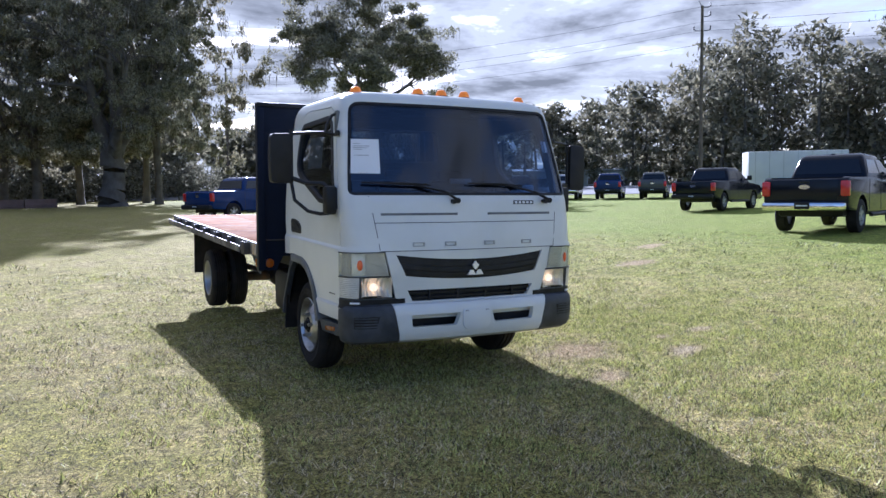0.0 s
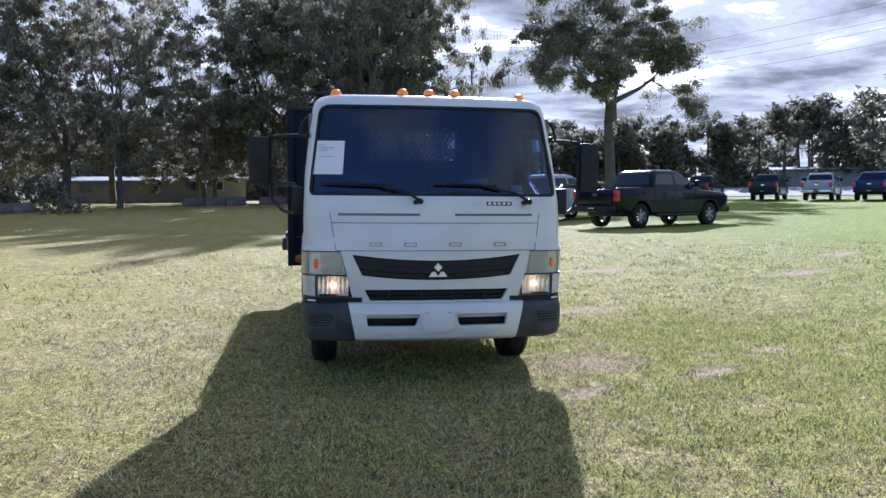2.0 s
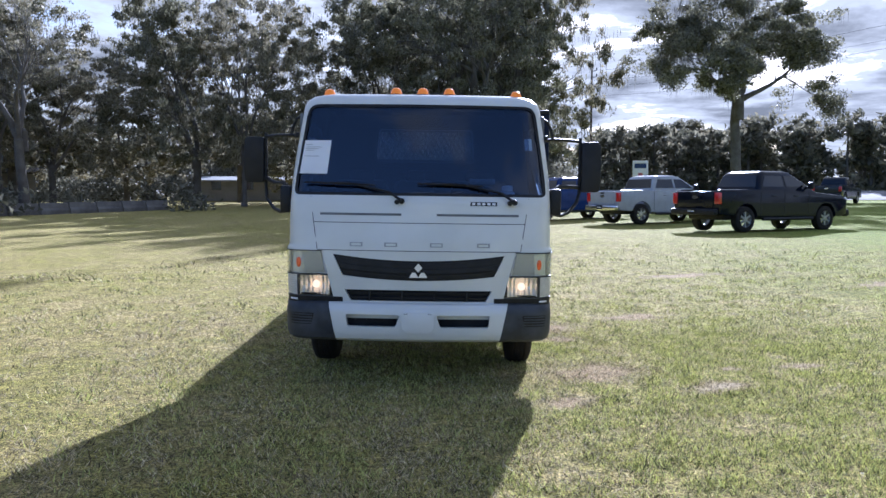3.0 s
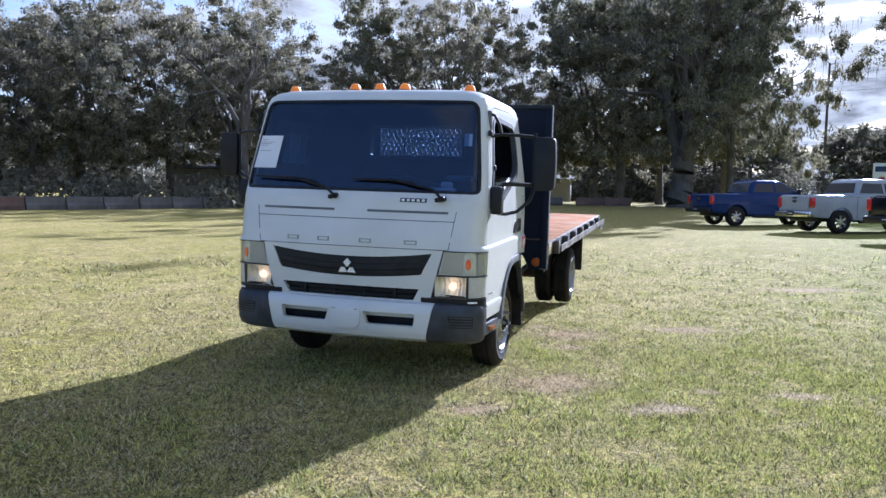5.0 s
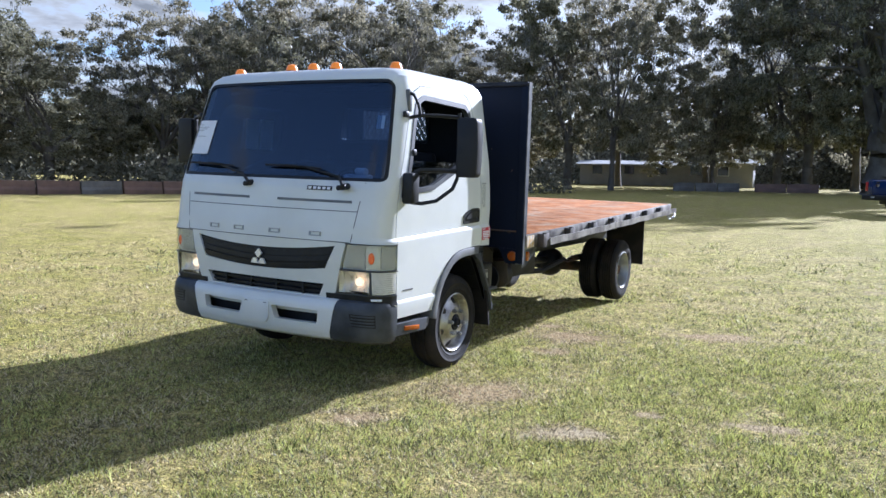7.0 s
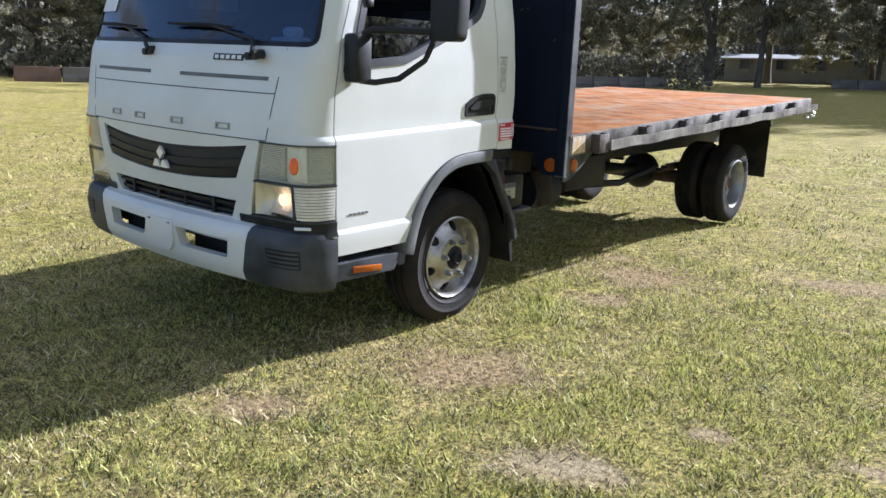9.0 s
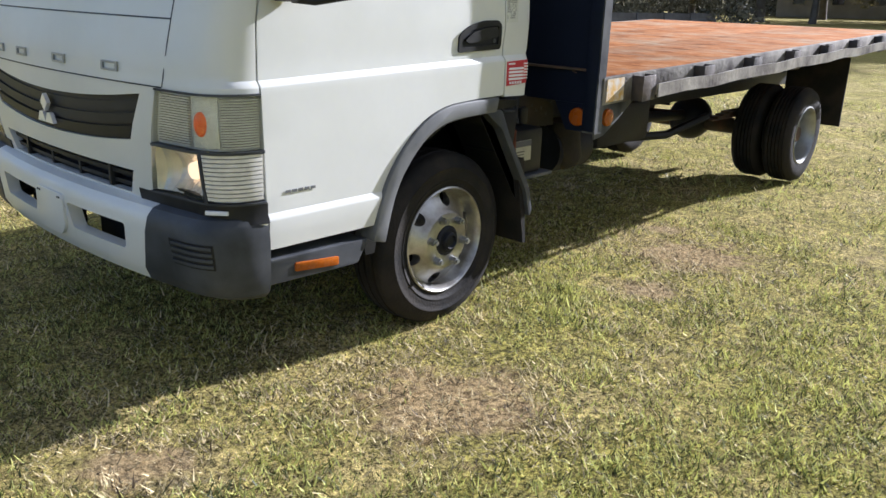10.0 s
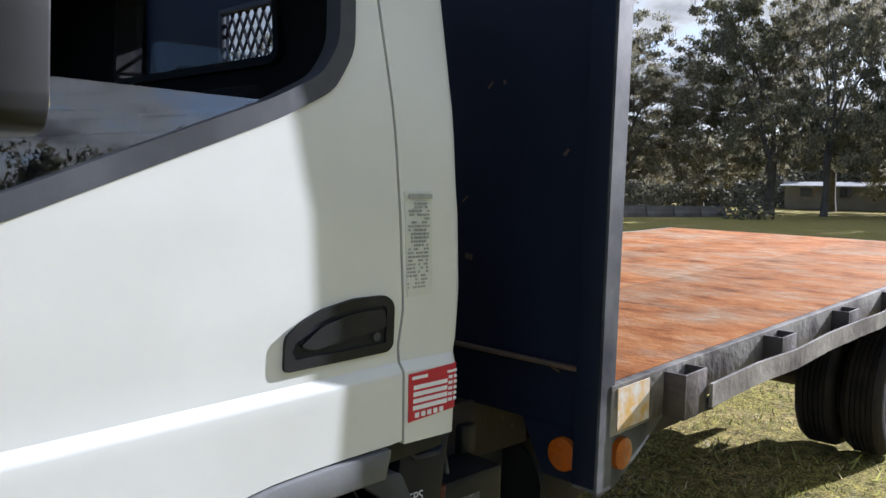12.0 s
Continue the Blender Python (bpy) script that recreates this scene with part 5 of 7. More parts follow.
        prism(b, [*outer_pts, *inner_pts[::-1]], "x", s * 0.90, s * 1.010, 0.006)
        part("arch_trim", b, FADED_PLASTIC, t, "grey plastic wheel-arch trim")
        # flap piece behind the wheel
        flap = soft_poly([(0.08, 0.945), (0.20, 0.935), (0.25, 0.84), (0.43, 0.56), (0.46, 0.45), (0.44, 0.42), (0.402, 0.55), (0.205, 0.855)], 0.012, 3)
        b = bmesh.new(); prism(b, flap, "x", s * 0.955, s * 1.003, 0.006)
        fender = part("rear_fender", b, GREY_PLASTIC, t, "grey plastic fender behind the wheel")
        b = bmesh.new(); prism(b, grow_poly(flap, -0.004), "x", s * 0.72, s * 0.958); part("fender_liner", b, BLACK_PLASTIC, fender, "black inner liner")
        b = bmesh.new(); prism(b, [(0.35, 0.70), (0.40, 0.70), (0.45, 0.29), (0.43, 0.29)], "x", s * 0.70, s * 0.985)
        part("mud_flap", b, RUBBER, t, "black rubber mud flap")
        # skirt under the door with its side lamp
        b = bmesh.new(); prism(b, soft_poly([(-1.0, 0.435), (-0.60, 0.428), (-0.545, 0.515), (-1.0, 0.525)], 0.012, 3), "x", s * 0.80, s * 0.996, 0.005)
        skirt = part("side_skirt", b, GREY_PLASTIC, t, "grey plastic step skirt")
        b = bmesh.new(); prism(b, soft_poly([(-0.888, 0.463), (-0.696, 0.445), (-0.694, 0.478), (-0.886, 0.495)], 0.006, 2), "x", s * 0.99, s * 1.003, 0.002)
        part("side_lamp", b, AMBER, skirt, "amber side marker")
        # inner wheel housing
        b = bmesh.new(); prism(b, [(-0.50, 0.42), *[(y + 0.0, z - 0.02) for y, z in ARCH[1:]], (0.40, 0.955), (0.40, 0.93), (0.15, 0.92), (-0.06, 0.89), (-0.26, 0.79), (-0.41, 0.62), (-0.455, 0.42)], "x", s * 0.55, s * 0.93)
        part("wheel_housing", b, BLACK_PLASTIC, t)
        b = bmesh.new(); box(b, (s * 0.56, -0.03, 0.76), (0.02, 1.02, 0.62)); part("well_panel", b, BLACK_PLASTIC, t)
        # lamp cluster
        b = skin([0.896, 0.98, 1.078], ("x", 0.682, 0.72), ("y", -0.996, -1.006), -0.024, -0.034, n=14, side=s)
        skin([0.732, 0.81, 0.896], ("x", 0.896, 0.896), ("y", -0.994, -0.996), -0.020, -0.032, n=8, side=s, bm=b)
        cluster = part("headlight", b, SILVERED, t, "headlight cluster with clear and amber lenses")
        for k in range(19):  # fine ribs of the upper pane
            z = 0.914 + 0.0083 * k
            b = skin([z, z + 0.002, z + 0.0046], ("x", 0.703 + k * 0.0012, 0.704 + k * 0.0012), ("x", 0.858, 0.858), -0.007, -0.022, n=6, side=s)
            part("lens_rib", b, LENS_RIB, cluster)
            b = skin([z, z + 0.002, z + 0.0046], ("x", 0.962, 0.962), ("y", -1.006, -1.006), -0.006, -0.020, n=4, side=s)
            part("lens_rib", b, LENS_RIB, cluster)
        part("turn_bowl", skin([0.912, 0.955, 1.0, 1.04, 1.072], ("x", 0.866, 0.866), ("x", 0.956, 0.956), -0.018, -0.023, n=6, side=s), BOWL, cluster, "bright bowl behind the turn lamp")
        hx, hy = min((p for p in outline(CAB, 0.985) if p[1] < -0.8), key=lambda p: abs(p[0] - 0.898))
        b = bmesh.new(); bmesh.ops.create_uvsphere(b, u_segments=14, v_segments=9, radius=1.0, matrix=Matrix.Translation((s * (hx - 0.014), hy + 0.012, 0.987)) @ Matrix.Rotation(s * 0.6, 4, "Z") @ Matrix.Diagonal((0.022, 0.012, 0.040, 1)))
        part("turn_bulb", b, TURN, cluster, "amber turn lamp")
        for k in range(11):  # ribbed reflector below, on the corner
            z = 0.742 + 0.0142 * k
            b = skin([z, z + 0.005, z + 0.011], ("x", 0.905, 0.905), ("y", -1.000, -1.002), 0.002, -0.012, n=7, side=s)
            part("lens_rib", b, LENS_RIB, cluster)
        # fluted bowl of the main lamp: a hollow grid of upright facets
        b = bmesh.new()
        cols, rws = 14, 8
        grid = []
        for j in range(rws + 1):
            v = -1 + 2 * j / rws
            row = []
            for i in range(cols + 1):
                u = -1 + 2 * i / cols
                x = 0.772 + 0.112 * u
                edge = form(CAB, 0.815)[0] + 0.09 * x * x + 0.012
                row.append(b.verts.new((s * x, edge + 0.085 * (1 - u * u) * (1 - 0.8 * v * v) + (0.006 if i % 2 else 0.0), 0.814 + 0.074 * v)))
            grid.append(row)
        for j in range(rws):
            for i in range(cols):
                b.faces.new((grid[j][i], grid[j][i + 1], grid[j + 1][i + 1], grid[j + 1][i]))
        lamp = part("reflector", b, WARM_BOWL, cluster, "warm fluted reflector bowl", angle=10)
        by = form(CAB, 0.815)[0] + 0.09 * 0.772 ** 2 + 0.055
        b = bmesh.new(); revolve(b, [(by + 0.03, 0.0), (by + 0.03, 0.030), (by + 0.01, 0.028), (by - 0.004, 0.0)], "y", (s * 0.772, 0.0, 0.812), 14)
        part("bulb", b, BULB_GLOW, lamp, "headlamp bulb with an added warm glow")
        b = bmesh.new(); box(b, (s * 0.93, -1.135, 0.703), (0.075, 0.012, 0.014), 0.003, Matrix.Rotation(s * 0.72, 4, "Z")); part("pale_strip", b, PAPER, t, "small white strip under the headlight")
        for rows, st, en, nm in (([0.902, 0.98, 1.080], ("x", 0.690, 0.722), ("y", -0.996, -1.006), "upper_lens"), ([0.732, 0.81, 0.894], ("x", 0.640, 0.682), ("x", 0.895, 0.895), "lower_lens")):
            b = skin(rows, st, en, 0.004, -0.004, n=12, side=s)
            part(nm, b, CLEAR, cluster, "clear lens").visible_shadow = False
        for rows, st, en in (([0.894, 0.898, 0.903], ("x", 0.675, 0.675), ("y", -0.994, -0.994)), ([0.726, 0.729, 0.733], ("x", 0.632, 0.632), ("y", -0.992, -0.992)), ([1.078, 1.081, 1.085], ("x", 0.715, 0.715), ("y", -1.003, -1.003))):
            part("lamp_frame", skin(rows, st, en, 0.006, -0.03, n=12, side=s), GREY_PLASTIC, cluster)
        part("lamp_frame", skin([0.733, 0.81, 0.895], ("x", 0.893, 0.893), ("x", 0.903, 0.903), 0.005, -0.03, n=3, side=s), GREY_PLASTIC, cluster)
        # dark gap over the bumper's end
        part("lower_filler", skin([0.66, 0.69, 0.727], ("x", 0.56, 0.56), ("y", -0.987, -0.987), 0.005, -0.04, n=12, side=s), BLACK_PLASTIC, t)
        # small parts on the pillar: hinges
        for z in (1.98, 1.72):
            b = bmesh.new(); box(b, (s * 0.975, -0.90 + (1.98 - z) * 0.3 + 0.04, z), (0.03, 0.05, 0.045), 0.01)
            part("hinge_cover", b, BLACK_PLASTIC, t)
    # grilles
    g = part("upper_grille", sag(skin([0.888, 0.95, 1.0, 1.050], ("x", -0.57, -0.645), ("x", 0.57, 0.645), -0.016, -0.03, n=24)), BLACK_PLASTIC, t, "black upper grille")
    for k, (z, dx) in enumerate(((0.905, 0.0), (0.948, 0.02), (0.992, 0.045))):
        part("grille_bar", sag(skin([z, z + 0.017, z + 0.034], ("x", -0.555 - dx, -0.575 - dx), ("x", 0.555 + dx, 0.575 + dx), -0.002 - 0.004 * k, -0.02, n=24)), BLACK_PLASTIC, g)
    b = bmesh.new()
    for px, pz in ((0.0, 0.962), (-0.033, 0.906), (0.033, 0.906)):
        prism(b, [(px, pz - 0.034), (px + 0.030, pz), (px, pz + 0.034), (px - 0.030, pz)] if pz > 0.93 else [(px - 0.034, pz - 0.018), (px + 0.034, pz - 0.018), (px + 0.012, pz + 0.020), (px - 0.012, pz + 0.020)], "y", -1.262, -1.247)
    part("emblem", b, BRIGHT, g, "plain chrome emblem shape", smooth=False)
    bar_label(g, "badge_bar", [(0.34 + 0.034 * k, 0.0, 0.025, 0.016) for k in range(6)], PAPER, Matrix.Translation((0.0, -1.231, 0.925)) @ Matrix.Rotation(math.radians(4.5), 4, "Z"), "small white lettering reduced to bars")
    lg = part("lower_grille", skin([0.68, 0.74, 0.80], ("x", -0.53, -0.56), ("x", 0.53, 0.56), -0.05, -0.07, n=16), BLACK_STEEL, t, "black lower grille")
    for z in (0.715, 0.752):
        part("grille_bar", skin([z, z + 0.008, z + 0.016], ("x", -0.53, -0.53), ("x", 0.53, 0.53), -0.02, -0.045, n=16), BLACK_PLASTIC, lg)
    for x in (-0.36, -0.12, 0.12, 0.36):
        b = bmesh.new(); box(b, (x, -1.20 + 0.02, 0.742), (0.018, 0.05, 0.09), 0.003); part("grille_post", b, BLACK_PLASTIC, lg)
    # raised bars where the maker's letters sit, and the model plate
    for x in (-0.46, -0.205, 0.13, 0.475):
        b = skin([1.120, 1.123, 1.127], ("x", x - 0.047, x - 0.047), ("x", x + 0.047, x + 0.047), 0.007, -0.002, n=4)
        for z0, z1, xa, xb in ((1.145, 1.152, -0.047, 0.047), (1.127, 1.145, -0.047, -0.036), (1.127, 1.145, 0.036, 0.047)):
            skin([z0, (z0 + z1) / 2, z1], ("x", x + xa, x + xa), ("x", x + xb, x + xb), 0.007, -0.002, n=3, bm=b)
        part("chrome_letter_frame", b, STEEL_RIM, shell_ob, "plain chrome frame in place of a letter")
    b = skin([1.438, 1.452, 1.468], ("x", 0.375, 0.378), ("x", 0.572, 0.575), 0.004, -0.002, n=5)
    mp_ = part("model_plate", b, BLACK_PLASTIC, shell_ob, "black and white model plate")
    for x in (0.40, 0.438, 0.474, 0.512, 0.549):
        part("plate_bar", skin([1.444, 1.452, 1.462], ("x", x - 0.012, x - 0.012), ("x", x + 0.012, x + 0.012), 0.006, 0.002, n=2), PAPER, mp_)
    # seams of the service lid and the two long air slots
    for s in (-1, 1):
        for z0, z1, x0, x1 in ((1.09, 1.50, 0.752, 0.812),):
            rows = [z0, z0 + (z1 - z0) * 0.33, z0 + (z1 - z0) * 0.66, z1]
            part("lid_gap", skin(rows, ("x", x0 - 0.0025, x1 - 0.0025), ("x", x0 + 0.0025, x1 + 0.0025), 0.0012, -0.004, n=2, side=s), GREY_PLASTIC, shell_ob)
        b = skin([1.356, 1.364, 1.374], ("x", 0.13, 0.13), ("x", 0.735, 0.735), 0.0015, -0.006, n=12, side=s)
        part("air_slot", b, FADED_PLASTIC, shell_ob, "narrow grey air slot")
    part("lid_gap", skin([1.298, 1.300, 1.303], ("x", -0.78, -0.78), ("x", 0.78, 0.78), 0.0012, -0.004, n=24), GREY_PLASTIC, shell_ob)
    part("lid_gap", skin([1.086, 1.088, 1.091], ("x", -0.75, -0.75), ("x", 0.75, 0.75), 0.0012, -0.004, n=24), GREY_PLASTIC, shell_ob)
    # bumper
    zs = [0.385, 0.395, 0.41, 0.435, 0.46, 0.53, 0.60, 0.62, 0.652, 0.667, 0.679, 0.687, 0.692]
    mid = skin(zs, ("x", -0.605, -0.665), ("x", 0.605, 0.665), 0.0, -0.05, BUMPER, n=26)
    holes = [yprism(soft_poly([(s * 0.165, 0.507), (s * 0.52, 0.507), (s * 0.532, 0.602), (s * 0.135, 0.602)], 0.015, 3), -1.6, -0.9) for s in (-1, 1)]
    mid = boolean(mid, holes)
    bumper = part("front_bumper", mid, WHITE, t, "white centre of the bumper")
    b = bmesh.new(); prism(b, soft_poly([(-0.085, 0.462), (0.085, 0.462), (0.118, 0.50), (0.122, 0.628), (-0.122, 0.628), (-0.118, 0.50)], 0.03, 3), "y", -1.286, -1.271, 0.003)
    pp = part("plate_mount", b, WHITE, bumper)
    for x in (-0.095, -0.08, 0.08, 0.095):
        b = bmesh.new(); tube(b, [(x, -1.282, 0.612), (x, -1.288, 0.612)], 0.0045, 8); part("screw_hole", b, BLACK_PLASTIC, pp)
    for s in (-1, 1):
        e = part("bumper_end", skin(zs, ("x", 0.608, 0.668), ("y", -0.988, -0.988), 0.002, -0.06, BUMPER, n=18, side=s), GREY_PLASTIC, t, "scuffed grey plastic bumper end")
        part("vent", skin([0.515, 0.56, 0.602], ("x", 0.79, 0.77), ("x", 0.945, 0.945), 0.0035, -0.01, BUMPER, n=8, side=s), BLACK_PLASTIC, e, "ribbed black vent")
        for k in range(4):
            z = 0.522 + 0.021 * k
            part("vent_rib", skin([z, z + 0.005, z + 0.010], ("x", 0.785, 0.785), ("x", 0.94, 0.94), 0.008, 0.0, BUMPER, n=8, side=s), GREY_PLASTIC, e)
        # black sheet added behind the slot, in place of the shade inside it
        b = bmesh.new(); box(b, (s * 0.33, -1.12, 0.565), (0.50, 0.02, 0.25), 0.004)
        part("slot_backing", b, BLACK_STEEL, bumper)
    # windscreen and its dark band
    glass_b = boolean(cab_solid(-0.010, 1.45, 2.28), [cab_solid(-0.016, 1.40, 2.31)])
    glass_b = boolean(glass_b, [yprism(SCREEN, -2, -0.62)], "INTERSECT")
    scr = part("windscreen", glass_b, SCREEN_GLASS, t, "large tinted windscreen"); scr.visible_shadow = False
    frit = boolean(cab_solid(-0.004, 1.45, 2.28), [cab_solid(-0.009, 1.40, 2.31)])
    frit = boolean(frit, [yprism(SCREEN, -2, -0.62)], "INTERSECT")
    frit = boolean(frit, [yprism(grow_poly(SCREEN, -0.022), -2, -0.3)])
    part("screen_seal", frit, BLACK_PLASTIC, scr, "black rubber seal")
    seal = boolean(yprism(grow_poly(BACKLIGHT, 0.006), 0.285, 0.372), [yprism(grow_poly(BACKLIGHT, -0.016), 0.2, 0.5)])
    part("rear_window_seal", seal, BLACK_PLASTIC, t, "black rubber seal")
    b = yprism(BACKLIGHT, 0.345, 0.350); part("rear_window", b, TINTED, t, "cab rear window").visible_shadow = False
    lining = boolean(cab_solid(-0.0365, 0.99, 2.288), [cab_solid(-0.046, 0.9, 2.278)])
    lining = boolean(lining, [yprism(SCREEN, -2, -0.60), yprism(BACKLIGHT, 0.2, 0.6), xprism(window_poly(-0.025), -2, 2)])
    part("cab_lining", lining, DASH, t, "dark cab lining")
    # wipers
    for px, tip0, tip1 in ((-0.13, -0.86, -0.33), (0.70, -0.02, 0.47)):
        b = bmesh.new(); tube(b, [(px, -1.16, 1.472), (px, -1.218, 1.468)], 0.022, 12)
        wiper = part("wiper", b, BLACK_PLASTIC, t, "black windscreen wiper")
        b = bmesh.new(); tube(b, [(px - 0.035, -1.17, 1.462), (px - 0.035, -1.222, 1.46)], 0.018, 12); part("pivot_cap", b, BLACK_PLASTIC, wiper)
        mid_x = (tip0 + tip1) / 2 + 0.12
        y_at = lambda x, z: form(CAB, z)[0] + 0.10 * (x / 0.985) ** 2 - 0.022
        b = bmesh.new(); tube(b, [(px, -1.218, 1.47), (px - 0.09, y_at(px, 1.53), 1.535), (mid_x, y_at(mid_x, 1.59), 1.592)], [0.012, 0.010, 0.007], 8); part("wiper_arm", b, BLACK_PLASTIC, wiper)
        b = bmesh.new(); tube(b, [(tip0, y_at(tip0, 1.603), 1.603), (mid_x - 0.1, y_at(mid_x, 1.60), 1.598), (tip1, y_at(tip1, 1.588), 1.588)], [0.006, 0.011, 0.006], 6); part("wiper_blade", b, RUBBER, wiper)
    # marker lamps on the roof
    for x in (-0.765, -0.218, 0.0, 0.218, 0.765):
        z = 2.315 if abs(x) > 0.5 else 2.333
        b = bmesh.new(); revolve(b, [(0.0, 0.0), (0.0, 0.055), (0.012, 0.055), (0.014, 0.0)], "z", (x, -0.66, z - 0.008), 20)
        lampb = part("roof_marker", b, BLACK_PLASTIC, t, "orange roof marker lamp")
        b = bmesh.new(); revolve(b, [(0.0, 0.0), (0.0, 0.048), (0.022, 0.044), (0.045, 0.032), (0.052, 0.018), (0.053, 0.0)], "z", (x, -0.66, z + 0.004), 20)
        part("lens", b, ORANGE, lampb, "glowing orange dome")
    # papers on the glass
    b = skin([1.672, 1.80, 1.935], ("x", -0.925, -0.905), ("x", -0.70, -0.69), -0.0055, -0.007, n=8)
    pap = part("price_sheet", b, PAPER, scr, "white printed sheet taped on the glass")
    for z, w in ((1.90, 0.05), (1.882, 0.12), (1.868, 0.10), (1.855, 0.06), (1.81, 0.11)):
        part("print_line", skin([z - 0.0015, z, z + 0.0015], ("x", -0.885, -0.885), ("x", -0.885 + w, -0.885 + w), -0.0042, -0.0058, n=3), INK, pap)
    part("small_sticker", skin([1.875, 1.92, 1.968], ("x", 0.80, 0.80), ("x", 0.858, 0.858), -0.018, -0.0195, n=3), PAPER, scr, "small white sticker on the glass")
    for y0, y1 in ((-0.40, -0.24), (-0.22, -0.06)):
        b = bmesh.new(); box(b, (-0.925, (y0 + y1) / 2, 1.86), (0.002, y1 - y0, 0.26)); part("window_sheet", b, PAPER, t, "white sheet in the side window", smooth=False)


def build_cabin_inside(t):
    b = bmesh.new(); box(b, (0, -0.08, 1.03), (1.88, 0.84, 0.08)); box(b, (0, -0.84, 0.72), (1.80, 0.62, 0.06)); box(b, (0, -0.50, 0.86), (1.80, 0.04, 0.34))
    part("cab_floor", b, BLACK_PLASTIC, t)
    b = bmesh.new()
    prism(b, soft_poly([(-1.10, 1.20), (-0.86, 1.10), (-0.78, 1.30), (-0.82, 1.42), (-1.08, 1.49), (-1.14, 1.44)], 0.03, 3), "x", -0.80, 0.80)
    dash = part("dashboard", b, DASH, t, "dark grey dashboard")
    b = bmesh.new(); box(b, (0.45, -0.90, 1.47), (0.34, 0.14, 0.08), 0.03); part("instrument_hood", b, DASH, dash)
    m = Matrix.Translation((0.45, -0.66, 1.42)) @ Matrix.Rotation(radians(-58), 4, "X")
    b = bmesh.new(); tube(b, [m @ Vector((0.20 * math.cos(a), 0.20 * math.sin(a), 0)) for a in (2 * math.pi * k / 28 for k in range(29))], 0.015, 8, False)
    wheel = part("steering_wheel", b, BLACK_PLASTIC, t, "black steering wheel")
    b = bmesh.new()
    for a in (0.3, 2.84, 4.71):
        tube(b, [m @ Vector((0, 0, -0.02)), m @ Vector((0.19 * math.cos(a), 0.19 * math.sin(a), 0))], 0.014, 6)
    part("spokes", b, BLACK_PLASTIC, wheel)
    b = bmesh.new(); tube(b, [m @ Vector((0, 0, 0)), (0.45, -0.86, 1.22)], 0.03, 8); part("column", b, BLACK_PLASTIC, wheel)
    for x, w in ((0.48, 0.50), (-0.08, 0.36), (-0.55, 0.46)):
        b = bmesh.new(); box(b, (x, -0.18, 1.14), (w, 0.50, 0.14), 0.05)
        seat = part("seat", b, FABRIC, t, "dark fabric seat")
        b = bmesh.new(); box(b, (x, 0.10, 1.40), (w, 0.13, 0.50), 0.06, Matrix.Rotation(-0.12, 4, "X")); part("backrest", b, FABRIC, seat)
        b = bmesh.new(); box(b, (x, 0.14, 1.68), (w * 0.5, 0.09, 0.12), 0.04, Matrix.Rotation(-0.08, 4, "X")); part("headrest", b, FABRIC, seat)
    b = bmesh.new(); box(b, (0.50, -0.03, 1.64), (0.22, 0.04, 0.05), 0.01); part("seat_belt", b, STEEL_RIM, t, "pale seat-belt loop")
    b = bmesh.new(); box(b, (0.62, -0.93, 1.53), (0.20, 0.10, 0.05), 0.02); box(b, (0.66, -0.95, 1.575), (0.09, 0.07, 0.05), 0.02); part("paper_clutter", b, PAPER, dash, "pale papers on the dash")
    for s in (-1, 1):
        b = bmesh.new(); box(b, (s * 0.45, -0.80, 2.17), (0.42, 0.16, 0.02), 0.008, Matrix.Rotation(0.3, 4, "X")); part("sun_visor", b, DASH, t, "dark sun visor")
    b = bmesh.new(); box(b, (0, -0.30, 2.262), (1.66, 1.0, 0.02), 0.006); part("headliner", b, DASH, t)
    b = bmesh.new(); box(b, (0, 0.33, 1.42), (1.78, 0.02, 0.70)); part("back_lining", b, DASH, t)
    for s in (-1, 1):
        b = bmesh.new(); prism(b, [(-0.92, 0.80), (-0.50, 0.80), (-0.20, 1.02), (0.2, 1.05), (0.2, 1.55), (-0.10, 1.53), (-0.5, 1.40), (-0.90, 1.36)], "x", s * 0.93, s * 0.948); part("door_lining", b, DASH, t)


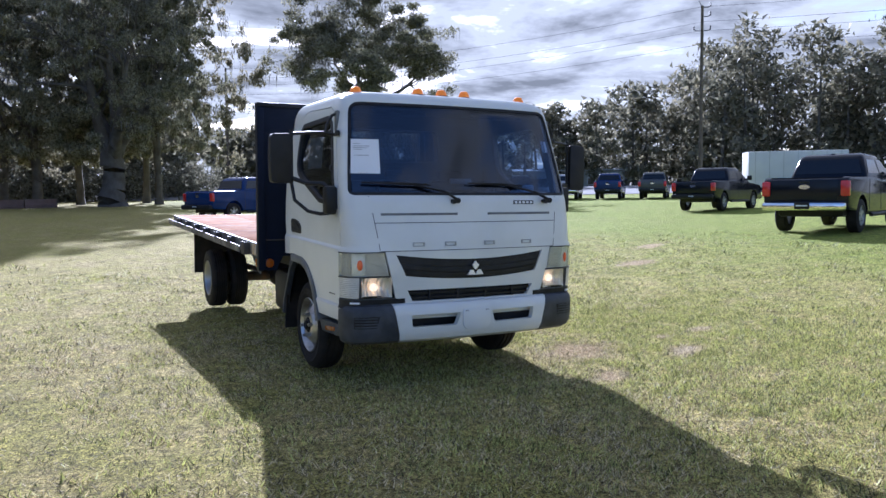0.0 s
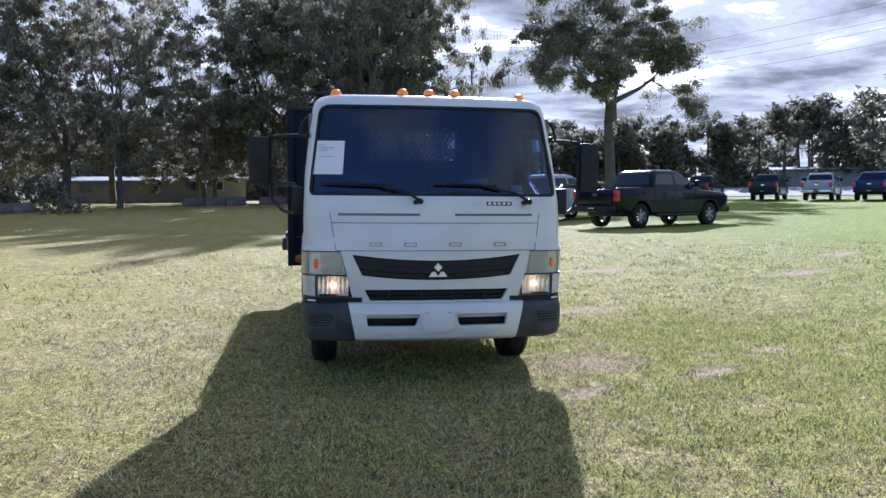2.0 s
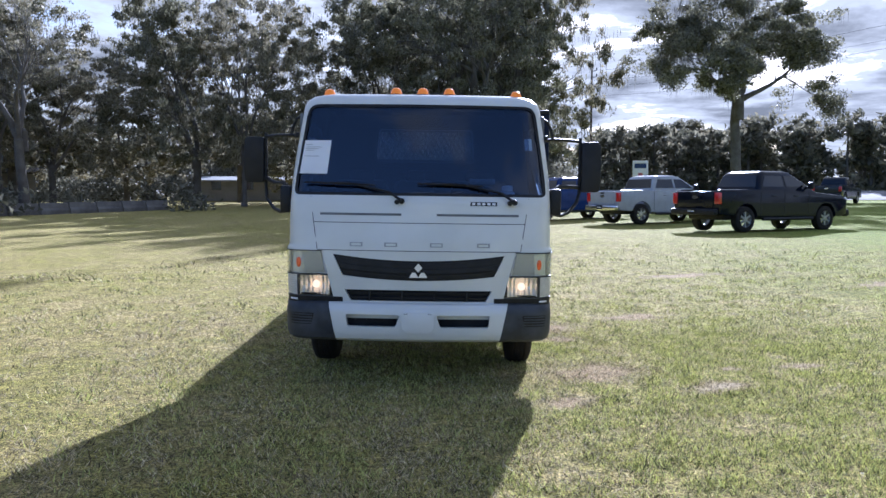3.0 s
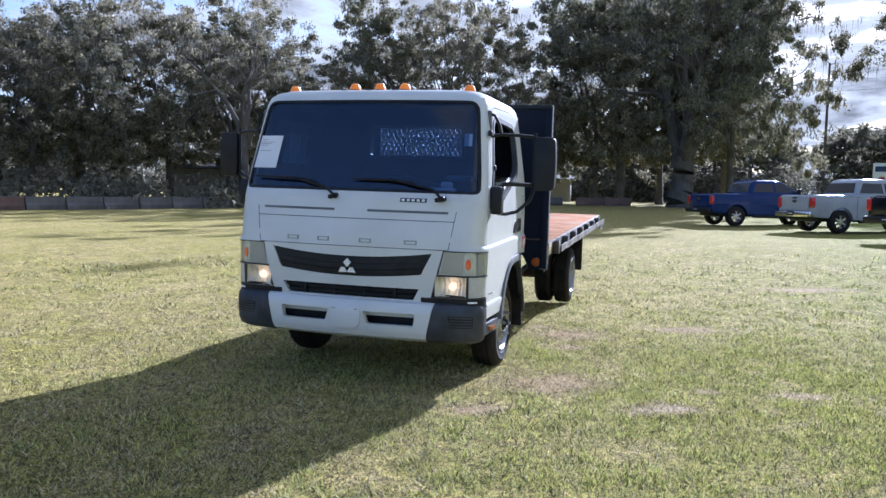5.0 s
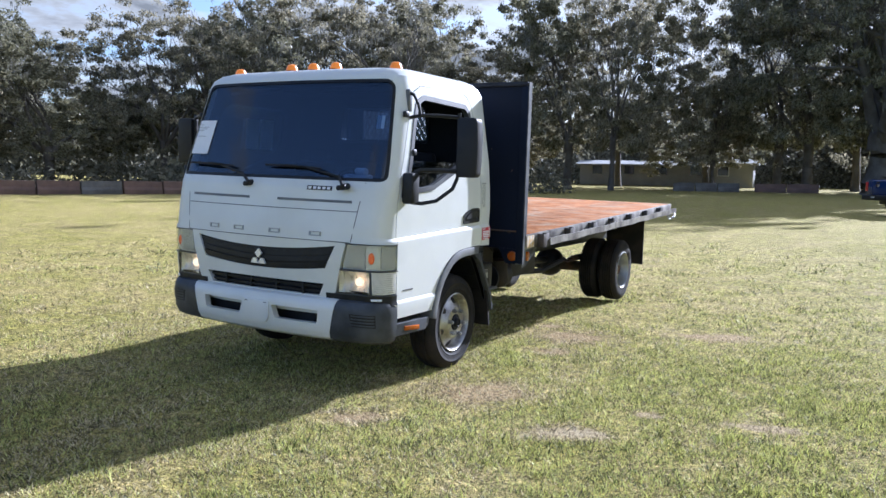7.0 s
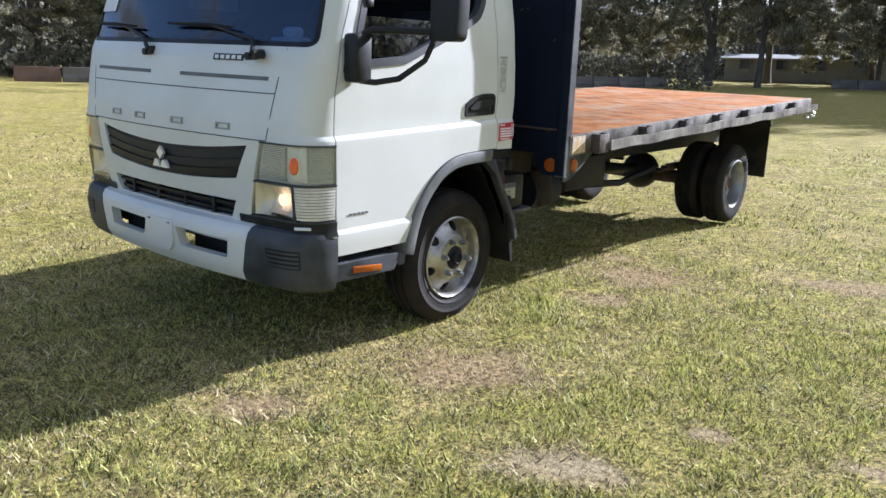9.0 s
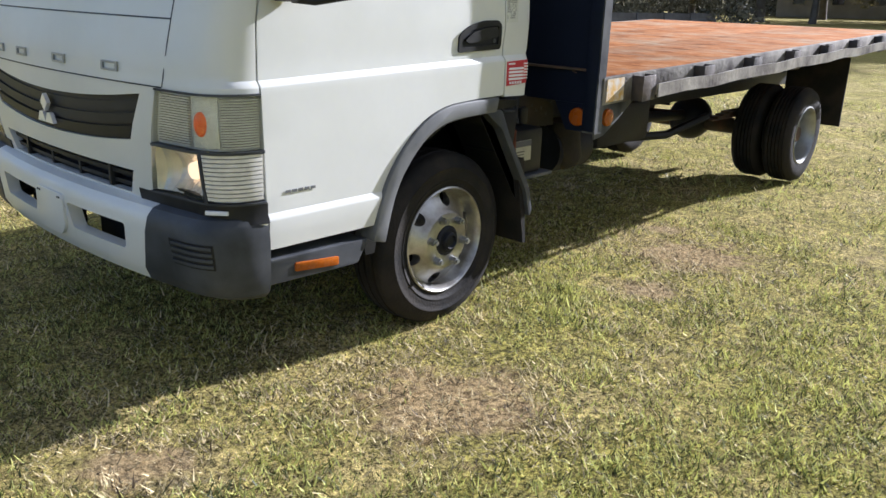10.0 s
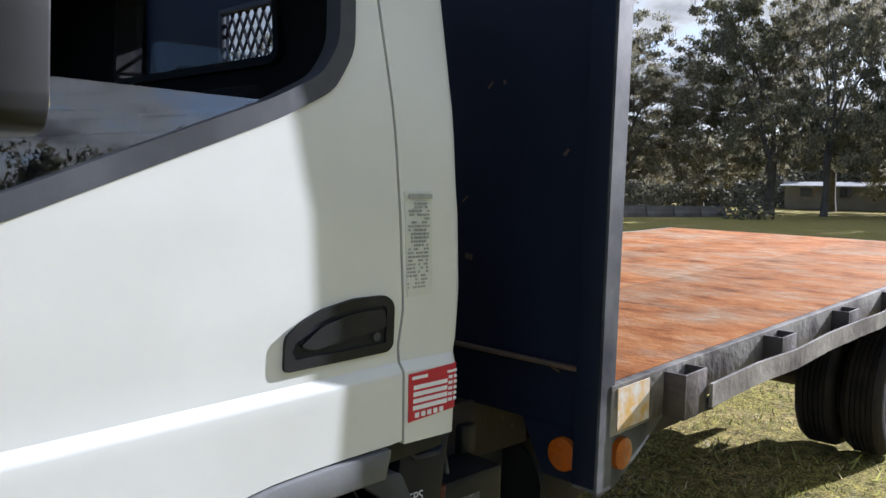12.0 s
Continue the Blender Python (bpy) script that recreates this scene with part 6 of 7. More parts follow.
def build_mirrors(t):
    for s, x0, x1, z0, z1 in ((1, 1.315, 1.478, 1.555, 1.965), (-1, 1.305, 1.472, 1.60, 1.975)):
        xc = (x0 + x1) / 2
        b = bmesh.new(); prism(b, soft_poly([(s * x0, z0), (s * (x1 - 0.012), z0), (s * x1, (z0 + z1) / 2), (s * (x1 - 0.012), z1), (s * x0, z1)], [0.02, 0.035, 0.1, 0.035, 0.02], 4), "y", -0.700, -0.620, 0.012)
        mir = part("side_mirror", b, MIRROR_SHELL, t, "large black side mirror on tube arms")
        b = bmesh.new(); box(b, (s * (xc - 0.004), -0.6175, (z0 + z1) / 2), (x1 - x0 - 0.045, 0.006, z1 - z0 - 0.05), 0.002); part("mirror_glass", b, MIRROR, mir, "mirror glass")
        # upright rod with arms to the pillar above and to the foot on the door below
        b = bmesh.new(); tube(b, [(s * (x0 - 0.010), -0.66, z1 + 0.035), (s * (x0 - 0.010), -0.66, z0 - 0.005)], 0.014, 10); part("upright_rod", b, BLACK_PLASTIC, mir, "black upright mirror rod")
        b = bmesh.new(); tube(b, [(s * 0.975, -0.80, z1 - 0.005), (s * 1.06, -0.775, z1 + 0.012), (s * 1.18, -0.72, z1 + 0.012), (s * (x0 - 0.010), -0.66, z1 + 0.004)], 0.013, 8)
        tube(b, [(s * 0.955, -0.80, 2.14), (s * 1.01, -0.79, 2.12), (s * 1.045, -0.78, 2.05), (s * 1.06, -0.775, z1 + 0.012)], 0.012, 8)
        part("upper_arm", b, BLACK_PLASTIC, mir, "bent black tube arm")
        b = bmesh.new(); box(b, (s * 0.968, -0.79, 2.08), (0.035, 0.05, 0.16), 0.012); part("bracket", b, FADED_PLASTIC, mir, "grey arm bracket")
        b = bmesh.new(); box(b, (s * 1.075, -0.905, 1.470), (0.085, 0.105, 0.215), 0.018); part("arm_foot", b, BLACK_PLASTIC, mir, "black arm foot on the door")
        b = bmesh.new(); tube(b, [(s * 1.08, -0.88, 1.572), (s * 1.11, -0.85, 1.595), (s * 1.20, -0.75, 1.598), (s * (x0 - 0.010), -0.66, z0 + 0.04)], 0.018, 8)
        tube(b, [(s * 1.08, -0.90, 1.372), (s * 1.13, -0.85, 1.366), (s * 1.20, -0.77, 1.385), (s * 1.28, -0.685, 1.47), (s * (x0 - 0.010), -0.66, z0 - 0.005)], 0.014, 8)
        part("lower_arm", b, BLACK_PLASTIC, mir)
        b = bmesh.new(); prism(b, soft_poly([(-0.95, 1.40), (-0.83, 1.41), (-0.83, 1.57), (-0.92, 1.57)], 0.015, 3), "x", s * 1.005, s * 1.036, 0.004); part("corner_cover", b, BLACK_PLASTIC, mir)


FY = -0.030


def front_wheel(t, s):
    x = s * 0.865
    b = bmesh.new()
    revolve(b, [(x - s * 0.10, 0.228), (x - s * 0.112, 0.30), (x - s * 0.098, 0.362), (x - s * 0.07, 0.379), (x - s * 0.052, 0.381), (x - s * 0.048, 0.372), (x - s * 0.040, 0.372), (x - s * 0.036, 0.383), (x - s * 0.006, 0.384), (x - s * 0.003, 0.374), (x + s * 0.003, 0.374), (x + s * 0.006, 0.384),
                (x + s * 0.036, 0.383), (x + s * 0.040, 0.372), (x + s * 0.048, 0.372), (x + s * 0.052, 0.381), (x + s * 0.07, 0.379), (x + s * 0.092, 0.366), (x + s * 0.100, 0.345), (x + s * 0.108, 0.335), (x + s * 0.1105, 0.322), (x + s * 0.1135, 0.320), (x + s * 0.1138, 0.314), (x + s * 0.111, 0.311), (x + s * 0.112, 0.29), (x + s * 0.109, 0.272), (x + s * 0.1115, 0.270), (x + s * 0.1105, 0.265), (x + s * 0.106, 0.262), (x + s * 0.100, 0.246), (x + s * 0.100, 0.228)], "x", (0, FY, 0.382), 56)
    wheel = part("front_wheel", b, RUBBER, t, "black truck tyre on an aluminium wheel", angle=50)
    o = 0.965
    prof = [(o + 0.004, 0.236), (o + 0.008, 0.230), (o + 0.002, 0.224), (o - 0.030, 0.215), (o - 0.052, 0.205), (o - 0.048, 0.196), (o - 0.028, 0.168), (o - 0.010, 0.142), (o + 0.006, 0.128), (o + 0.010, 0.118), (o + 0.010, 0.068), (o - 0.03, 0.066), (o - 0.05, 0.10), (o - 0.075, 0.20), (o - 0.13, 0.215), (o - 0.13, 0.232), (o - 0.02, 0.240)]
    b = bmesh.new(); revolve(b, [(s * a, r) for a, r in prof], "x", (0, FY, 0.382), 60)
    holes = []
    for k in range(6):
        a = 2 * math.pi * (k + 0.35) / 6
        h = bmesh.new(); c = Vector((0, FY + math.cos(a) * 0.176, 0.382 + math.sin(a) * 0.176))
        tube(h, [c + Vector((s * 0.80, 0, 0)), c + Vector((s * 1.02, 0, 0))], 0.0285, 18); holes.append(h)
    b = boolean(b, holes)
    rim = part("wheel_disc", b, ALU, wheel, "scuffed aluminium disc with round holes", angle=32)
    for k in range(6):
        a = 2 * math.pi * (k + 0.85) / 6
        c = Vector((0, FY + math.cos(a) * 0.102, 0.382 + math.sin(a) * 0.102))
        b = bmesh.new(); tube(b, [c + Vector((s * (o + 0.005), 0, 0)), c + Vector((s * (o + 0.014), 0, 0))], 0.020, 16); tube(b, [c + Vector((s * (o + 0.012), 0, 0)), c + Vector((s * (o + 0.040), 0, 0))], 0.0165, 6)
        tube(b, [c + Vector((s * (o + 0.038), 0, 0)), c + Vector((s * (o + 0.050), 0, 0))], 0.009, 10)
        part("lug_nut", b, STEEL_RIM, rim)
    b = bmesh.new(); revolve(b, [(s * (o - 0.04), 0.0), (s * (o - 0.04), 0.070), (s * (o + 0.012), 0.066), (s * (o + 0.020), 0.056), (s * (o + 0.020), 0.042), (s * (o + 0.036), 0.038), (s * (o + 0.040), 0.030), (s * (o + 0.030), 0.024), (s * (o + 0.030), 0.0)], "x", (0, FY, 0.382), 28)
    part("hub", b, BLACK_STEEL, rim, "greasy black hub")
    b = bmesh.new(); revolve(b, [(s * 0.80, 0.0), (s * 0.80, 0.20), (s * 0.83, 0.20), (s * 0.83, 0.0)], "x", (0, FY, 0.382), 28); part("brake_drum", b, RUSTY, wheel, "rusty brake")


def rear_wheel(t, s):
    y, zc = 4.28, 0.385
    for xc, nm in ((0.645, "inner_wheel"), (0.900, "outer_wheel")):
        x = s * xc
        prof = [(-0.10, 0.228), (-0.112, 0.30), (-0.098, 0.362), (-0.07, 0.379)]
        for k in range(-2, 3):
            prof += [(k * 0.028 - 0.012, 0.383), (k * 0.028 + 0.007, 0.383), (k * 0.028 + 0.009, 0.372), (k * 0.028 + 0.014, 0.372)]
        prof += [(0.07, 0.379), (0.098, 0.362), (0.112, 0.30), (0.10, 0.228)]
        b = bmesh.new(); revolve(b, [(x + s * a, r) for a, r in prof], "x", (0, y, zc), 52)
        w = part(nm, b, RUBBER, t, "black dual rear tyre", angle=50)
        b = bmesh.new(); revolve(b, [(x + s * a, r) for a, r in ((0.104, 0.236), (0.108, 0.226), (0.09, 0.215), (-0.01, 0.205), (-0.03, 0.18), (-0.02, 0.12), (-0.02, 0.075), (-0.03, 0.075), (-0.045, 0.20), (-0.10, 0.215), (-0.10, 0.235))], "x", (0, y, zc), 44)
        rim = part("rim", b, STEEL_RIM, w, "pale grey deep-dish rim")
    for k in range(6):
        a = 2 * math.pi * k / 6
        c = Vector((s * 0.88, y + math.cos(a) * 0.10, zc + math.sin(a) * 0.10))
        b = bmesh.new(); tube(b, [c, c + Vector((s * 0.03, 0, 0))], 0.016, 6); part("lug_nut", b, RUSTY, rim)
    b = bmesh.new(); revolve(b, [(s * 0.80, 0.0), (s * 0.80, 0.08), (s * 0.93, 0.07), (s * 0.94, 0.0)], "x", (0, y, zc), 20); part("hub", b, RUSTY, rim)


def build_bed(t):
    M = Matrix.Translation((0, 0.735, 1.055)) @ Matrix.Rotation(TILT_BED, 4, "X")
    L = 4.92

    def bpart(name, bm, material, parent=t, label="", **k):
        bmesh.ops.transform(bm, matrix=M, verts=bm.verts[:])
        return part(name, bm, material, parent, label, **k)
    for k in range(3):  # three long sheets side by side
        x0, x1 = (-1.195, -0.40, 0.40)[k], (-0.404, 0.396, 1.195)[k]
        b = bmesh.new(); box(b, ((x0 + x1) / 2, L / 2, -0.012), (x1 - x0 - 0.004, L, 0.024), 0.003)
        bpart("deck_sheet", b, DECK, t, "rust-stained deck sheet")
    for s in (-1, 1):
        b = bmesh.new(); prism(b, [(s * 1.196, 0.0), (s * 1.222, 0.0), (s * 1.222, -0.125), (s * 1.15, -0.125), (s * 1.15, -0.115), (s * 1.196, -0.115)], "y", 0.0, L, 0.002)
        rail = bpart("side_rail", b, RAIL, t, "chipped steel side rail")
        for k in range(7):
            y = 0.315 + 0.65 * k
            b = bmesh.new()
            w, dpt = 0.058, 0.062
            for c, sz in (((s * (1.222 + dpt - 0.004), y, -0.068), (0.008, 2 * w, 0.12)), ((s * (1.222 + dpt / 2), y - w, -0.068), (dpt, 0.008, 0.12)), ((s * (1.222 + dpt / 2), y + w, -0.068), (dpt, 0.008, 0.12))):
                box(b, c, sz, 0.002)
            bpart("stake_pocket", b, POCKET, rail, "open steel stake pocket")
        pts = [(s * 1.287, 0.385 + 0.311 * k, -0.085 + 0.006 * math.sin(k * 2.3) * (1 if s > 0 else 0.3)) for k in range(15)] + [(s * 1.287, L, -0.085)]
        b = bmesh.new()
        prev = None
        for x, y, z in pts:
            ring = [b.verts.new((x + s * dx, y, z + dz)) for dx, dz in ((0, -0.032), (0.010, -0.032), (0.010, 0.032), (0, 0.032))]
            if prev:
                for j in range(4):
                    b.faces.new((prev[j], prev[(j + 1) % 4], ring[(j + 1) % 4], ring[j]))
            else:
                b.faces.new(ring)
            prev = ring
        b.faces.new(prev[::-1])
        bpart("rub_rail", b, RAIL, rail, "dented flat rub rail", smooth=False)
        # front gusset with its round reflector
        b = bmesh.new(); prism(b, [(0.0, -0.125), (0.36, -0.125), (0.20, -0.22), (0.08, -0.28), (0.0, -0.29)], "x", s * 1.18, s * 1.188); g = bpart("gusset", b, WORN_STEEL, t)
        b = bmesh.new(); revolve(b, [(s * 1.188, 0.0), (s * 1.188, 0.042), (s * 1.202, 0.040), (s * 1.208, 0.02), (s * 1.209, 0.0)], "x", (0, 0.10, -0.195), 24); bpart("round_reflector", b, AMBER, g, "round amber reflector")
        b = bmesh.new(); box(b, (s * 1.224, 0.10, -0.062), (0.003, 0.15, 0.105)); pl = bpart("maker_sticker", b, mat("worn_sticker", (0.62, 0.60, 0.55), 0.6, vary=0.3, scale=30, tint=(0.60, 0.36, 0.08)), rail, "worn white and orange sticker", smooth=False)
        # rear corner: lamp and chain
        b = bmesh.new(); box(b, (s * 1.17, L + 0.01, -0.085), (0.10, 0.03, 0.09), 0.01); bpart("tail_lamp", b, RED_LENS, t, "red tail lamp")
        b = bmesh.new()
        rg = random.Random(4)
        for k in range(16):
            c = Vector((s * (1.24 + 0.03 * math.sin(k)), L - 0.26 + 0.018 * k, -0.14 - 0.05 * math.sin(k * 0.9)))
            mm = Matrix.Translation(c) @ Matrix.Rotation(rg.uniform(0, 3), 4, "Z") @ Matrix.Rotation(rg.uniform(0, 3), 4, "X")
            tube(b, [mm @ Vector((0.022 * math.cos(a), 0.014 * math.sin(a), 0)) for a in (2 * math.pi * j / 10 for j in range(11))], 0.005, 5, False)
        bpart("tie_chain", b, STEEL_RIM, t, "loose steel chain") if s > 0 else b.free()
    b = bmesh.new(); box(b, (0, L + 0.006, -0.065), (2.44, 0.012, 0.13), 0.002); bpart("rear_sill", b, RAIL, t, "steel rear sill")
    b = bmesh.new(); box(b, (0, L - 0.35, -0.30), (1.7, 0.10, 0.10), 0.01); bpart("rear_beam", b, BLACK_STEEL, t)
    for k in range(12):
        b = bmesh.new(); box(b, (0, 0.18 + 0.42 * k, -0.066), (2.34, 0.05, 0.084)); bpart("cross_member", b, BLACK_STEEL, t)
    for s in (-1, 1):
        b = bmesh.new(); box(b, (s * 0.43, L / 2, -0.16), (0.07, L - 0.1, 0.10)); bpart("long_sill", b, BLACK_STEEL, t)


def build_headboard(t):
    y0, y1 = 0.722, 0.748
    sheet = yprism([(-1.15, 0.93), (1.15, 0.93), (1.15, 2.345), (-1.15, 2.345)], y0, y1)
    sheet = boolean(sheet, [yprism([(-0.52, 1.84), (0.46, 1.84), (0.46, 2.14), (-0.52, 2.14)], 0.5, 1.0)])
    hb = part("headboard", sheet, HEADBOARD, t, "tall navy-black steel headboard behind the cab", smooth=False)
    for s in (-1, 1):
        b = bmesh.new(); prism(b, [(s * 1.15, 0.695), (s * 1.218, 0.695), (s * 1.218, 0.755), (s * 1.15, 0.755), (s * 1.15, 0.747), (s * 1.21, 0.747), (s * 1.21, 0.703), (s * 1.15, 0.703)], "z", 0.80, 2.36)
        post = part("corner_post", b, WORN_STEEL if s > 0 else BLACK_STEEL, hb, "scraped steel corner post", smooth=False)
        b = bmesh.new(); box(b, (s * 1.180, 0.6925, 1.58), (0.062, 0.005, 1.54), 0.001); part("front_flange", b, HEADBOARD, post, "navy painted front face of the post")
        b = bmesh.new(); prism(b, [(s * 1.15, 0.93), (s * 1.15, 0.80), (s * 1.045, 0.80), (s * 0.975, 0.93)], "y", 0.715, 0.730); w = part("lower_gusset", b, HEADBOARD, hb)
        b = bmesh.new(); revolve(b, [(0.714, 0.0), (0.714, 0.043), (0.700, 0.041), (0.694, 0.02), (0.693, 0.0)], "y", (s * 1.110, 0, 0.868), 24); part("round_reflector", b, AMBER, w, "round amber reflector")
    rg = random.Random(12)
    for k in range(7):  # scrapes through the paint
        x, z = rg.uniform(0.55, 1.12), rg.uniform(1.0, 2.2)
        b = bmesh.new(); box(b, (x, 0.7215, z), (rg.uniform(0.006, 0.03), 0.0012, rg.uniform(0.004, 0.02)), 0.0, Matrix.Rotation(rg.uniform(-0.8, 0.8), 4, "Y")); part("paint_scrape", b, RUSTY, hb, "small rusty scrape in the paint")
    b = bmesh.new(); box(b, (0, 0.722, 2.345), (2.42, 0.09, 0.035), 0.004); part("top_rail", b, BLACK_STEEL, hb)
    b = bmesh.new(); box(b, (0, 0.715, 1.085), (2.28, 0.018, 0.012), 0.003); part("weld_line", b, RUSTY, hb)
    b = bmesh.new()
    for z in (1.835, 2.145):
        box(b, (-0.03, 0.722, z), (1.02, 0.022, 0.022), 0.003)
    for x in (-0.53, 0.47):
        box(b, (x, 0.722, 1.99), (0.022, 0.022, 0.33), 0.003)
    part("guard_frame", b, BLACK_STEEL, hb)
    b = bmesh.new()
    w, h = 0.052, 0.088
    x = -0.52 - 0.30 * w / h
    while x < 0.46:
        for d in (1, -1):
            p, q = Vector((x, 0.735, 1.84 if d > 0 else 2.14)), Vector((x + 0.30 * w / h, 0.735, 2.14 if d > 0 else 1.84))
            if p.x < -0.52:
                p = p.lerp(q, (-0.52 - p.x) / (q.x - p.x))
            if q.x > 0.46:
                q = p.lerp(q, (0.46 - p.x) / (q.x - p.x))
            tube(b, [p, q], 0.0055, 4)
        x += w
    part("mesh_guard", b, BLACK_STEEL, hb, "diamond expanded-metal window guard", smooth=False)


def build_chassis(t):
    for s in (-1, 1):
        b = bmesh.new(); box(b, (s * 0.40, 2.35, 0.78), (0.06, 6.4, 0.19), 0.005); part("frame_rail", b, BLACK_STEEL, t, "black chassis rail")
        b = bmesh.new()
        for k in range(4):
            box(b, (s * 0.46, 4.25, 0.50 + 0.014 * k), (0.07, 1.25 - 0.2 * k, 0.012))
        part("leaf_spring", b, RUSTY, t, "rusty leaf springs")
        b = bmesh.new(); prism(b, [(4.93, 0.985), (4.945, 0.985), (4.965, 0.40), (4.945, 0.40)], "x", s * 0.55, s * 1.06); part("mud_flap", b, RUBBER, t, "large black rubber mud flap")
        b = bmesh.new()
        for k in range(3):
            box(b, (s * 0.46, 0.0, 0.42 + 0.014 * k), (0.07, 1.0 - 0.2 * k, 0.012))
        part("leaf_spring", b, RUSTY, t)
    b = bmesh.new(); tube(b, [(-0.95, 4.28, 0.385), (-0.18, 4.28, 0.385), (0.18, 4.28, 0.385), (0.95, 4.28, 0.385)], [0.06, 0.07, 0.07, 0.06], 14); axle = part("rear_axle", b, RUSTY, t, "rear axle")
    b = bmesh.new(); bmesh.ops.create_uvsphere(b, u_segments=18, v_segments=10, radius=0.19, matrix=Matrix.Translation((0, 4.28, 0.41))); part("differential", b, BLACK_STEEL, axle)
    b = bmesh.new(); tube(b, [(0, 4.1, 0.45), (0, 1.2, 0.60)], 0.045, 12); part("drive_shaft", b, BLACK_STEEL, t)
    b = bmesh.new(); tube(b, [(-0.9, 0.0, 0.36), (0.9, 0.0, 0.36)], 0.05, 10); part("front_axle", b, RUSTY, t)
    b = bmesh.new(); box(b, (0, 0.30, 0.72), (0.62, 1.0, 0.40), 0.08); part("gearbox", b, BLACK_STEEL, t)
    b = bmesh.new(); box(b, (0, -0.75, 0.60), (1.5, 0.5, 0.30), 0.05); part("radiator_block", b, BLACK_STEEL, t)
    # left side behind the cab: step, tank with a label, air tank
    b = bmesh.new(); box(b, (0.77, 0.568, 0.69), (0.32, 0.27, 0.22), 0.02); tank = part("urea_tank", b, BLACK_PLASTIC, t, "black plastic tank with a pale label")
    b = bmesh.new(); box(b, (0.9315, 0.54, 0.684), (0.003, 0.125, 0.068)); box(b, (0.9312, 0.54, 0.734), (0.002, 0.127, 0.028)); lab = part("tank_label", b, STEEL_RIM, tank, smooth=False)
    bar_label(lab, "print_bar", [(-0.02, 0.012, 0.06, 0.006), (-0.022, -0.002, 0.055, 0.005), (-0.02, -0.016, 0.06, 0.005), (0.0, 0.049, 0.124, 0.026)], INK, Matrix.Translation((0.9335, 0.54, 0.684)) @ Matrix.Rotation(math.pi / 2, 4, "Z"))
    b = bmesh.new(); box(b, (0.77, 0.60, 0.568), (0.36, 0.34, 0.018), 0.004); part("tank_shelf", b, WORN_STEEL, t, "worn steel shelf")
    b = bmesh.new(); prism(b, [(0.46, 0.84), (0.50, 0.905), (0.60, 0.932), (0.76, 0.936), (0.90, 0.895), (0.955, 0.86), (0.97, 0.765), (0.62, 0.772), (0.47, 0.80)], "x", 0.785, 0.80, 0.003); guard = part("dust_guard", b, DUSTY, t, "dusty perforated splash guard")
    b = bmesh.new()
    for k in range(9):
        y, z = 0.60 + 0.042 * k, 0.875 + 0.016 * math.sin(k * 1.7) - 0.035 * (k % 2)
        tube(b, [(0.798, y, z), (0.8015, y, z)], 0.0075, 8)
    tagged(part("holes", b, BLACK_PLASTIC, guard), "small round holes", kind="stuff")
    b = bmesh.new(); box(b, (0.81, 0.68, 0.84), (0.03, 0.06, 0.08), 0.008); part("valve", b, BLACK_PLASTIC, guard)
    b = bmesh.new(); prism(b, soft_poly([(0.28, 0.72), (0.42, 0.72), (0.46, 0.97), (0.30, 0.97)], 0.03, 3), "x", 0.78, 0.96, 0.01); latch = part("cab_latch_cover", b, BLACK_STEEL, t, "black latch cover with white lettering")
    words(latch, "EPS", 0.034, Matrix.Translation((0.9635, 0.318, 0.802)) @ Matrix.Rotation(math.pi / 2, 4, "Z") @ Matrix.Rotation(math.pi / 2, 4, "X"), PAPER)
    b = bmesh.new(); tube(b, [(0.95, 0.295, 0.995), (0.962, 0.31, 0.93), (0.966, 0.335, 0.908), (0.966, 0.41, 0.904), (0.962, 0.425, 0.915), (0.95, 0.43, 0.98)], 0.007, 8); tube(b, [(0.95, 0.42, 0.985), (0.955, 0.455, 0.84)], 0.006, 8); tube(b, [(0.94, 0.33, 0.965), (0.94, 0.40, 0.955)], 0.014, 8); part("latch_handle", b, WORN_STEEL, t)
    b = bmesh.new(); tube(b, [(0.945, 0.445, 0.81), (0.945, 0.447, 0.69)], 0.012, 8); part("rust_grip", b, RUST_ORANGE, t, "rusty grip")
    b = bmesh.new(); tube(b, [(0.72, 0.98, 0.62), (0.72, 1.30, 0.62)], 0.13, 20); part("air_tank", b, BLACK_STEEL, t, "black air tank")
    b = bmesh.new(); tube(b, [(0.80, 1.07, 0.78), (0.80, 1.08, 0.66), (0.81, 1.10, 0.57), (0.82, 1.11, 0.53)], [0.085, 0.09, 0.085, 0.05], 14); part("brake_chamber", b, DUSTY, t, "rusty brake chamber")
    b = bmesh.new(); box(b, (0.56, 1.95, 0.66), (0.22, 0.62, 0.26), 0.03); part("equipment_box", b, BLACK_STEEL, t, "dark box on the chassis rail")
    b = bmesh.new(); tube(b, [(0.60, 1.55, 0.60), (0.62, 1.2, 0.55), (0.66, 0.95, 0.60), (0.80, 0.80, 0.72)], 0.022, 8); tube(b, [(0.50, 2.2, 0.52), (0.52, 2.8, 0.48), (0.50, 3.5, 0.55)], 0.03, 8); part("air_hose", b, BLACK_STEEL, t, "black hoses under the deck")
    b = bmesh.new(); box(b, (0.62, 0.84, 0.66), (0.24, 0.22, 0.30), 0.03); part("valve_box", b, BLACK_STEEL, t, "greasy valve box")
    # right side: fuel tank and exhaust
    b = bmesh.new(); box(b, (-0.72, 0.85, 0.58), (0.46, 0.62, 0.40), 0.06); part("fuel_tank", b, BLACK_STEEL, t, "black fuel tank")
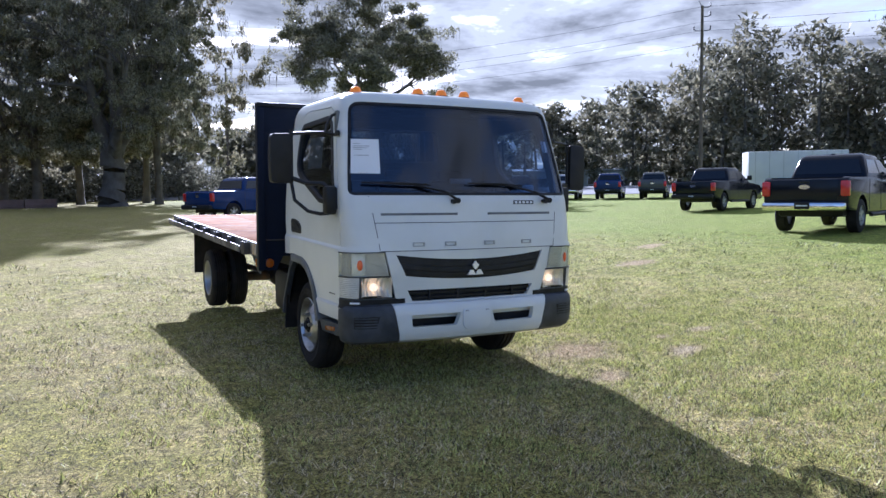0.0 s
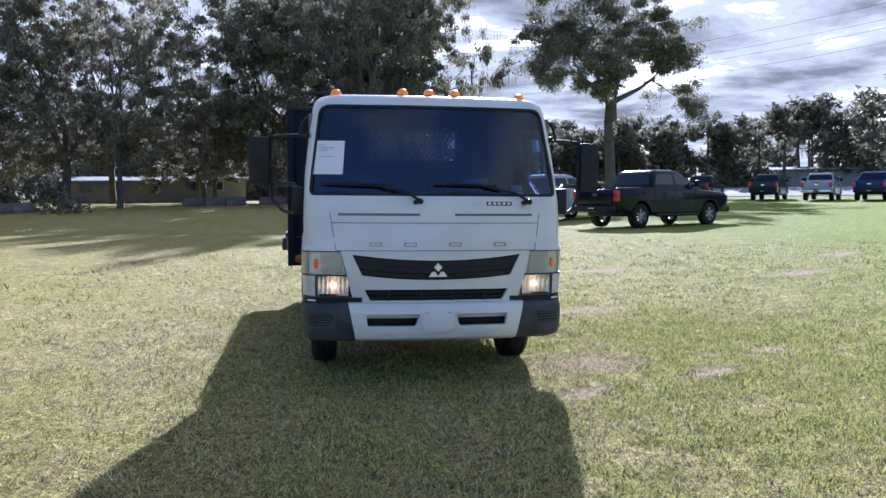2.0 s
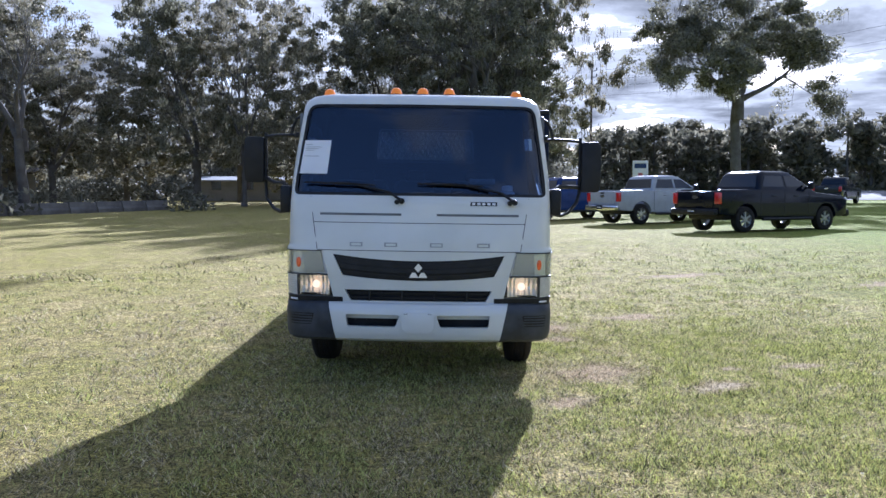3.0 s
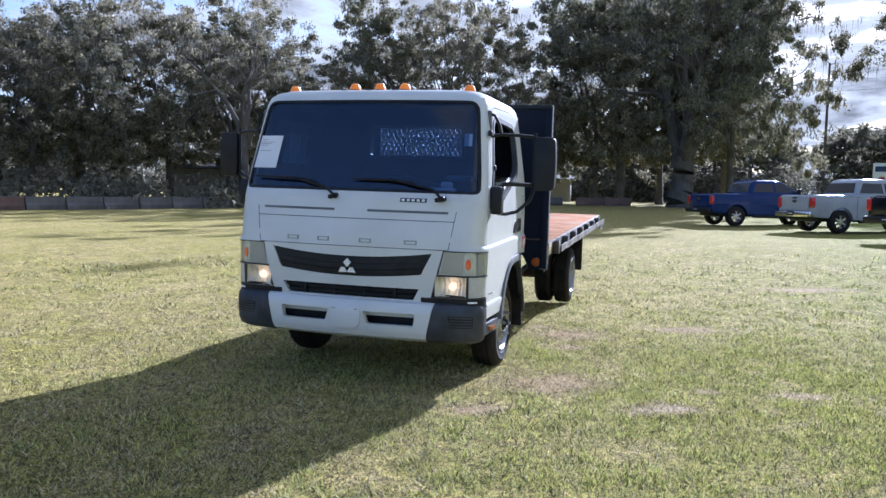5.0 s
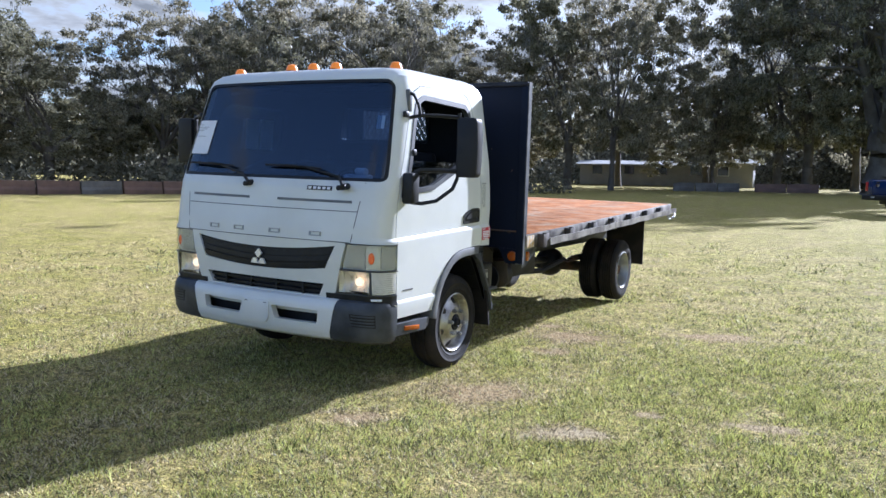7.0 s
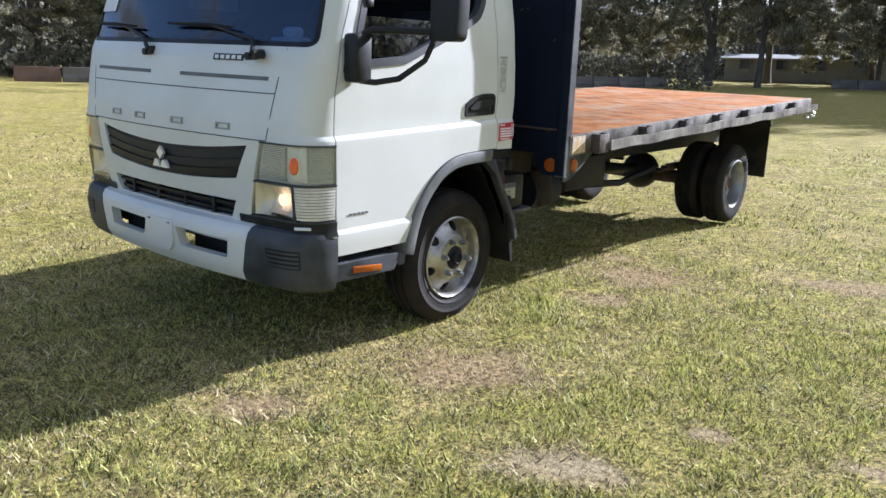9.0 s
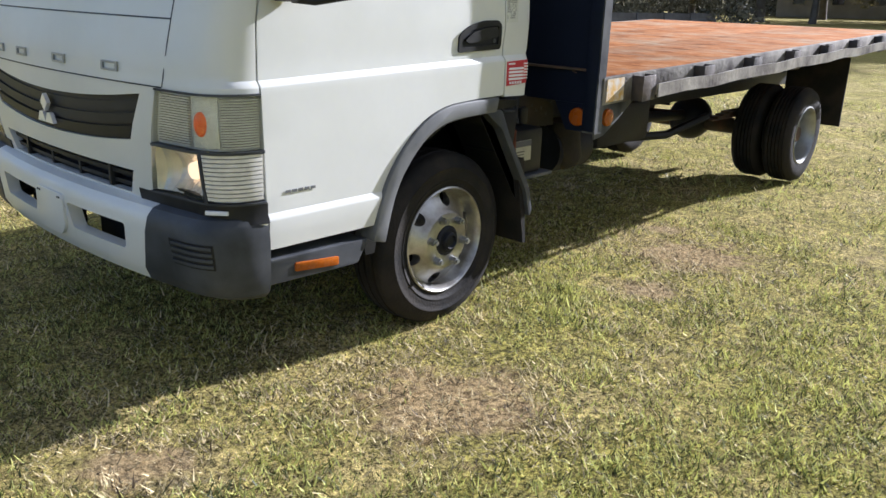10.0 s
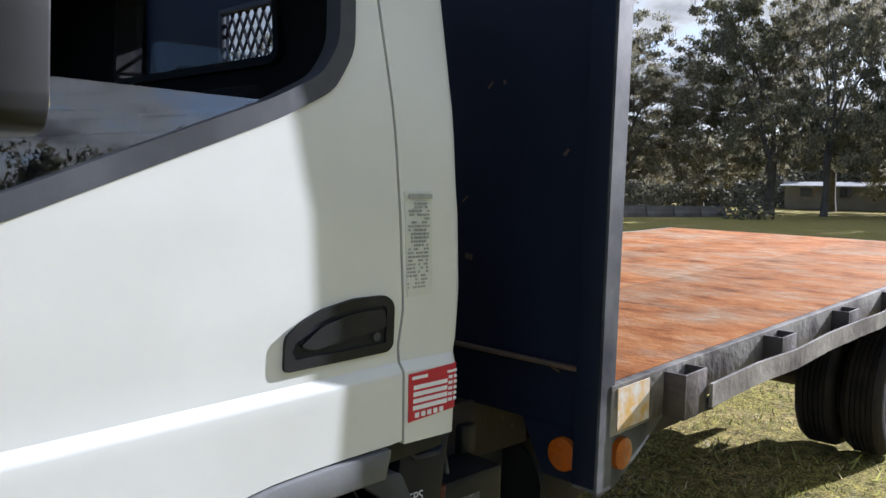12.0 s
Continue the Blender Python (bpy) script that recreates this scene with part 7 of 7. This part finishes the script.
    b = bmesh.new(); box(b, (-0.72, 0.45, 0.66), (0.40, 0.14, 0.34), 0.03); part("battery_box", b, STEEL_RIM, t, "pale grey battery cover")
    b = bmesh.new(); tube(b, [(-0.55, 1.1, 0.46), (-0.62, 0.95, 0.38), (-0.86, 0.80, 0.36)], 0.05, 12); part("exhaust", b, RUSTY, t, "rusty exhaust pipe")
    for y in (1.6, 2.4, 3.2):
        b = bmesh.new(); box(b, (0, y, 0.79), (0.78, 0.06, 0.15)); part("frame_cross_beam", b, BLACK_STEEL, t)
    b = bmesh.new(); tube(b, [(0.45, 1.6, 0.80), (0.47, 2.2, 0.70), (0.46, 2.9, 0.78)], 0.02, 8); part("brake_hose", b, BLACK_STEEL, t)
    b = bmesh.new(); tube(b, [(0.0, 5.2, 0.72), (0.50, 5.35, 0.84), (0.92, 5.42, 0.92)], 0.03, 8); part("tail_pipe", b, BLACK_STEEL, t)


def flare(t):
    """The cab widens from the roof down to the belt line and a little from the lamps to its rear wall."""
    for ob in t.children_recursive:
        if ob.type != "MESH":
            continue
        for v in ob.data.vertices:
            x, y, z = v.co
            g = float(np.interp(z, [1.66, 2.2, 2.34], [1.0, 0.12, 0.0]))
            back = min(1.0, max(0.0, (y + 1.0) / 1.2))
            v.co.x = x * (1 + g * (0.038 + 0.022 * back))
            if ob.name.split(".")[0] == "window_pane" and x > 0:  # the wound-down pane leans inwards
                v.co.x -= 0.028 * (z - 1.45)
            if ob.name.split(".")[0] in ("door", "cab_shell", "red_sticker", "printed_line"):  # the crease rises towards the rear
                v.co.z = z + 0.040 * back * float(np.interp(z, [0.99, 1.10, 1.13, 1.24], [0.0, 1.0, 1.0, 0.0])) * min(1.0, max(0.0, (abs(x) - 0.9) / 0.06))


def build_truck():
    t = thing("flatbed_truck", "white cab-over flatbed truck with a rust-stained deck, parked on grass", "truck", m=pose(0, 0, 0, 0.3, 0.9, 0))
    build_cab(t)
    build_cabin_inside(t)
    flare(t)
    for s in (-1, 1):
        front_wheel(t, s)
    build_mirrors(t)
    for s in (-1, 1):
        rear_wheel(t, s)
    build_bed(t)
    build_headboard(t)
    build_chassis(t)


build_truck()
